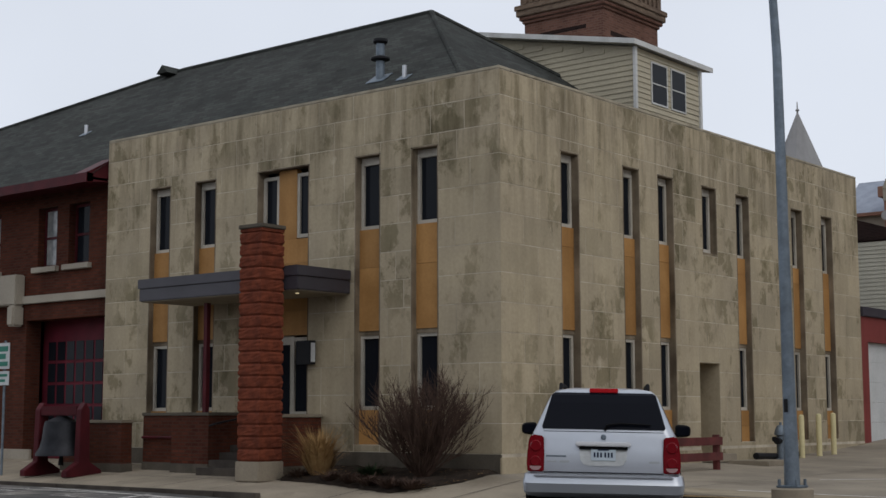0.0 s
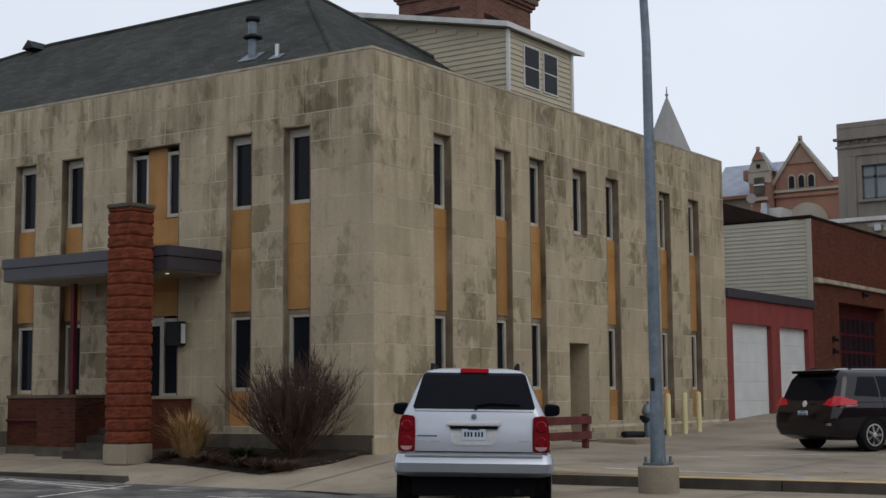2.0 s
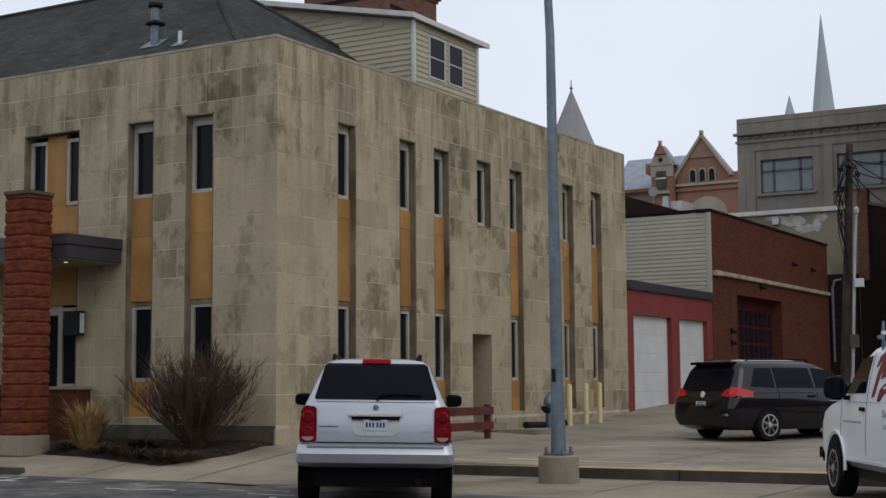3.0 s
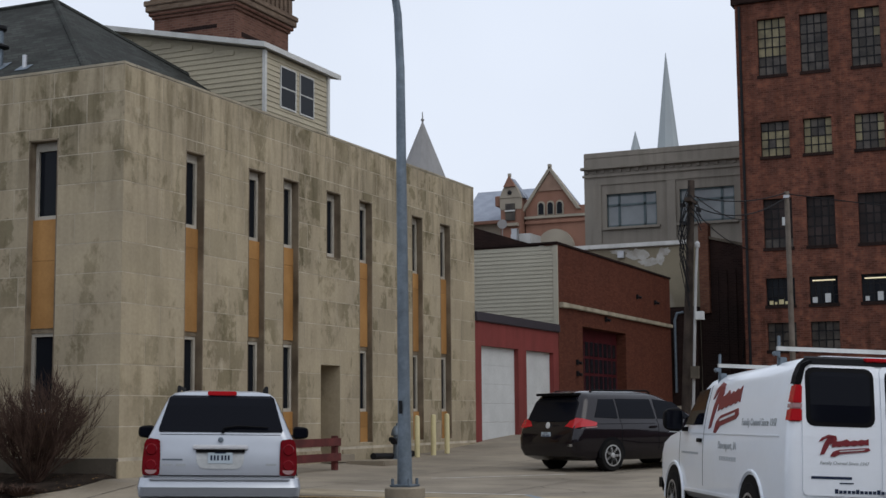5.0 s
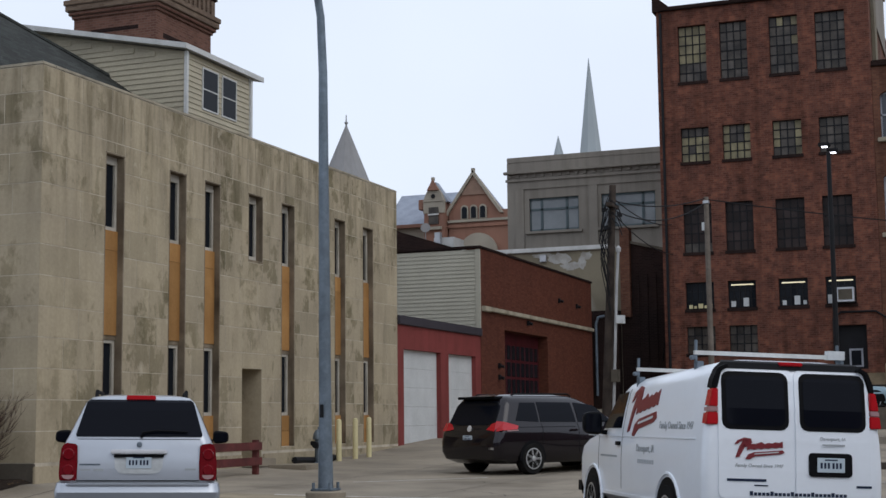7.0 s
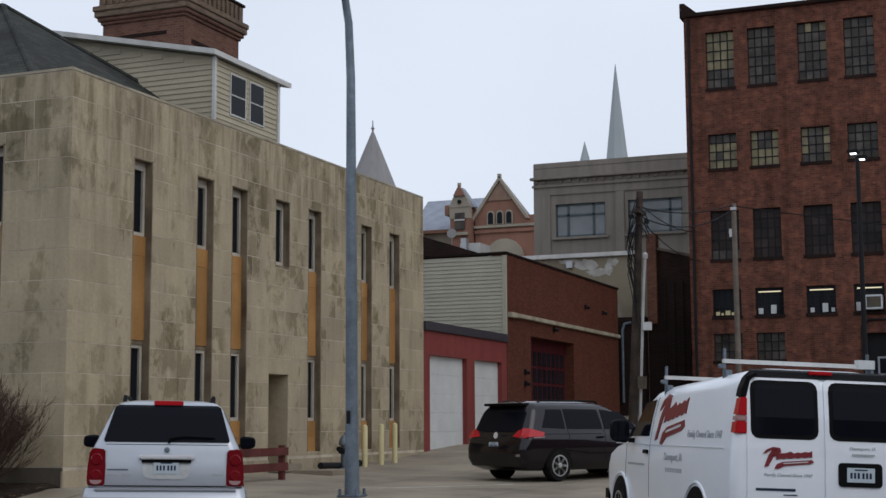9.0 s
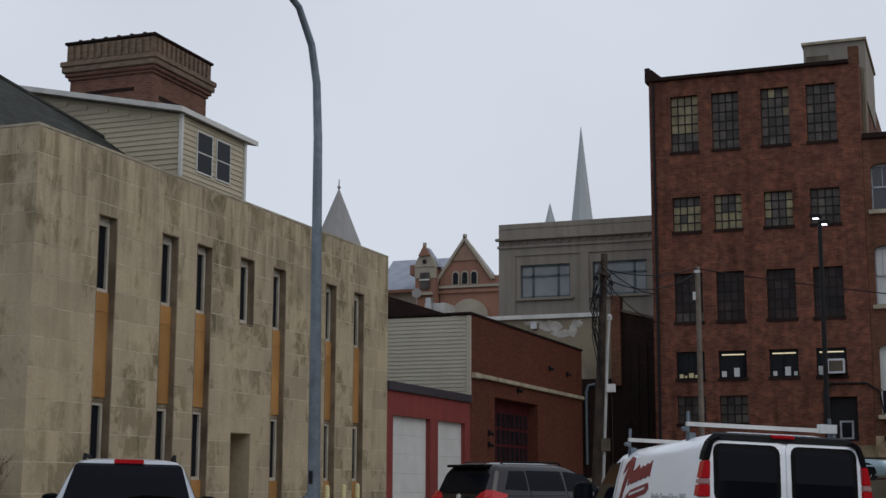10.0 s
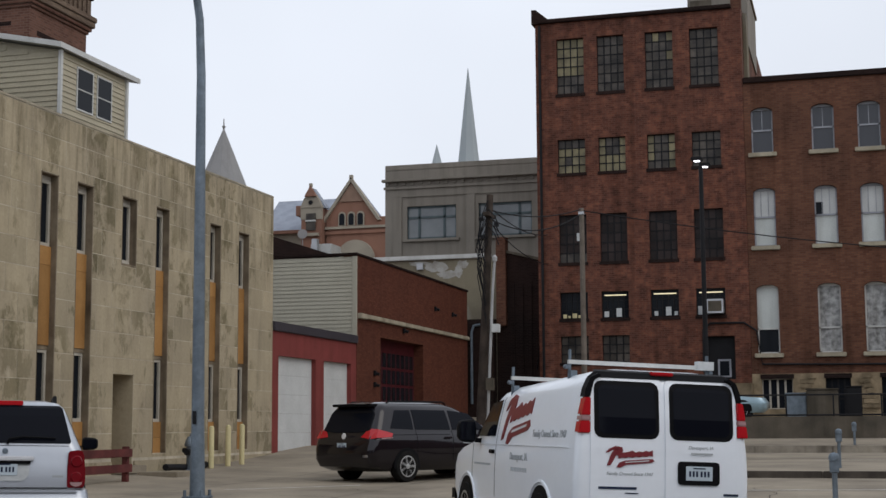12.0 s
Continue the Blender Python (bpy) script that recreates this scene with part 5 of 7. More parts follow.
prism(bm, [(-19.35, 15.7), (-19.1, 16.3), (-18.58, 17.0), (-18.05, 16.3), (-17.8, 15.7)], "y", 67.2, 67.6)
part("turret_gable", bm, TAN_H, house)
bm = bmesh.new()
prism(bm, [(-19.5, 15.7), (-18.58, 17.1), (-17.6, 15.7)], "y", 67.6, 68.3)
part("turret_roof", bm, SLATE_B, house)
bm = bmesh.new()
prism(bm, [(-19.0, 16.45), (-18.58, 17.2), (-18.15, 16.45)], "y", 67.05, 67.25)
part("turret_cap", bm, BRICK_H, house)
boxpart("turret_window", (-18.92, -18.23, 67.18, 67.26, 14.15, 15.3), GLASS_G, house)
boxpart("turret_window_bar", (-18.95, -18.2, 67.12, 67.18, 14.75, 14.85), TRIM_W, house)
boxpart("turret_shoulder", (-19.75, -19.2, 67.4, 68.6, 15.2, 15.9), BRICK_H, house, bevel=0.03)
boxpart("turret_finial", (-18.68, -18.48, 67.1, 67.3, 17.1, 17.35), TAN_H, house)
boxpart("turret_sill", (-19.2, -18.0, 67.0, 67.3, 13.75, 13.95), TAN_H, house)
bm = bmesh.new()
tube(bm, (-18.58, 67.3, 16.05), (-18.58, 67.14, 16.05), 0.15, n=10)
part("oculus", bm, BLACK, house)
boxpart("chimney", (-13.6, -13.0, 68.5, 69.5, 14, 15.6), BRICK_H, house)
lowroof = thing("low_rear_roof", None, "low dark brick parapet and white roof hatch", "roof")
bm = bmesh.new()
prism(bm, [(-14, 8.2), (-14, 11.33), (-8.5, 9.52), (-8.5, 8.2)], "y", 44, 46)
part("parapet", bm, BRICK_D, lowroof)
boxpart("hatch", (-10.45, -9.35, 46.5, 48, 8.4, 10.37), TRIM_W, lowroof)
boxpart("flue_stack", (-10.25, -9.95, 46.1, 46.4, 8.4, 10.6), STEEL, lowroof)
boxpart("wall", (-14, -6.5, 44.5, 50, 1, 8.4), BRICK_D, lowroof)
bm = bmesh.new()
lathe(bm, [(0.02, 0), (0.24, 0.04), (0.25, 0.06)], 14)
tube(bm, (0, -0.05, 0), (0, -0.95, -0.1), 0.03, n=6)
dish = part("satellite_dish", bm, SLATE)
dish.matrix_world = pose(-10.31, 45.0, 10.7, 80, 0, 20)
tagged(dish, "pale round satellite dish on the low roof", "dish")

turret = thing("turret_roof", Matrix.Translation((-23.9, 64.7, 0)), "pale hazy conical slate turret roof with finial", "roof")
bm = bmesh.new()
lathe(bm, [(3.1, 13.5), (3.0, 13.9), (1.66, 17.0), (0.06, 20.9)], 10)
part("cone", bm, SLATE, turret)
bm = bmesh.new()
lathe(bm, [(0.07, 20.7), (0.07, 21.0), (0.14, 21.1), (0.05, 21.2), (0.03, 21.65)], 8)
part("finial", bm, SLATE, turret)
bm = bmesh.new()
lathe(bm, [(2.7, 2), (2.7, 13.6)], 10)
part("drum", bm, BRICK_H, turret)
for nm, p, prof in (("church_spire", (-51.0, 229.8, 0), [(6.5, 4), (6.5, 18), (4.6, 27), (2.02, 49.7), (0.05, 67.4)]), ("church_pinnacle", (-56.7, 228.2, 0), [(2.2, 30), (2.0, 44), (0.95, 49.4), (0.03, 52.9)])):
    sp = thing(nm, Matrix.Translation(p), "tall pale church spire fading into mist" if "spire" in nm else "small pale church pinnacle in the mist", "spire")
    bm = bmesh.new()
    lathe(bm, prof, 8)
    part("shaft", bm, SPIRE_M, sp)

# ---- vehicles ----
def write_text(words, size, mat, parent, m, shear=0.0):
    cu = bpy.data.curves.new("lettering", "FONT")
    cu.body, cu.size, cu.extrude, cu.shear = words, size, 0.002, shear
    cu.align_x, cu.align_y = "CENTER", "CENTER"
    tmp = bpy.data.objects.new("lettering", cu)
    scene.collection.objects.link(tmp)
    me = bpy.data.meshes.new_from_object(tmp.evaluated_get(bpy.context.evaluated_depsgraph_get()))
    bpy.data.objects.remove(tmp)
    me.materials.clear()
    me.materials.append(mat)
    ob = tagged(new("lettering", me), kind="stuff")
    ob.parent = parent
    ob.matrix_local = m
    return ob


class Shell:
    """A vehicle's body from level outlines: height, rear end, front end and half width at each height."""

    def __init__(self, root, levels, mat, rr=0.14, rf=0.3, droop=0.0):
        self.root, self.lv, self.droop = root, levels, droop
        bm = bmesh.new()
        rings = []
        for z, xr, xf, w in levels:
            ring = []
            for cx, cy, r, a0 in ((xr + rr, w - rr, rr, 90), (xr + rr, rr - w, rr, 180), (xf - rf, rf - w, rf, 270), (xf - rf, w - rf, rf, 0)):
                for k in range(6):
                    a = radians(a0 + 90 * k / 5)
                    ring.append(bm.verts.new((cx + r * math.cos(a), cy + r * math.sin(a), self.fall(cx + r * math.cos(a), z))))
            rings.append(ring)
        n = len(rings[0])
        for a, b in zip(rings, rings[1:]):
            for k in range(n):
                bm.faces.new((a[k], a[(k + 1) % n], b[(k + 1) % n], b[k]))
        bm.faces.new(rings[0][::-1])
        bm.faces.new(rings[-1])
        self.body = part("body", bm, mat, root, smooth=True)

    def fall(self, x, z):
        """The roof line sinks a little towards the nose."""
        return z - self.droop * max(0, x - 0.9) * max(0, z - 1.25)

    def val(self, z, k):
        lv = self.lv
        for a, b in zip(lv, lv[1:]):
            if a[0] <= z <= b[0]:
                return a[k] + (b[k] - a[k]) * (z - a[0]) / (b[0] - a[0])
        return lv[0][k] if z < lv[0][0] else lv[-1][k]

    def patch(self, name, pts, mat, face, out=0.008, thick=0.02, label="", parent=None):
        """A thin shaped panel lying on the rear (points y, z), a side (x, z) or the front (y, z)."""
        def at(p, d):
            if face == "rear":
                return (self.val(p[1], 1) - d, p[0], p[1])
            if face == "front":
                return (self.val(p[1], 2) + d, p[0], p[1])
            s = 1 if face == "left" else -1
            return (p[0], s * (self.val(p[1], 3) + d), self.fall(p[0], p[1]))
        bm = bmesh.new()
        bm.faces.new([bm.verts.new((p[0], 0, p[1])) for p in pts])
        lo, hi = min(p[1] for p in pts), max(p[1] for p in pts)
        for lv in self.lv:
            if lo + 0.004 < lv[0] < hi - 0.004:
                bmesh.ops.bisect_plane(bm, geom=bm.verts[:] + bm.edges[:] + bm.faces[:], plane_co=(0, 0, lv[0]), plane_no=(0, 0, 1))
        rim = [e for e in bm.edges if len(e.link_faces) == 1]
        back = {v: bm.verts.new(at((v.co.x, v.co.z), out - thick)) for v in {w for e in rim for w in e.verts}}
        flat = [v for v in bm.verts if v not in back.values()]
        for e in rim:
            v, w = e.verts
            bm.faces.new((v, w, back[w], back[v]))
        for v in flat:
            v.co = at((v.co.x, v.co.z), out)
        return part(name, bm, mat, parent or self.root, label)


def rounded(y0, y1, z0, z1, r=0.05, slope=0.0):
    """A rectangle with rounded corners; slope narrows its top."""
    out = []
    for cy, cz, a0 in ((y1 - r, z1 - r, 0), (y0 + r, z1 - r, 90), (y0 + r, z0 + r, 180), (y1 - r, z0 + r, 270)):
        for k in range(4):
            a = radians(a0 + 30 * k)
            y, z = cy + r * math.cos(a), cz + r * math.sin(a)
            out.append((y - slope * (z - z0), z))
    return out


def wheel(root, x, y, r, w, rim, spokes=5):
    wh = thing("wheel")
    wh.parent = root
    s = 1 if y > 0 else -1
    wh.matrix_local = pose(x, y, r, -90 * s, 0, 0)
    bm = bmesh.new()
    lathe(bm, [(r * 0.62, -w), (r * 0.93, -w), (r, -w * 0.8), (r, -w * 0.2), (r * 0.94, 0), (r * 0.66, 0.004)], 28)
    part("tyre", bm, RUBBER, wh, smooth=True)
    bm = bmesh.new()
    lathe(bm, [(r * 0.66, -0.03), (r * 0.67, 0.006), (r * 0.6, 0.008), (r * 0.57, -0.03), (0.02, -0.035)], 28)
    for k in range(spokes):
        a = k * math.tau / spokes
        c, d = math.cos(a), math.sin(a)
        p = [(r * 0.08 * -d, r * 0.08 * c), (r * 0.6 * c - r * 0.07 * d, r * 0.6 * d + r * 0.07 * c), (r * 0.6 * c + r * 0.07 * d, r * 0.6 * d - r * 0.07 * c), (r * 0.08 * d, r * 0.08 * -c)]
        prism(bm, p, "z", -0.02, 0.004)
    lathe(bm, [(r * 0.16, -0.02), (r * 0.16, 0.012), (r * 0.1, 0.02)], 12)
    part("rim", bm, rim, wh)


def arch(root, side, x, r, y, mat=None):
    # A flat dark disc puts the wheel well's shade on the body side.
    bm = bmesh.new()
    pts = [(x + r * math.cos(t), 0.36 + r * math.sin(t)) for t in np.linspace(-0.15, math.pi + 0.15, 18)]
    prism(bm, pts, "y", side * (y - 0.02), side * (y + 0.006))
    part("wheel_arch", bm, mat or PLASTIC, root)


def mirror(root, x, y, z, mat, w=0.24, h=0.2):
    m = thing("wing_mirror")
    m.parent = root
    s = 1 if y > 0 else -1
    bm = bmesh.new()
    bmesh.ops.create_uvsphere(bm, u_segments=20, v_segments=12, radius=1.0)
    for v in bm.verts:
        v.co = Vector([math.copysign(abs(c) ** 0.55, c) for c in v.co])
        v.co = Vector((x + 0.02 + 0.07 * v.co.x, y + s * w / 2 + w / 2 * v.co.y, z + h / 2 * v.co.z * (1 - 0.12 * s * v.co.y)))
    part("housing", bm, mat, m, smooth=True)
    boxpart("glass", (x - 0.056, x - 0.049, min(y + s * 0.03, y + s * (w - 0.03)), max(y + s * 0.03, y + s * (w - 0.03)), z - h / 2 + 0.03, z + h / 2 - 0.03), TINT, m)
    boxpart("arm", (x + 0.0, x + 0.06, min(y - s * 0.2, y), max(y - s * 0.2, y), z - h / 2, z - h / 2 + 0.06), mat, m)


def plate(root, x, y, z, tilt=0):
    p = thing("number_plate")
    p.parent = root
    p.matrix_local = pose(x, y, z, 0, tilt, 0)
    boxpart("sheet", (-0.008, 0, -0.153, 0.153, -0.076, 0.076), PLATE, p, bevel=0.003)
    bm = bmesh.new()
    for k in range(6):
        u = -0.115 + k * 0.04 + (0.012 if k > 2 else 0)
        box(bm, -0.012, -0.008, u, u + 0.022, -0.035, 0.025)
    box(bm, -0.012, -0.008, -0.07, 0.07, 0.048, 0.062)
    tagged(part("characters", bm, NAVY, p), kind="stuff")


def heading(x, y, z, degrees_left):
    """Nose towards a compass turn to the left of north."""
    return pose(x, y, z, 0, 0, 90 + degrees_left)


ALLOY = material("alloy_rim", (0.5, 0.5, 0.5), (0.42, 0.42, 0.42), rough=0.4, metal=0.3)


def build_suv():
    suv = thing("silver_suv", heading(6.38, -6.44, STREET, 32.2) @ pose(0, 0, 0, 1.1, 0, 0), "silver sport utility car parked nose-in, tinted rear glass", "car")
    s = Shell(suv, [(0.46, 0.4, 4.8, 0.8), (0.5, 0.1, 5.0, 0.95), (0.55, 0.005, 5.08, 0.99), (0.66, -0.02, 5.1, 1.0), (0.7, 0.0, 5.1, 0.995), (0.77, 0.012, 5.09, 0.98), (0.79, 0.05, 5.08, 0.94), (1.0, 0.055, 5.0, 0.945), (1.12, 0.075, 4.75, 0.93),
                    (1.2, 0.09, 3.95, 0.915), (1.28, 0.1, 3.75, 0.885), (1.36, 0.125, 3.6, 0.845), (1.5, 0.175, 3.3, 0.785), (1.66, 0.235, 2.95, 0.715), (1.76, 0.29, 2.75, 0.665), (1.82, 0.37, 2.5, 0.6), (1.855, 0.62, 2.2, 0.42)], SILVER)
    s.patch("rear_glass", [(0.755, 1.335), (0.765, 1.36), (0.65, 1.76), (0.61, 1.79), (-0.61, 1.79), (-0.65, 1.76), (-0.765, 1.36), (-0.755, 1.335)], TINT, "rear", 0.012)
    s.patch("tailgate_seam", [(-0.74, 1.3), (0.74, 1.3), (0.74, 1.307), (-0.74, 1.307)], PLASTIC, "rear", 0.004)
    s.patch("tailgate_seam", [(-0.74, 0.795), (0.74, 0.795), (0.74, 0.806), (-0.74, 0.806)], PLASTIC, "rear", 0.012)
    for k in (-1, 1):
        light = thing("tail_light")
        light.parent = suv
        bm = bmesh.new()
        prism(bm, [(k * 0.735, 0.8), (k * 0.73, 1.02), (k * 0.74, 1.24), (k * 0.88, 1.26), (k * 0.925, 1.21), (k * 0.945, 1.02), (k * 0.95, 0.9), (k * 0.94, 0.8)], "x", 0.03, 0.28)
        part("lens", bm, REDLENS_D, light, "deep red tail light lens", bevel=0.014)
        for z, m, r in ((1.12, REDLENS_D, 0.075), (0.93, REDLENS_D, 0.07)):
            bm = bmesh.new()
            tube(bm, (0.034, k * 0.84, z), (0.012, k * 0.84, z), r, r * 0.8, 18)
            part("lamp_bowl", bm, m, light, smooth=True)
        bm = bmesh.new()
        prism(bm, [(k * 0.84 + 0.072 * math.cos(t), 0.87 + 0.052 * math.sin(t)) for t in np.linspace(math.pi, math.tau, 10)], "x", 0.014, 0.034)
        part("reversing_lens", bm, CLEARLENS, light, "clear reversing lens")
        # wing mirror and rails
        mirror(suv, 3.25, k * 1.0, 1.3, PLASTIC, 0.23, 0.18)
        bm = bmesh.new()
        pipe(bm, [(0.75, k * 0.56, 1.82), (0.85, k * 0.56, 1.9), (2.5, k * 0.56, 1.9), (2.6, k * 0.56, 1.83)], 0.025)
        part("roof_rail", bm, PLASTIC, suv)
        for x in (0.98, 4.05):
            wheel(suv, x, k * 0.995, 0.37, 0.26, STEEL)
            arch(suv, k, x, 0.45, 0.978)
        face = "left" if k > 0 else "right"
        for a, b, c, d in ((0.4, 1.2, 0.55, 1.25), (1.28, 2.15, 1.3, 2.13), (2.22, 3.35, 2.2, 2.8)):
            s.patch("side_glass", [(a, 1.36), (b, 1.36), (d, 1.72), (c, 1.72)], TINT, face)
    boxpart("high_brake_light", (0.3, 0.42, -0.18, 0.18, 1.79, 1.845), REDLENS, suv, "red high brake light", bevel=0.008)
    boxpart("bumper_step", (-0.02, 0.1, -0.86, 0.86, 0.735, 0.775), SILVER, suv, bevel=0.015)
    boxpart("underbody", (0.3, 4.8, -0.78, 0.78, 0.24, 0.53), PLASTIC, suv)
    bm = bmesh.new()
    tube(bm, (0.25, -0.55, 0.3), (0.6, -0.55, 0.3), 0.04)
    tube(bm, (0.9, -0.7, 0.32), (0.9, 0.7, 0.32), 0.09, 0.09)
    part("exhaust_and_axle", bm, BLACK, suv)
    s.patch("plate_recess", [(-0.3, 1.15), (0.3, 1.15), (0.285, 0.96), (0.25, 0.905), (0.2, 0.885), (-0.2, 0.885), (-0.25, 0.905), (-0.285, 0.96)], SIGN_W, "rear", 0.014, 0.03)
    # Solid black strip in place of the shaded hollow below the bar.
    boxpart("handle_gap", (0.03, 0.07, -0.3, 0.3, 1.085, 1.125), PLASTIC, suv)
    boxpart("handle_bar", (0.0, 0.08, -0.34, 0.34, 1.125, 1.18), CHROME, suv, "chrome tailgate bar", bevel=0.012)
    plate(suv, 0.04, 0, 1.025)
    bm = bmesh.new()
    pipe(bm, [(0.1, -0.02, 1.33), (0.08, -0.04, 1.385), (0.09, -0.2, 1.41), (0.09, -0.58, 1.395)], 0.02, 0.012, 6)
    part("wiper", bm, PLASTIC, suv)
    bm = bmesh.new()
    lathe(bm, [(0.035, 0), (0.035, 0.012), (0.02, 0.016)], 10)
    ob = part("emblem", bm, GALV, suv)
    ob.matrix_local = pose(0.075, 0, 1.24, 0, -90, 0)
    bars("badge", GALV, suv, [(0.46, 0.71, 0.985, 1.005)], "x", 0.055)
    for q in ((0.42, 0.54, 0.915, 0.945), (0.58, 0.7, 0.92, 0.94), (-0.69, -0.56, 0.925, 0.95)):
        bars("badge", LETTER, suv, [q], "x", 0.055)


def build_van():
    van = thing("white_van", heading(14.17, -5.985, STREET - 0.03, 29.2) @ pose(0, 0, 0, 2.4, 0, 0), "white plumbing work van with roof rack and red lettering", "van")
    s = Shell(van, [(0.42, 0.2, 5.4, 0.9), (0.5, 0.02, 5.6, 0.985), (0.62, 0.0, 5.69, 1.0), (0.95, 0.0, 5.68, 1.005), (1.1, 0.005, 5.58, 1.0), (1.2, 0.01, 5.25, 0.995), (1.27, 0.012, 4.8, 0.99), (1.36, 0.018, 4.55, 0.98),
                    (1.6, 0.035, 4.28, 0.945), (1.9, 0.07, 3.92, 0.885), (2.02, 0.1, 3.72, 0.835), (2.09, 0.16, 3.5, 0.74), (2.13, 0.36, 3.1, 0.5)], WHITE, 0.1, 0.35, 0.055)
    s.patch("black_top_trim", [(-0.86, 2.02), (0.86, 2.02), (0.73, 2.115), (-0.73, 2.115)], PLASTIC, "rear", 0.02, 0.04)
    for k in (-1, 1):
        door = thing("rear_door")
        door.parent = van
        y0, y1 = sorted((k * 0.012, k * 0.84))
        s.patch("panel", rounded(y0, y1, 0.66, 2.02, 0.06), WHITE, "rear", 0.014, 0.03, parent=door)
        a, b = (0.06, 0.8) if k > 0 else (-0.8, -0.06)
        s.patch("seal", rounded(a, b, 1.375, 1.99, 0.09), PLASTIC, "rear", 0.018, 0.01, parent=door)
        s.patch("glass", rounded(a + 0.045, b - 0.045, 1.42, 1.945, 0.07), TINT, "rear", 0.022, 0.01, parent=door)
        bm = bmesh.new()
        prism(bm, [(k * 0.845, 1.8), (k * s.val(1.8, 3) * 1.006, 1.8), (k * s.val(1.9, 3) * 1.006, 1.9), (k * s.val(2.02, 3) * 1.006, 2.02), (k * 0.74, 2.07), (k * 0.72, 2.035), (k * 0.8, 1.99)], "x", 0.03, 0.2)
        part("black_corner_trim", bm, PLASTIC, van, bevel=0.01)
        light = thing("tail_light")
        light.parent = van
        for z0, z1, m in ((1.42, 1.55, REDLENS), (1.55, 1.61, CLEARLENS), (1.61, 1.8, REDLENS)):
            bm = bmesh.new()
            prism(bm, [(k * 0.845, z0), (k * 0.845, z1), (k * s.val(z1, 3) * 1.004, z1), (k * s.val(z0, 3) * 1.004, z0)], "x", 0.0, 0.16)
            part("lens", bm, m, light, bevel=0.01)
        for x in (1.25, 4.68):
            wheel(van, x, k * 1.03, 0.37, 0.25, STEEL, 8)
            arch(van, k, x, 0.46, 1.003)
            bm = bmesh.new()
            pts = [(x + 0.49 * math.cos(t), k * 1.004, 0.37 + 0.49 * math.sin(t)) for t in np.linspace(0, math.pi, 14)]
            pipe(bm, pts, 0.022, n=6)
            part("arch_lip", bm, WHITE, van)
        mirror(van, 4.05, k * 1.06, 1.42, PLASTIC, 0.26, 0.3)
        face = "left" if k > 0 else "right"
        s.patch("side_glass", [(3.35, 1.38), (4.2, 1.38), (3.8, 1.9), (3.35, 1.92)], TINT, face)
        s.patch("door_seam", [(3.26, 0.6), (3.272, 0.6), (3.272, 1.95), (3.26, 1.95)], PLASTIC, face, 0.002)
        s.patch("door_seam", [(4.42, 0.6), (4.432, 0.6), (4.432, 1.3), (4.42, 1.3)], PLASTIC, face, 0.002)
        s.patch("crease", [(0.3, 1.255), (5.0, 1.255), (5.0, 1.265), (0.3, 1.265)], WHITE, face, 0.01)
        s.patch("side_rail", [(0.4, 0.5), (4.3, 0.5), (4.3, 0.54), (0.4, 0.54)], WHITE, face, 0.012)
        s.patch("door_handle", rounded(3.32, 3.5, 1.14, 1.19, 0.02), PLASTIC, face, 0.03, 0.04)
    bm = bmesh.new()
    box(bm, -0.09, 0.06, -0.97, 0.97, 0.46, 0.6)
    part("bumper", bm, PLASTIC, van, "black rear bumper", bevel=0.03)
    boxpart("front_bumper", (5.5, 5.78, -0.96, 0.96, 0.42, 0.66), PLASTIC, van, bevel=0.05)
    boxpart("underbody", (0.2, 5.4, -0.85, 0.85, 0.3, 0.5), BLACK, van)
    boxpart("high_brake_light", (0.1, 0.2, -0.13, 0.13, 2.065, 2.105), REDLENS, van, "red high brake light", bevel=0.01)
    s.patch("plate_surround", rounded(-0.63, -0.15, 0.9, 1.15, 0.04), PLASTIC, "rear", 0.03, 0.03)
    plate(van, -0.03, -0.39, 1.025)
    for x in (1.0, 3.1):
        rack = thing("roof_rack")
        rack.parent = van
        rack.matrix_local = Matrix.Translation((0, -0.07 if x < 2 else 0, -0.03 if x < 2 else -0.15))
        bm = bmesh.new()
        box(bm, x - 0.025, x + 0.025, -0.86, 0.86, 2.235, 2.28)
        part("crossbar", bm, TRIM_W, rack, "white steel crossbar")
        for k in (-1, 1):
            bm = bmesh.new()
            box(bm, x - 0.02, x + 0.02, k * 0.84 - 0.015, k * 0.84 + 0.015, 2.0, 2.4)
            box(bm, x - 0.05, x + 0.05, k * 0.8 - 0.04, k * 0.8 + 0.04, 2.06, 2.16)
            tube(bm, (x - 0.04, k * 0.88, 2.2), (x + 0.04, k * 0.88, 2.2), 0.028)
            part("clamp", bm, GALV, rack, bevel=0.006)
    boxpart("rack_plate", (0.95, 1.05, -0.98, -0.78, 2.2, 2.3), SIGN_W, van)
    # lettering: brand words as slanted plain shapes
    def mark(u, z, w, face, parent, tall):
        stem = [(0.02, -0.12), (0.1, -0.1), (0.2, 0.16), (0.28, 0.4), (0.2, 0.42), (0.1, 0.2)]
        bow = [(0.0, 0.26), (0.06, 0.38), (0.2, 0.47), (0.34, 0.44), (0.36, 0.32), (0.26, 0.2), (0.15, 0.17), (0.17, 0.24), (0.25, 0.3), (0.24, 0.36), (0.14, 0.36), (0.06, 0.28)]
        lower = [(0.26 + 0.0725 * j, 0.1 + 0.009 * j + 0.022 * (j % 2)) for j in range(11)]
        upper = [(0.26 + 0.0725 * j, 0.265 + 0.011 * j + (0.04 if j in (1, 3, 4) else 0.0) - 0.03 * (j % 2)) for j in range(10, -1, -1)]
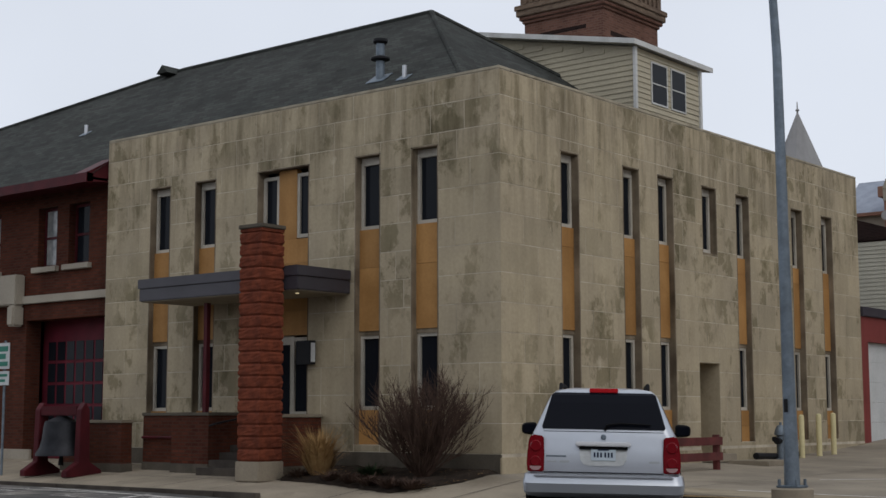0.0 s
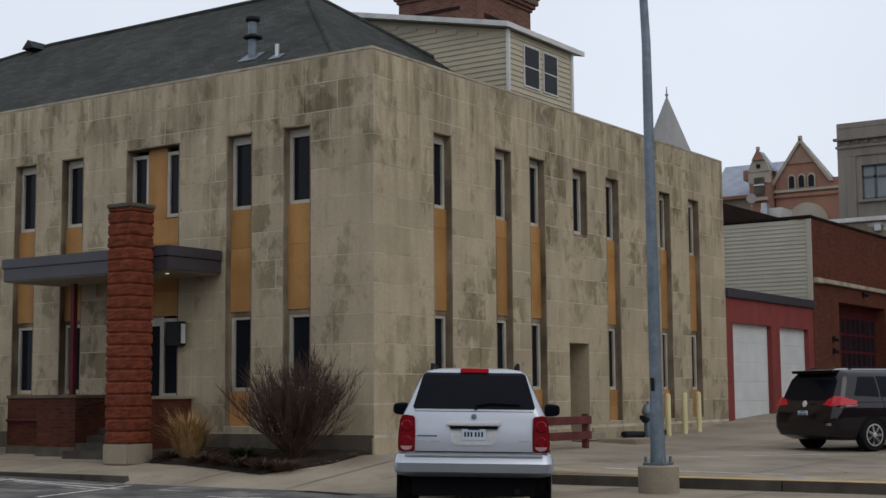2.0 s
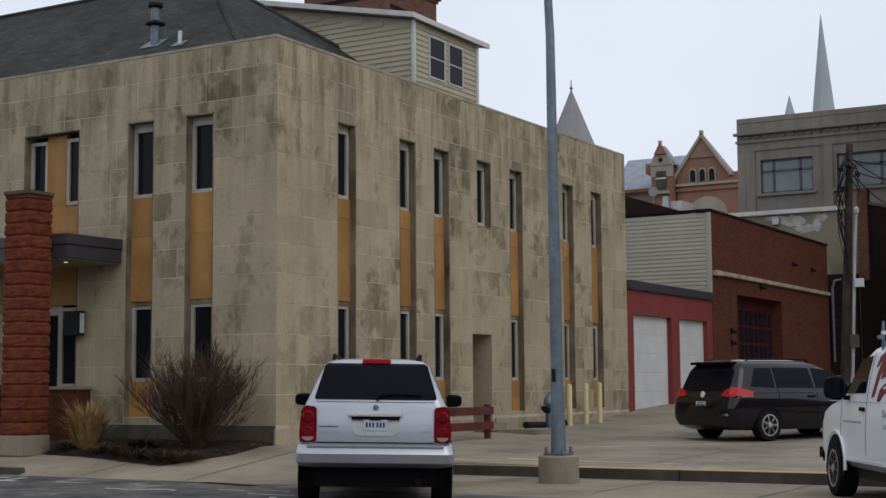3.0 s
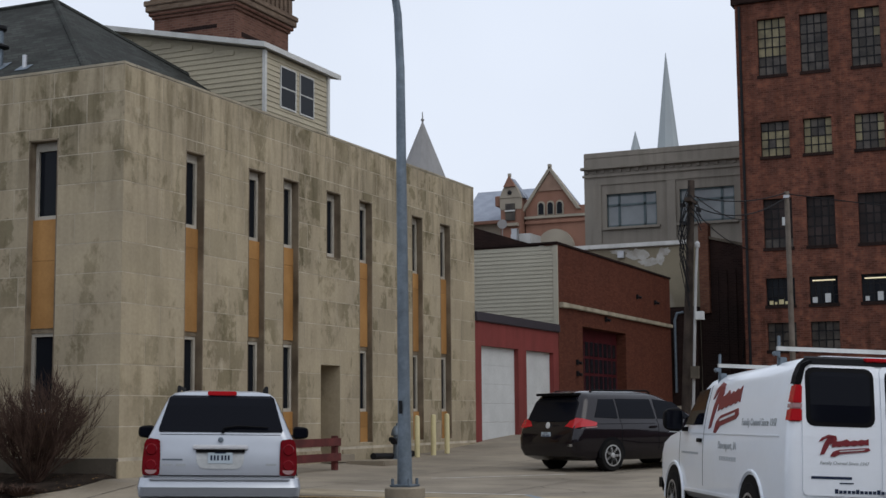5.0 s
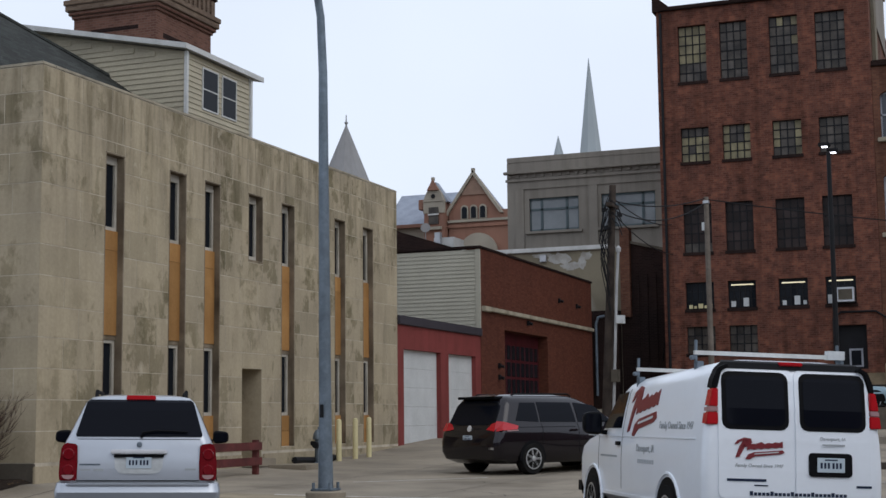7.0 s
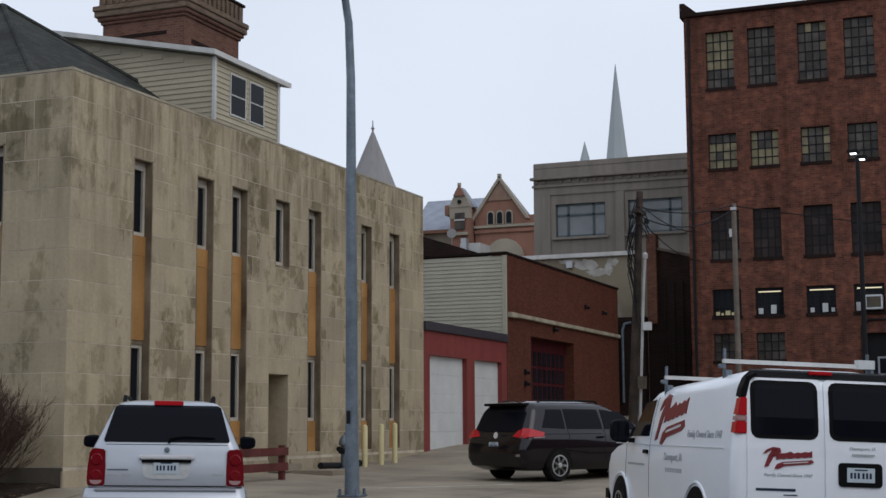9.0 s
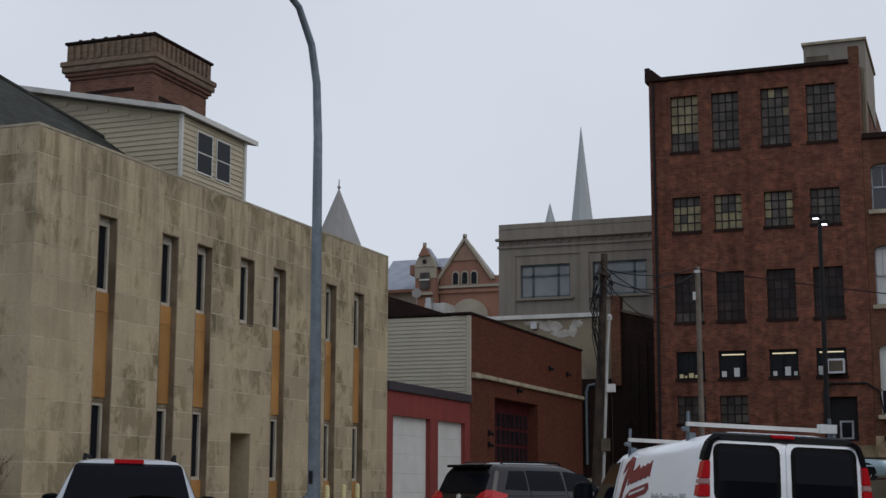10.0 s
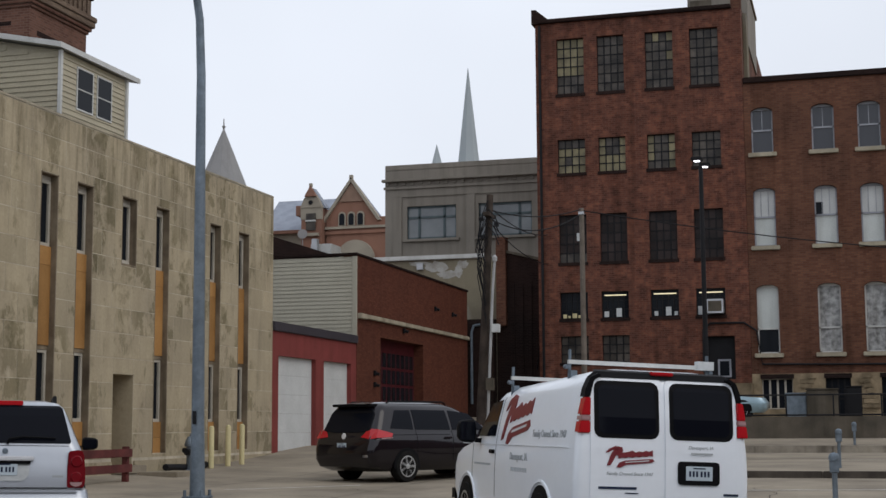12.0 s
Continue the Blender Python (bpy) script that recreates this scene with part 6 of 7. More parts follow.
        bar = [(0.22, -0.16), (0.28, -0.02), (0.4, 0.045), (0.98, 0.12), (1.02, 0.05), (0.94, 0.0), (0.42, -0.08), (0.3, -0.17)]
        quads = [stem, bow, lower + upper]
        for shape in quads + [bar]:
            pts = [(u + p * w * (-1), z + q * w * tall) for p, q in shape]
            s.patch("painted_mark", pts, LOGO_R, face, 0.026 if face == "rear" else 0.01, 0.01, parent=parent)
        s.patch("mark_letters", [(u - 0.4 * w, z - 0.025 * w * tall), (u - 0.4 * w, z + 0.005 * w * tall), (u - 0.9 * w, z + 0.075 * w * tall), (u - 0.9 * w, z + 0.045 * w * tall)], SIGN_W, face, 0.029 if face == "rear" else 0.014, 0.01, parent=parent)
    mark(0.67, 1.125, 0.54, "rear", van, 0.66)
    mark(3.08, 1.45, 1.2, "left", van, 0.92)
    RY = Matrix(((0, 0, -1, 0), (-1, 0, 0, 0), (0, 1, 0, 0), (0, 0, 0, 1)))
    def rear_text(words, size, y, z, mat, sh=0.2):
        write_text(words, size, mat, van, Matrix.Translation((s.val(z, 1) - 0.018, y, z)) @ RY, sh)
    LY = Matrix(((-1, 0, 0, 0), (0, 0, 1, 0), (0, 1, 0, 0), (0, 0, 0, 1)))
    def side_text(words, size, x, z, mat, sh=0.2):
        write_text(words, size, mat, van, Matrix.Translation((x, s.val(z, 3) + 0.008, z)) @ LY, sh)
    rear_text("Family Owned Since 1947", 0.05, 0.4, 1.0, LETTER)
    rear_text("Davenport, IA", 0.05, -0.42, 1.3, LETTER)
    bars("lettering_bar", LETTER, van, [(-0.55, -0.3, 1.228, 1.245)], "x", -0.016)
    for q in ((0.32, 0.75, 0.835, 0.862), (0.3, 0.45, 0.79, 0.802), (-0.85, -0.68, 0.79, 0.815)):
        bars("lettering_bar", NAVY, van, [q], "x", -0.016)
    bm = bmesh.new()
    for k in range(24):
        u = 0.5 - k * 0.045
        box(bm, -0.02, -0.014, u - 0.034, u, 0.69, 0.722 if k % 5 else 0.735)
    tagged(part("lettering_bar", bm, NAVY, van), kind="stuff")
    side_text("Family Owned Since 1947", 0.12, 1.05, 1.4, LETTER)
    side_text("Davenport, IA", 0.13, 2.2, 1.12, LETTER)
    bm = bmesh.new()
    for k in range(10):
        u = 2.5 - k * 0.07
        box(bm, u - 0.036, u, 1.004, 1.009, 0.94, 0.99)
    for k in range(14):
        u = 4.3 - k * 0.06
        box(bm, u - 0.036, u, 1.004, 1.009, 0.985, 1.012)
    tagged(part("lettering_bar", bm, LETTER, van), kind="stuff")


def build_minivan():
    x, y = 5.41, 7.92
    mv = thing("dark_minivan", heading(x, y, ground_z(6.1, 8.5) - 0.005, -29), "dark grey minivan with tinted windows parked in the yard", "car")
    s = Shell(mv, [(0.24, 0.35, 4.8, 0.85), (0.34, 0.08, 5.0, 0.95), (0.5, 0.0, 5.06, 0.985), (0.72, 0.0, 5.08, 0.992), (0.9, 0.05, 5.02, 0.99), (0.99, 0.1, 4.7, 0.982), (1.04, 0.13, 4.3, 0.955), (1.1, 0.15, 4.05, 0.925),
                   (1.3, 0.25, 3.65, 0.87), (1.5, 0.35, 3.25, 0.8), (1.62, 0.4, 2.95, 0.745), (1.7, 0.46, 2.7, 0.655), (1.75, 0.75, 2.3, 0.42)], GREYCAR, 0.22, 0.4)
    s.patch("rear_glass", [(0.76, 1.12), (0.7, 1.5), (0.6, 1.6), (-0.6, 1.6), (-0.7, 1.5), (-0.76, 1.12), (-0.4, 1.08), (0.4, 1.08)], TINT, "rear", 0.01)
    boxpart("spoiler", (0.26, 0.62, -0.62, 0.62, 1.64, 1.7), PLASTIC, mv, bevel=0.02)
    for k in (-1, 1):
        face = "left" if k > 0 else "right"
        s.patch("tail_light", [(k * 0.55, 0.98), (k * 0.8, 0.95), (k * 0.8, 1.14), (k * 0.66, 1.1)], REDLENS, "rear", 0.014)
        bm = bmesh.new()
        a = [(0.07, 0.78, 0.93), (0.16, 0.78, 1.16), (0.24, 0.935, 1.15), (0.14, 0.985, 0.965), (0.66, 0.945, 1.06), (0.6, 0.98, 0.985)]
        v = [bm.verts.new((p[0], k * (p[1] + 0.012), p[2])) for p in a]
        bm.faces.new((v[0], v[1], v[2], v[3]))
        bm.faces.new((v[3], v[2], v[4], v[5]))
        part("tail_light_corner", bm, REDLENS, mv, "red wrap-round tail light")
        s.patch("light_strip", [(0.3, 0.94), (0.62, 0.955), (0.62, 0.975), (0.3, 0.965)], CLEARLENS, face, 0.014)
        for p in ([(0.62, 1.17), (1.3, 1.14), (1.3, 1.56), (0.85, 1.56)], [(1.36, 1.14), (2.45, 1.13), (2.4, 1.56), (1.36, 1.57)], [(2.52, 1.13), (3.62, 1.12), (3.1, 1.5), (2.5, 1.56)]):
            s.patch("side_glass", p, TINT, face, 0.008)
        for x2 in (1.05, 4.08):
            wheel(mv, x2, k * 1.006, 0.345, 0.24, ALLOY, 7)
            arch(mv, k, x2, 0.385, 0.986)
        mirror(mv, 3.45, k * 1.02, 1.16, GREYCAR, 0.2, 0.15)
        s.patch("door_track", [(0.62, 1.02), (2.4, 1.02), (2.4, 1.032), (0.62, 1.032)], PLASTIC, face, 0.003)
        for dx in (1.36, 2.48, 3.55):
            s.patch("door_seam", [(dx, 0.45), (dx + 0.012, 0.45), (dx + 0.012, 1.12), (dx, 1.12)], PLASTIC, face, 0.003)
        s.patch("door_handle", rounded(2.2, 2.42, 0.93, 0.97, 0.018), GREYCAR, face, 0.03, 0.03)
        bm = bmesh.new()
        pipe(bm, [(0.75, k * 0.6, 1.7), (0.85, k * 0.6, 1.75), (2.5, k * 0.6, 1.75), (2.6, k * 0.6, 1.7)], 0.02)
        part("roof_rail", bm, PLASTIC, mv)
    boxpart("bumper_reflector", (0.0, 0.08, -0.85, -0.7, 0.55, 0.6), STEEL, mv)
    plate(mv, 0.02, 0.0, 0.78)
    bm = bmesh.new()
    lathe(bm, [(0.07, 0), (0.07, 0.01), (0.05, 0.014)], 14)
    ob = part("emblem", bm, CHROME, mv)
    ob.matrix_local = pose(0.085, 0, 1.0, 0, -80, 0)


def build_blue_car():
    car = thing("blue_car", heading(8.6, 33.8, 1.22, -90), "pale blue sedan parked behind the railing", "car")
    s = Shell(car, [(0.25, 0.2, 4.3, 0.75), (0.4, 0.0, 4.45, 0.85), (0.6, 0.0, 4.5, 0.87), (0.8, 0.1, 4.35, 0.86), (0.9, 0.3, 3.3, 0.83), (1.0, 0.7, 2.95, 0.8), (1.35, 1.3, 2.4, 0.65), (1.43, 1.6, 2.1, 0.45)], BLUECAR, 0.2, 0.35)
    for k in (-1, 1):
        face = "left" if k > 0 else "right"
        s.patch("side_glass", [(0.9, 0.96), (2.95, 0.96), (2.35, 1.32), (1.35, 1.32)], TINT, face)
        for x in (0.85, 3.55):
            wheel(car, x, k * 0.86, 0.31, 0.2, STEEL)
            arch(car, k, x, 0.37, 0.862)


build_suv()
build_van()
build_minivan()
build_blue_car()

# ---- street furniture ----
pole = thing("street_lamp", pose(6.565, -1.53, STREET, 0, -0.35, 0), "tall grey steel street lamp on a concrete footing", "street lamp")
bm = bmesh.new()
lathe(bm, [(0.31, -0.05), (0.31, 0.41), (0.29, 0.43), (0.05, 0.435)], 24)
part("footing", bm, CONCRETE, pole, "round pale concrete footing", smooth=True)
bm = bmesh.new()
box(bm, -0.18, 0.18, -0.18, 0.18, 0.435, 0.47)
part("base_plate", bm, GALV, pole, bevel=0.01)
for a, b in ((-1, -1), (-1, 1), (1, -1), (1, 1)):
    bm = bmesh.new()
    tube(bm, (a * 0.14, b * 0.14, 0.47), (a * 0.14, b * 0.14, 0.56), 0.025, n=6)
    part("bolt", bm, GALV, pole)
bm = bmesh.new()
pipe(bm, [(0, 0, 0.46), (0, 0, 1.6), (0, 0, 5.0), (0, 0, 7.0), (-0.015, -0.04, 7.9), (-0.05, -0.17, 8.5), (-0.14, -0.46, 9.05), (-0.32, -1.08, 9.45), (-0.55, -1.9, 9.7)], [0.118, 0.098, 0.082, 0.07, 0.064, 0.06, 0.056, 0.052, 0.048], n=16)
part("shaft", bm, GALV, pole, smooth=True)
bm = bmesh.new()
box(bm, -0.72, -0.42, -2.5, -1.8, 9.62, 9.78)
part("lamp_head", bm, GALV, pole, bevel=0.05)
boxpart("access_cover", (-0.03, 0.03, -0.128, -0.118, 1.55, 1.75), BLACK, pole)

for x, y in ((0.6, 11.57), (0.6, 12.57), (0.6, 13.44)):
    b = thing("bollard", Matrix.Translation((x, y, ground_z(x, y))), "pale yellow steel bollard beside the wall", "bollard", "bollards along the wall")
    bm = bmesh.new()
    lathe(bm, [(0.068, -0.05), (0.068, 1.0), (0.055, 1.04), (0.02, 1.06)], 14)
    part("post", bm, POST_Y, b, smooth=True)

hyd = thing("fire_hydrant", Matrix.Translation((0.75, 10.1, ground_z(0.75, 10.1))), "grey and black fire hydrant by the wall", "hydrant")
bm = bmesh.new()
lathe(bm, [(0.16, 0), (0.16, 0.05), (0.1, 0.07), (0.1, 0.6), (0.15, 0.62), (0.15, 0.66), (0.13, 0.75), (0.08, 0.84), (0.03, 0.86), (0.03, 0.92)], 16)
part("barrel", bm, GALV, hyd, smooth=True)
bm = bmesh.new()
tube(bm, (-0.2, 0, 0.52), (0.2, 0, 0.52), 0.06)
tube(bm, (0, -0.22, 0.48), (0, 0, 0.48), 0.08)
part("nozzle", bm, BLACK, hyd)
pad = boxpart("utility_pad", (0.5, 1.5, 7.9, 9.3, -0.15, 0.06), CONCRETE, None, bevel=0.02)
tagged(pad, "low concrete pad by the wall", "pad")
bm = bmesh.new()
pipe(bm, [(0.7, 8.9, 0.14), (0.6, 10.6, 0.09), (0.45, 11.6, 0.13)], 0.08)
tagged(part("drain_pipe", bm, BLACK), "black pipe lying by the wall", "pipe")

BARRIER_RED = material("weathered_red_planks", (0.15, 0.045, 0.042), (0.1, 0.036, 0.034), scale=3.0, rough=0.85, streak=0.4)
barrier = thing("red_barrier", Matrix.Translation((1.35, 5.2, ground_z(1.35, 5.2))), "weathered red timber barrier with two planks", "barrier")
for y in (-1.6, 0.6):
    boxpart("post", (-0.06, 0.06, y - 0.06, y + 0.06, -0.05, 0.74), BARRIER_RED, barrier, bevel=0.008)
for z in (0.52, 0.2):
    boxpart("plank", (0.06, 0.11, -1.75, 0.7, z, z + 0.17), BARRIER_RED, barrier, bevel=0.008)


def meter(x, y, z, h, label):
    m = thing("parking_meter", Matrix.Translation((x, y, z)), label, "parking meter", "parking meters")
    bm = bmesh.new()
    tube(bm, (0, 0, -0.05), (0, 0, h - 0.28), 0.04)
    part("post", bm, GALV, m)
    bm = bmesh.new()
    box(bm, -0.07, 0.07, -0.05, 0.05, h - 0.3, h - 0.1)
    lathe(bm, [(0.085, h - 0.12), (0.08, h - 0.04), (0.03, h)], 12)
    part("head", bm, GALV, m, bevel=0.012)


meter(15.88, 0.55, ground_z(15.88, 0.55), 0.92, "grey parking meter on a steel post by the kerb")
meter(15.83, 12.0, ground_z(15.83, 12.0), 0.88, "pale parking meter in the raised yard")
meter(16.16, 25.6, ground_z(16.16, 25.6), 0.72, "pale parking meter before the retaining wall")

SOFFIT_G = material("pale_conduit", (0.42, 0.42, 0.42), rough=0.6, streak=0.3)
up = thing("utility_pole", Matrix.Translation((4.35, 24.0, 0.6)), "leaning weathered wooden utility pole with cables and conduit", "pole")
bm = bmesh.new()
pipe(bm, [(0, 0, -0.1), (0.25, 0, 4.6), (0.42, 0, 8.1)], 0.16, 0.11, 12)
part("shaft", bm, WOODPOLE, up, smooth=True)
bm = bmesh.new()
pipe(bm, [(0.28, -0.17, 0), (0.52, -0.17, 4.9), (0.6, -0.17, 5.9)], 0.05, 0.045)
lathe(bm, [(0.08, 5.85), (0.09, 5.98), (0.03, 6.06)], 10, (0.6, -0.17, 0))
part("conduit", bm, SOFFIT_G, up, "pale grey steel conduit")
boxpart("junction_box", (0.5, 0.74, -0.3, -0.05, 3.5, 3.76), SIGN_W, up, "white junction box")
boxpart("meter_box", (0.3, 0.55, -0.35, -0.15, 1.6, 2.0), FOUND, up)
bm = bmesh.new()
box(bm, 0.3, 0.5, -0.5, 0.5, 7.35, 7.47)
part("crossarm", bm, WOODPOLE, up)
rng = random.Random(3)
for k in range(10):
    bm = bmesh.new()
    z0 = 7.9 - 0.15 * k
    pipe(bm, [(0.38, -0.15, z0), (0.22 - 0.06 * rng.random(), -0.25, z0 - 0.5), (0.14 - 0.16 * rng.random(), -0.25, z0 - 1.2), (0.3, -0.2, z0 - 1.9 - rng.random())], 0.015, n=5)
    part("cable_loop", bm, BLACK, up)
for k in range(4):
    bm = bmesh.new()
    pipe(bm, [(0.4, -0.1, 7.6 - 0.2 * k), (0.62, -0.2, 7.35 - 0.2 * k), (0.75, -0.2, 7.05 - 0.22 * k)], 0.02, n=5)
    part("cable_loop", bm, BLACK, up)
for x, z in ((0.15, 6.6), (0.62, 7.0), (0.1, 7.2)):
    boxpart("insulator", (x, x + 0.14, -0.3, -0.16, z, z + 0.12), BLACK, up)


def cable(name, a, b, sag, r, label):
    bm = bmesh.new()
    a, b = Vector(a), Vector(b)
    pts = [a.lerp(b, k / 14) - Vector((0, 0, sag * 4 * (k / 14) * (1 - k / 14))) for k in range(15)]
    pipe(bm, pts, r, n=5)
    tagged(part(name, bm, BLACK), label, "cable")


WP = (7.17, 27.74)
TOP = (4.75, 24.0, 8.2)
cable("overhead_cable", (TOP[0], TOP[1], 8.2), (WP[0], WP[1], 8.65), 0.25, 0.02, "black overhead cable between poles")
cable("overhead_cable", (TOP[0], TOP[1], 7.9), (WP[0], WP[1], 8.5), 0.5, 0.02, "black overhead cable between poles")
cable("overhead_cable", (WP[0], WP[1], 8.6), (30, 29.0, 6.0), 0.5, 0.02, "long black overhead cable")
cable("overhead_cable", (TOP[0], TOP[1], 8.3), (3.6, 38.9, 9.3), 0.3, 0.018, "black service cable to the factory")
cable("overhead_cable", (TOP[0], TOP[1], 7.8), (3.6, 38.9, 8.0), 0.3, 0.018, "black service cable to the factory")
cable("overhead_cable", (3.4, 38.9, 6.2), (2.6, 40.9, 3.5), 0.0, 0.03, "pale hanging cable on the brick corner")
wp = thing("wooden_pole", Matrix.Translation((WP[0], WP[1], 0.9)), "plain pale weathered wooden pole", "pole")
bm = bmesh.new()
pipe(bm, [(0, 0, -0.2), (0, 0, 7.78)], 0.105, 0.085, 12)
part("shaft", bm, material("pale_pole_wood", (0.2, 0.17, 0.145), (0.14, 0.12, 0.1), scale=3, rough=0.95, streak=0.4), wp, smooth=True)
boxpart("clamp", (-0.1, 0.1, -0.1, 0.1, 7.55, 7.65), STEEL, wp)

yl = thing("yard_lamp", Matrix.Translation((11.95, 22.0, 0.3)), "black yard lamp with two lit square heads", "street lamp")
bm = bmesh.new()
tube(bm, (0, 0, -0.1), (0, 0, 8.6), 0.085, 0.065, 12)
part("shaft", bm, BLACK, yl, smooth=True)
for dx, dy, dz in ((-0.08, -0.3, 8.74), (0.12, 0.12, 8.62)):
    head = thing("lamp_head")
    head.parent = yl
    boxpart("case", (dx - 0.17, dx + 0.17, dy - 0.2, dy + 0.2, dz, dz + 0.1), BLACK, head, bevel=0.02)
    boxpart("lens", (dx - 0.085, dx + 0.085, dy - 0.09, dy + 0.09, dz - 0.018, dz - 0.003), LAMP_ON, head, "lit lens")

# bell in its red stand, street sign
bell = thing("bell_stand", Matrix.Translation((-10.36, -2.3, -0.2)) @ pose(0, 0, 0, 0, 0, 6) @ Matrix.Diagonal((1.24, 1.2, 1.06, 1)), "old bronze fire bell hung in a dark red stand", "bell")
for s in (-1, 1):
    bm = bmesh.new()
    prism(bm, [(-0.42, -0.02), (-0.42, 0.1), (-0.13, 0.28), (-0.1, 1.35), (0.0, 1.5), (0.1, 1.35), (0.13, 0.28), (0.42, 0.1), (0.42, -0.02)], "x", s * 0.53 - 0.07, s * 0.53 + 0.07)
    part("side_frame", bm, RED_DARK, bell, bevel=0.012)
boxpart("yoke", (-0.47, 0.47, -0.09, 0.09, 1.22, 1.42), RED_DARK, bell, bevel=0.02)
bm = bmesh.new()
lathe(bm, [(0.455, 0.4), (0.45, 0.46), (0.39, 0.56), (0.345, 0.75), (0.325, 0.98), (0.3, 1.1), (0.14, 1.18), (0.06, 1.23)], 32)
part("bell_cup", bm, BRONZE, bell, smooth=True)
bm = bmesh.new()
tube(bm, (0, 0, 0.2), (0, 0, 0.45), 0.05, 0.03)
part("clapper", bm, BLACK, bell)
sg = thing("street_sign", Matrix.Translation((-12.15, -2.6, -0.2)), "white and green parking sign on a grey post", "sign")
bm = bmesh.new()
tube(bm, (0, 0, -0.05), (0, 0, 3.0), 0.03)
part("post", bm, GALV, sg)
for z0, z1 in ((2.35, 2.95), (1.98, 2.31)):
    boxpart("plate", (-0.24, 0.24, -0.05, -0.035, z0, z1), SIGN_W, sg, bevel=0.008)
bars("sign_lettering", SIGN_G, sg, [(-0.2, 0.18, 2.75, 2.87), (-0.2, 0.1, 2.58, 2.7), (-0.2, 0.18, 2.42, 2.52), (-0.2, 0.18, 2.18, 2.24), (-0.2, 0.1, 2.06, 2.12)], "y", -0.052)

# ---- planting ----
bm = bmesh.new()
rng = random.Random(8)
n = 26
grid = {}
for i in range(n + 1):
    for j in range(9):
        u = i / n
        x = -4.2 + 4.2 * u
        front = -1.8 - 0.6 * min(1, u / 0.86) if u < 0.86 else -2.4 + (u - 0.86) / 0.14 * 1.2
        y = -0.06 + (front + 0.06) * j / 8
        rim = 0.0 if j == 8 or i in (0, n) else 0.05
        grid[i, j] = bm.verts.new((x + rng.uniform(-0.03, 0.03), y + rng.uniform(-0.04, 0.04), ground_z(x, y) + 0.012 + rim + rng.uniform(0, 0.04) * (rim > 0)))
for i in range(n):
    for j in range(8):
        bm.faces.new((grid[i, j], grid[i + 1, j], grid[i + 1, j + 1], grid[i, j + 1]))
tagged(part("planting_bed", bm, SOIL), "dark mulch planting bed before the wall", "bed", kind="structure")


def twig(bm, p, d, length, r, depth, rng):
    """A bent shoot that forks into thinner ones."""
    segs = 3
    pts = [p]
    q = p
    for k in range(segs):
        d = (d + Vector((rng.uniform(-1, 1), rng.uniform(-1, 1), rng.uniform(-0.25, 0.6))) * 0.16).normalized()
        q = q + d * length / segs
        pts.append(q)
    for k in range(segs):
        tube(bm, pts[k], pts[k + 1], r * (1 - 0.22 * k), r * (1 - 0.22 * (k + 1)), 4, False)
    if depth:
        for k in range(rng.choice((3, 4, 5))):
            base = pts[rng.choice((1, 2, 3, 3))]
            nd = (d + Vector((rng.uniform(-1, 1), rng.uniform(-1, 1), rng.uniform(-0.1, 0.8))) * 0.6).normalized()
            twig(bm, base, nd, length * rng.uniform(0.5, 0.78), max(0.0042, r * 0.6), depth - 1, rng)


shrub = thing("bare_shrub", Matrix.Translation((-0.95, -1.15, -0.06)), "leafless reddish-brown shrub of many fine twigs", "shrub")
for k in range(68):
    bm = bmesh.new()
    a = k * 2.4
    t = 0.1 + 1.15 * rng.random()
    d = Vector((math.cos(a) * t, math.sin(a) * t * 0.8, 0.95)).normalized()
    twig(bm, Vector((math.cos(a) * 0.08, math.sin(a) * 0.08, 0)), d, rng.uniform(0.6, 0.92), 0.015, 3, rng)
    part("branch", bm, TWIG, shrub)


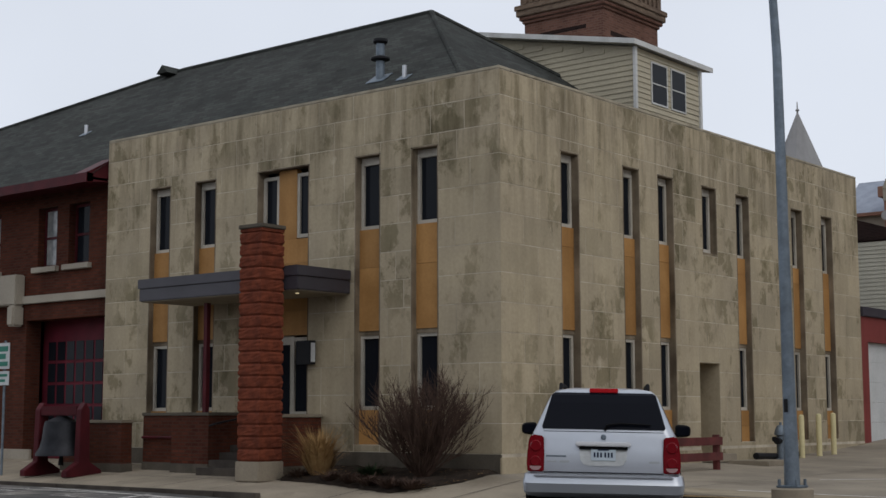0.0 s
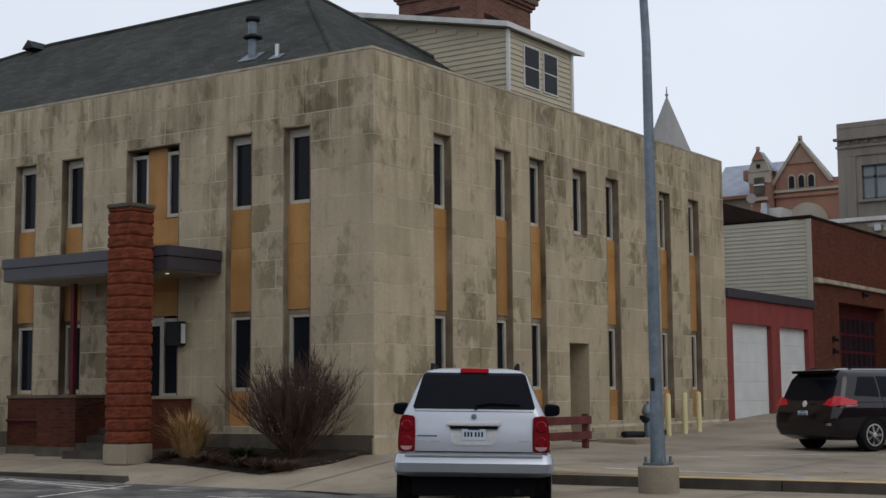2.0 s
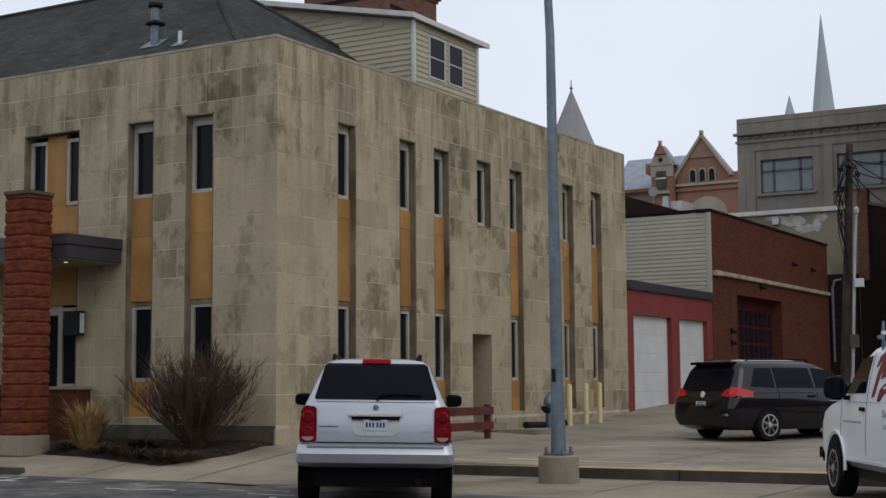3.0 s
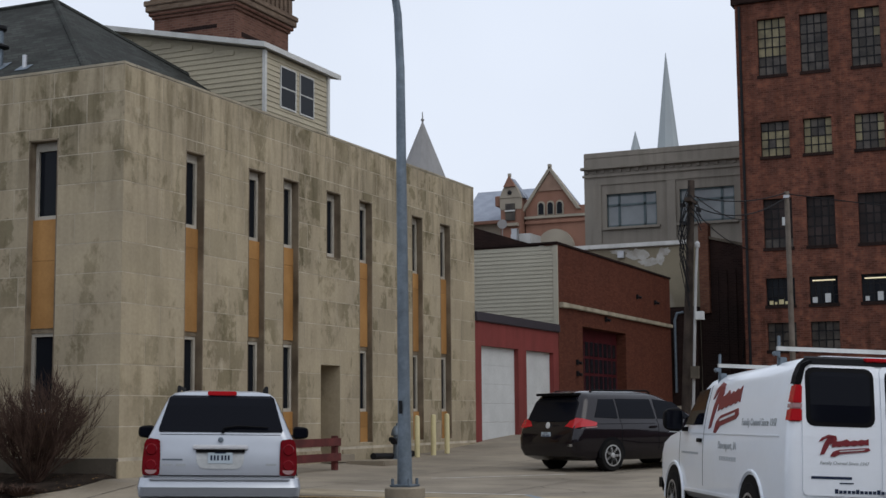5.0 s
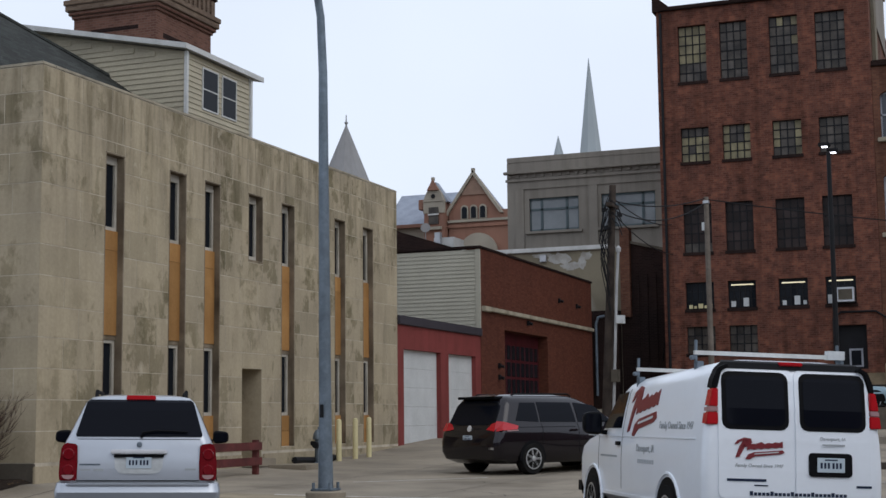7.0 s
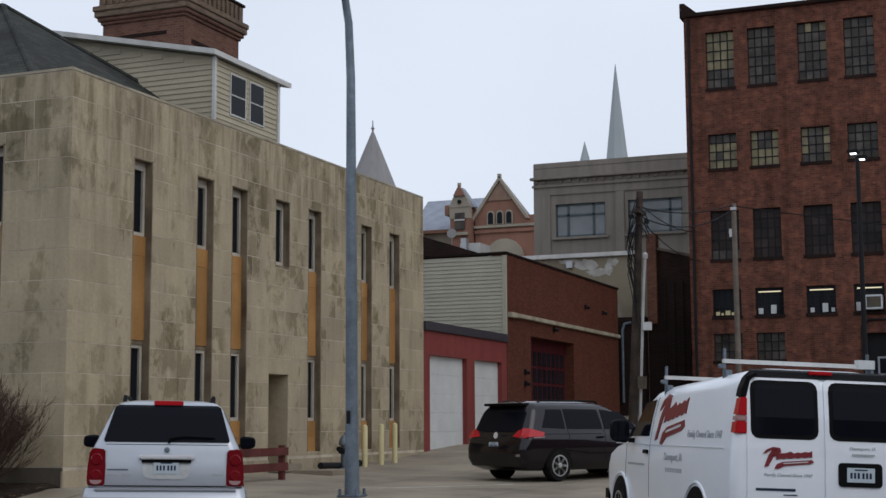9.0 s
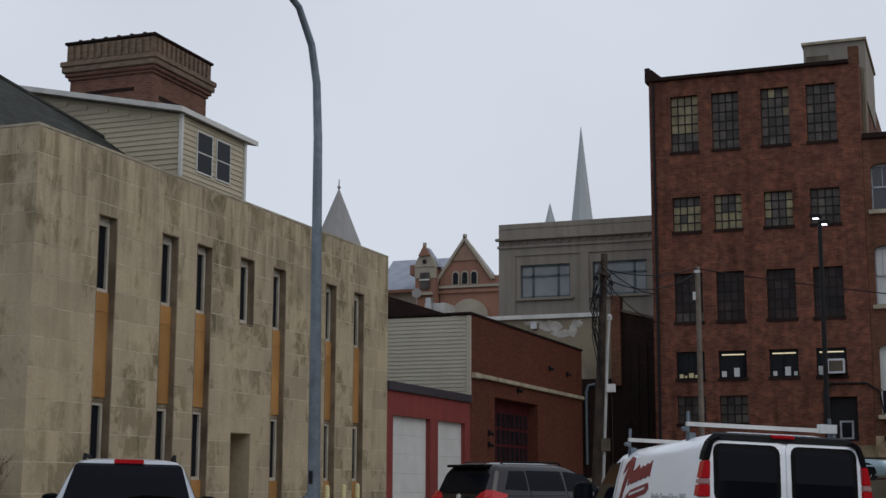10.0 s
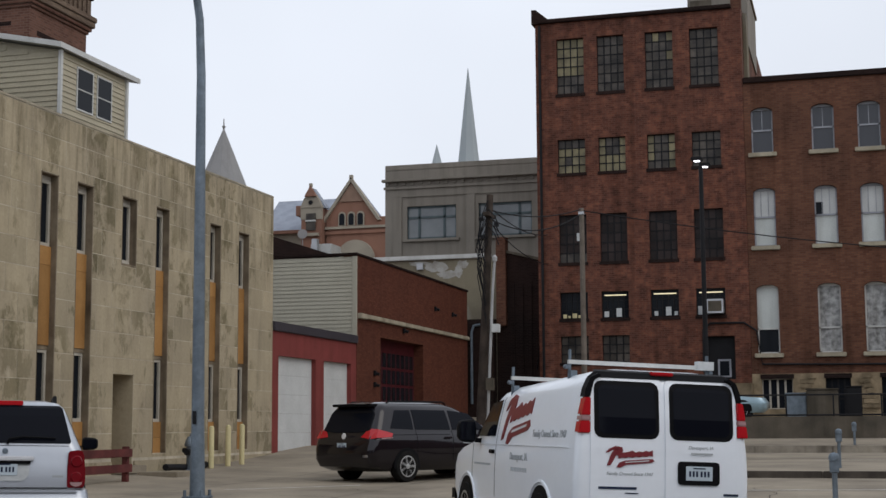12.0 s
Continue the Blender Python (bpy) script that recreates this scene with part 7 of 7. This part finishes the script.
def tuft(name, x, y, n, h, spread, mat, label, seed):
    rng = random.Random(seed)
    root = thing(name, Matrix.Translation((x, y, ground_z(x, y) + 0.03)), label, "grass")
    bm = bmesh.new()
    for k in range(n):
        a, t = rng.uniform(0, math.tau), rng.random() ** 0.6
        bx, by = 0.16 * t * math.cos(a), 0.16 * t * math.sin(a)
        hh = h * rng.uniform(0.45, 1.0)
        lean = spread * t * rng.uniform(0.5, 1.2)
        bend = Vector((math.cos(a) * lean, math.sin(a) * lean, hh))
        droop = Vector((math.cos(a) * lean * 1.5, math.sin(a) * lean * 1.5, hh * rng.uniform(0.6, 1.05)))
        w = Vector((-math.sin(a), math.cos(a), 0)) * rng.uniform(0.006, 0.013)
        p0, p1, p2 = Vector((bx, by, 0)), Vector((bx, by, 0)) + bend * 0.6, Vector((bx, by, 0)) + droop
        v = [bm.verts.new(q) for q in (p0 - w, p0 + w, p1 + w, p1 - w, p2)]
        bm.faces.new(v[:4])
        bm.faces.new((v[3], v[2], v[4]))
    tagged(part("foliage", bm, mat, root), kind="stuff")


tuft("ornamental_grass", -3.3, -1.45, 560, 1.15, 0.42, STRAW, "clump of dry straw-coloured ornamental grass", 1)
for k, (x, y) in enumerate(((-2.6, -1.8), (-2.0, -1.9), (-1.5, -2.0), (-0.9, -2.1), (-0.4, -2.1), (-3.7, -1.6))):
    tuft("dead_perennial", x, y, 160, 0.26, 0.3, TWIG, "low dead brown perennial stems in the bed", 20 + k)
tuft("green_clump", -2.2, -1.2, 220, 0.3, 0.3, GREEN, "small dark green leafy clump in the bed", 40)
bm = bmesh.new()
rng = random.Random(77)
for k in range(420):
    u = rng.random()
    x = -4.1 + 4.3 * u
    y = rng.uniform(-1.7 - 0.5 * u, -0.2)
    z = ground_z(x, y) + 0.075
    a, s = rng.uniform(0, 3.1), rng.uniform(0.02, 0.05)
    d, e = Vector((math.cos(a), math.sin(a), 0)) * s, Vector((-math.sin(a), math.cos(a), rng.uniform(-0.3, 0.3))) * s * 0.5
    c = Vector((x, y, z))
    bm.faces.new([bm.verts.new(c + q) for q in (d, e, -d, -e)])
tagged(part("leaf_litter", bm, STRAW), "scattered dead leaves on the mulch", "leaves", kind="stuff")

# ---- plain unseen blocks added across the street and to the east, behind the camera ----
# They cover low sky to dim the walls and the glass reflections.
for k, (x0, x1, y0, y1, h) in enumerate(((-60, -22, -62, -42, 6.5), (-21.5, 14, -62, -42, 7), (14.5, 46, -62, -42, 5.5), (46.5, 80, -62, -42, 6.5), (48, 60, -36, -6, 8.5), (50, 62, -5, 30, 10))):
    blk = thing("unseen_shade_block", None, "plain unseen brick block added to dim light and reflections", "building")
    boxpart("wall", (x0, x1, y0, y1, STREET - 0.2, h), BRICK_A if k % 2 else BRICK_G, blk)
    boxpart("coping", (x0 - 0.1, x1 + 0.1, y0 - 0.1, y1 + 0.1, h, h + 0.25), FOUND, blk)

# ---- stone facing, last ----
ashlar(wall_s, "y", -11.95, 0.03, holes_s, 2)
ashlar(wall_e, "x", 0.0, 16.85, holes_e, 3)
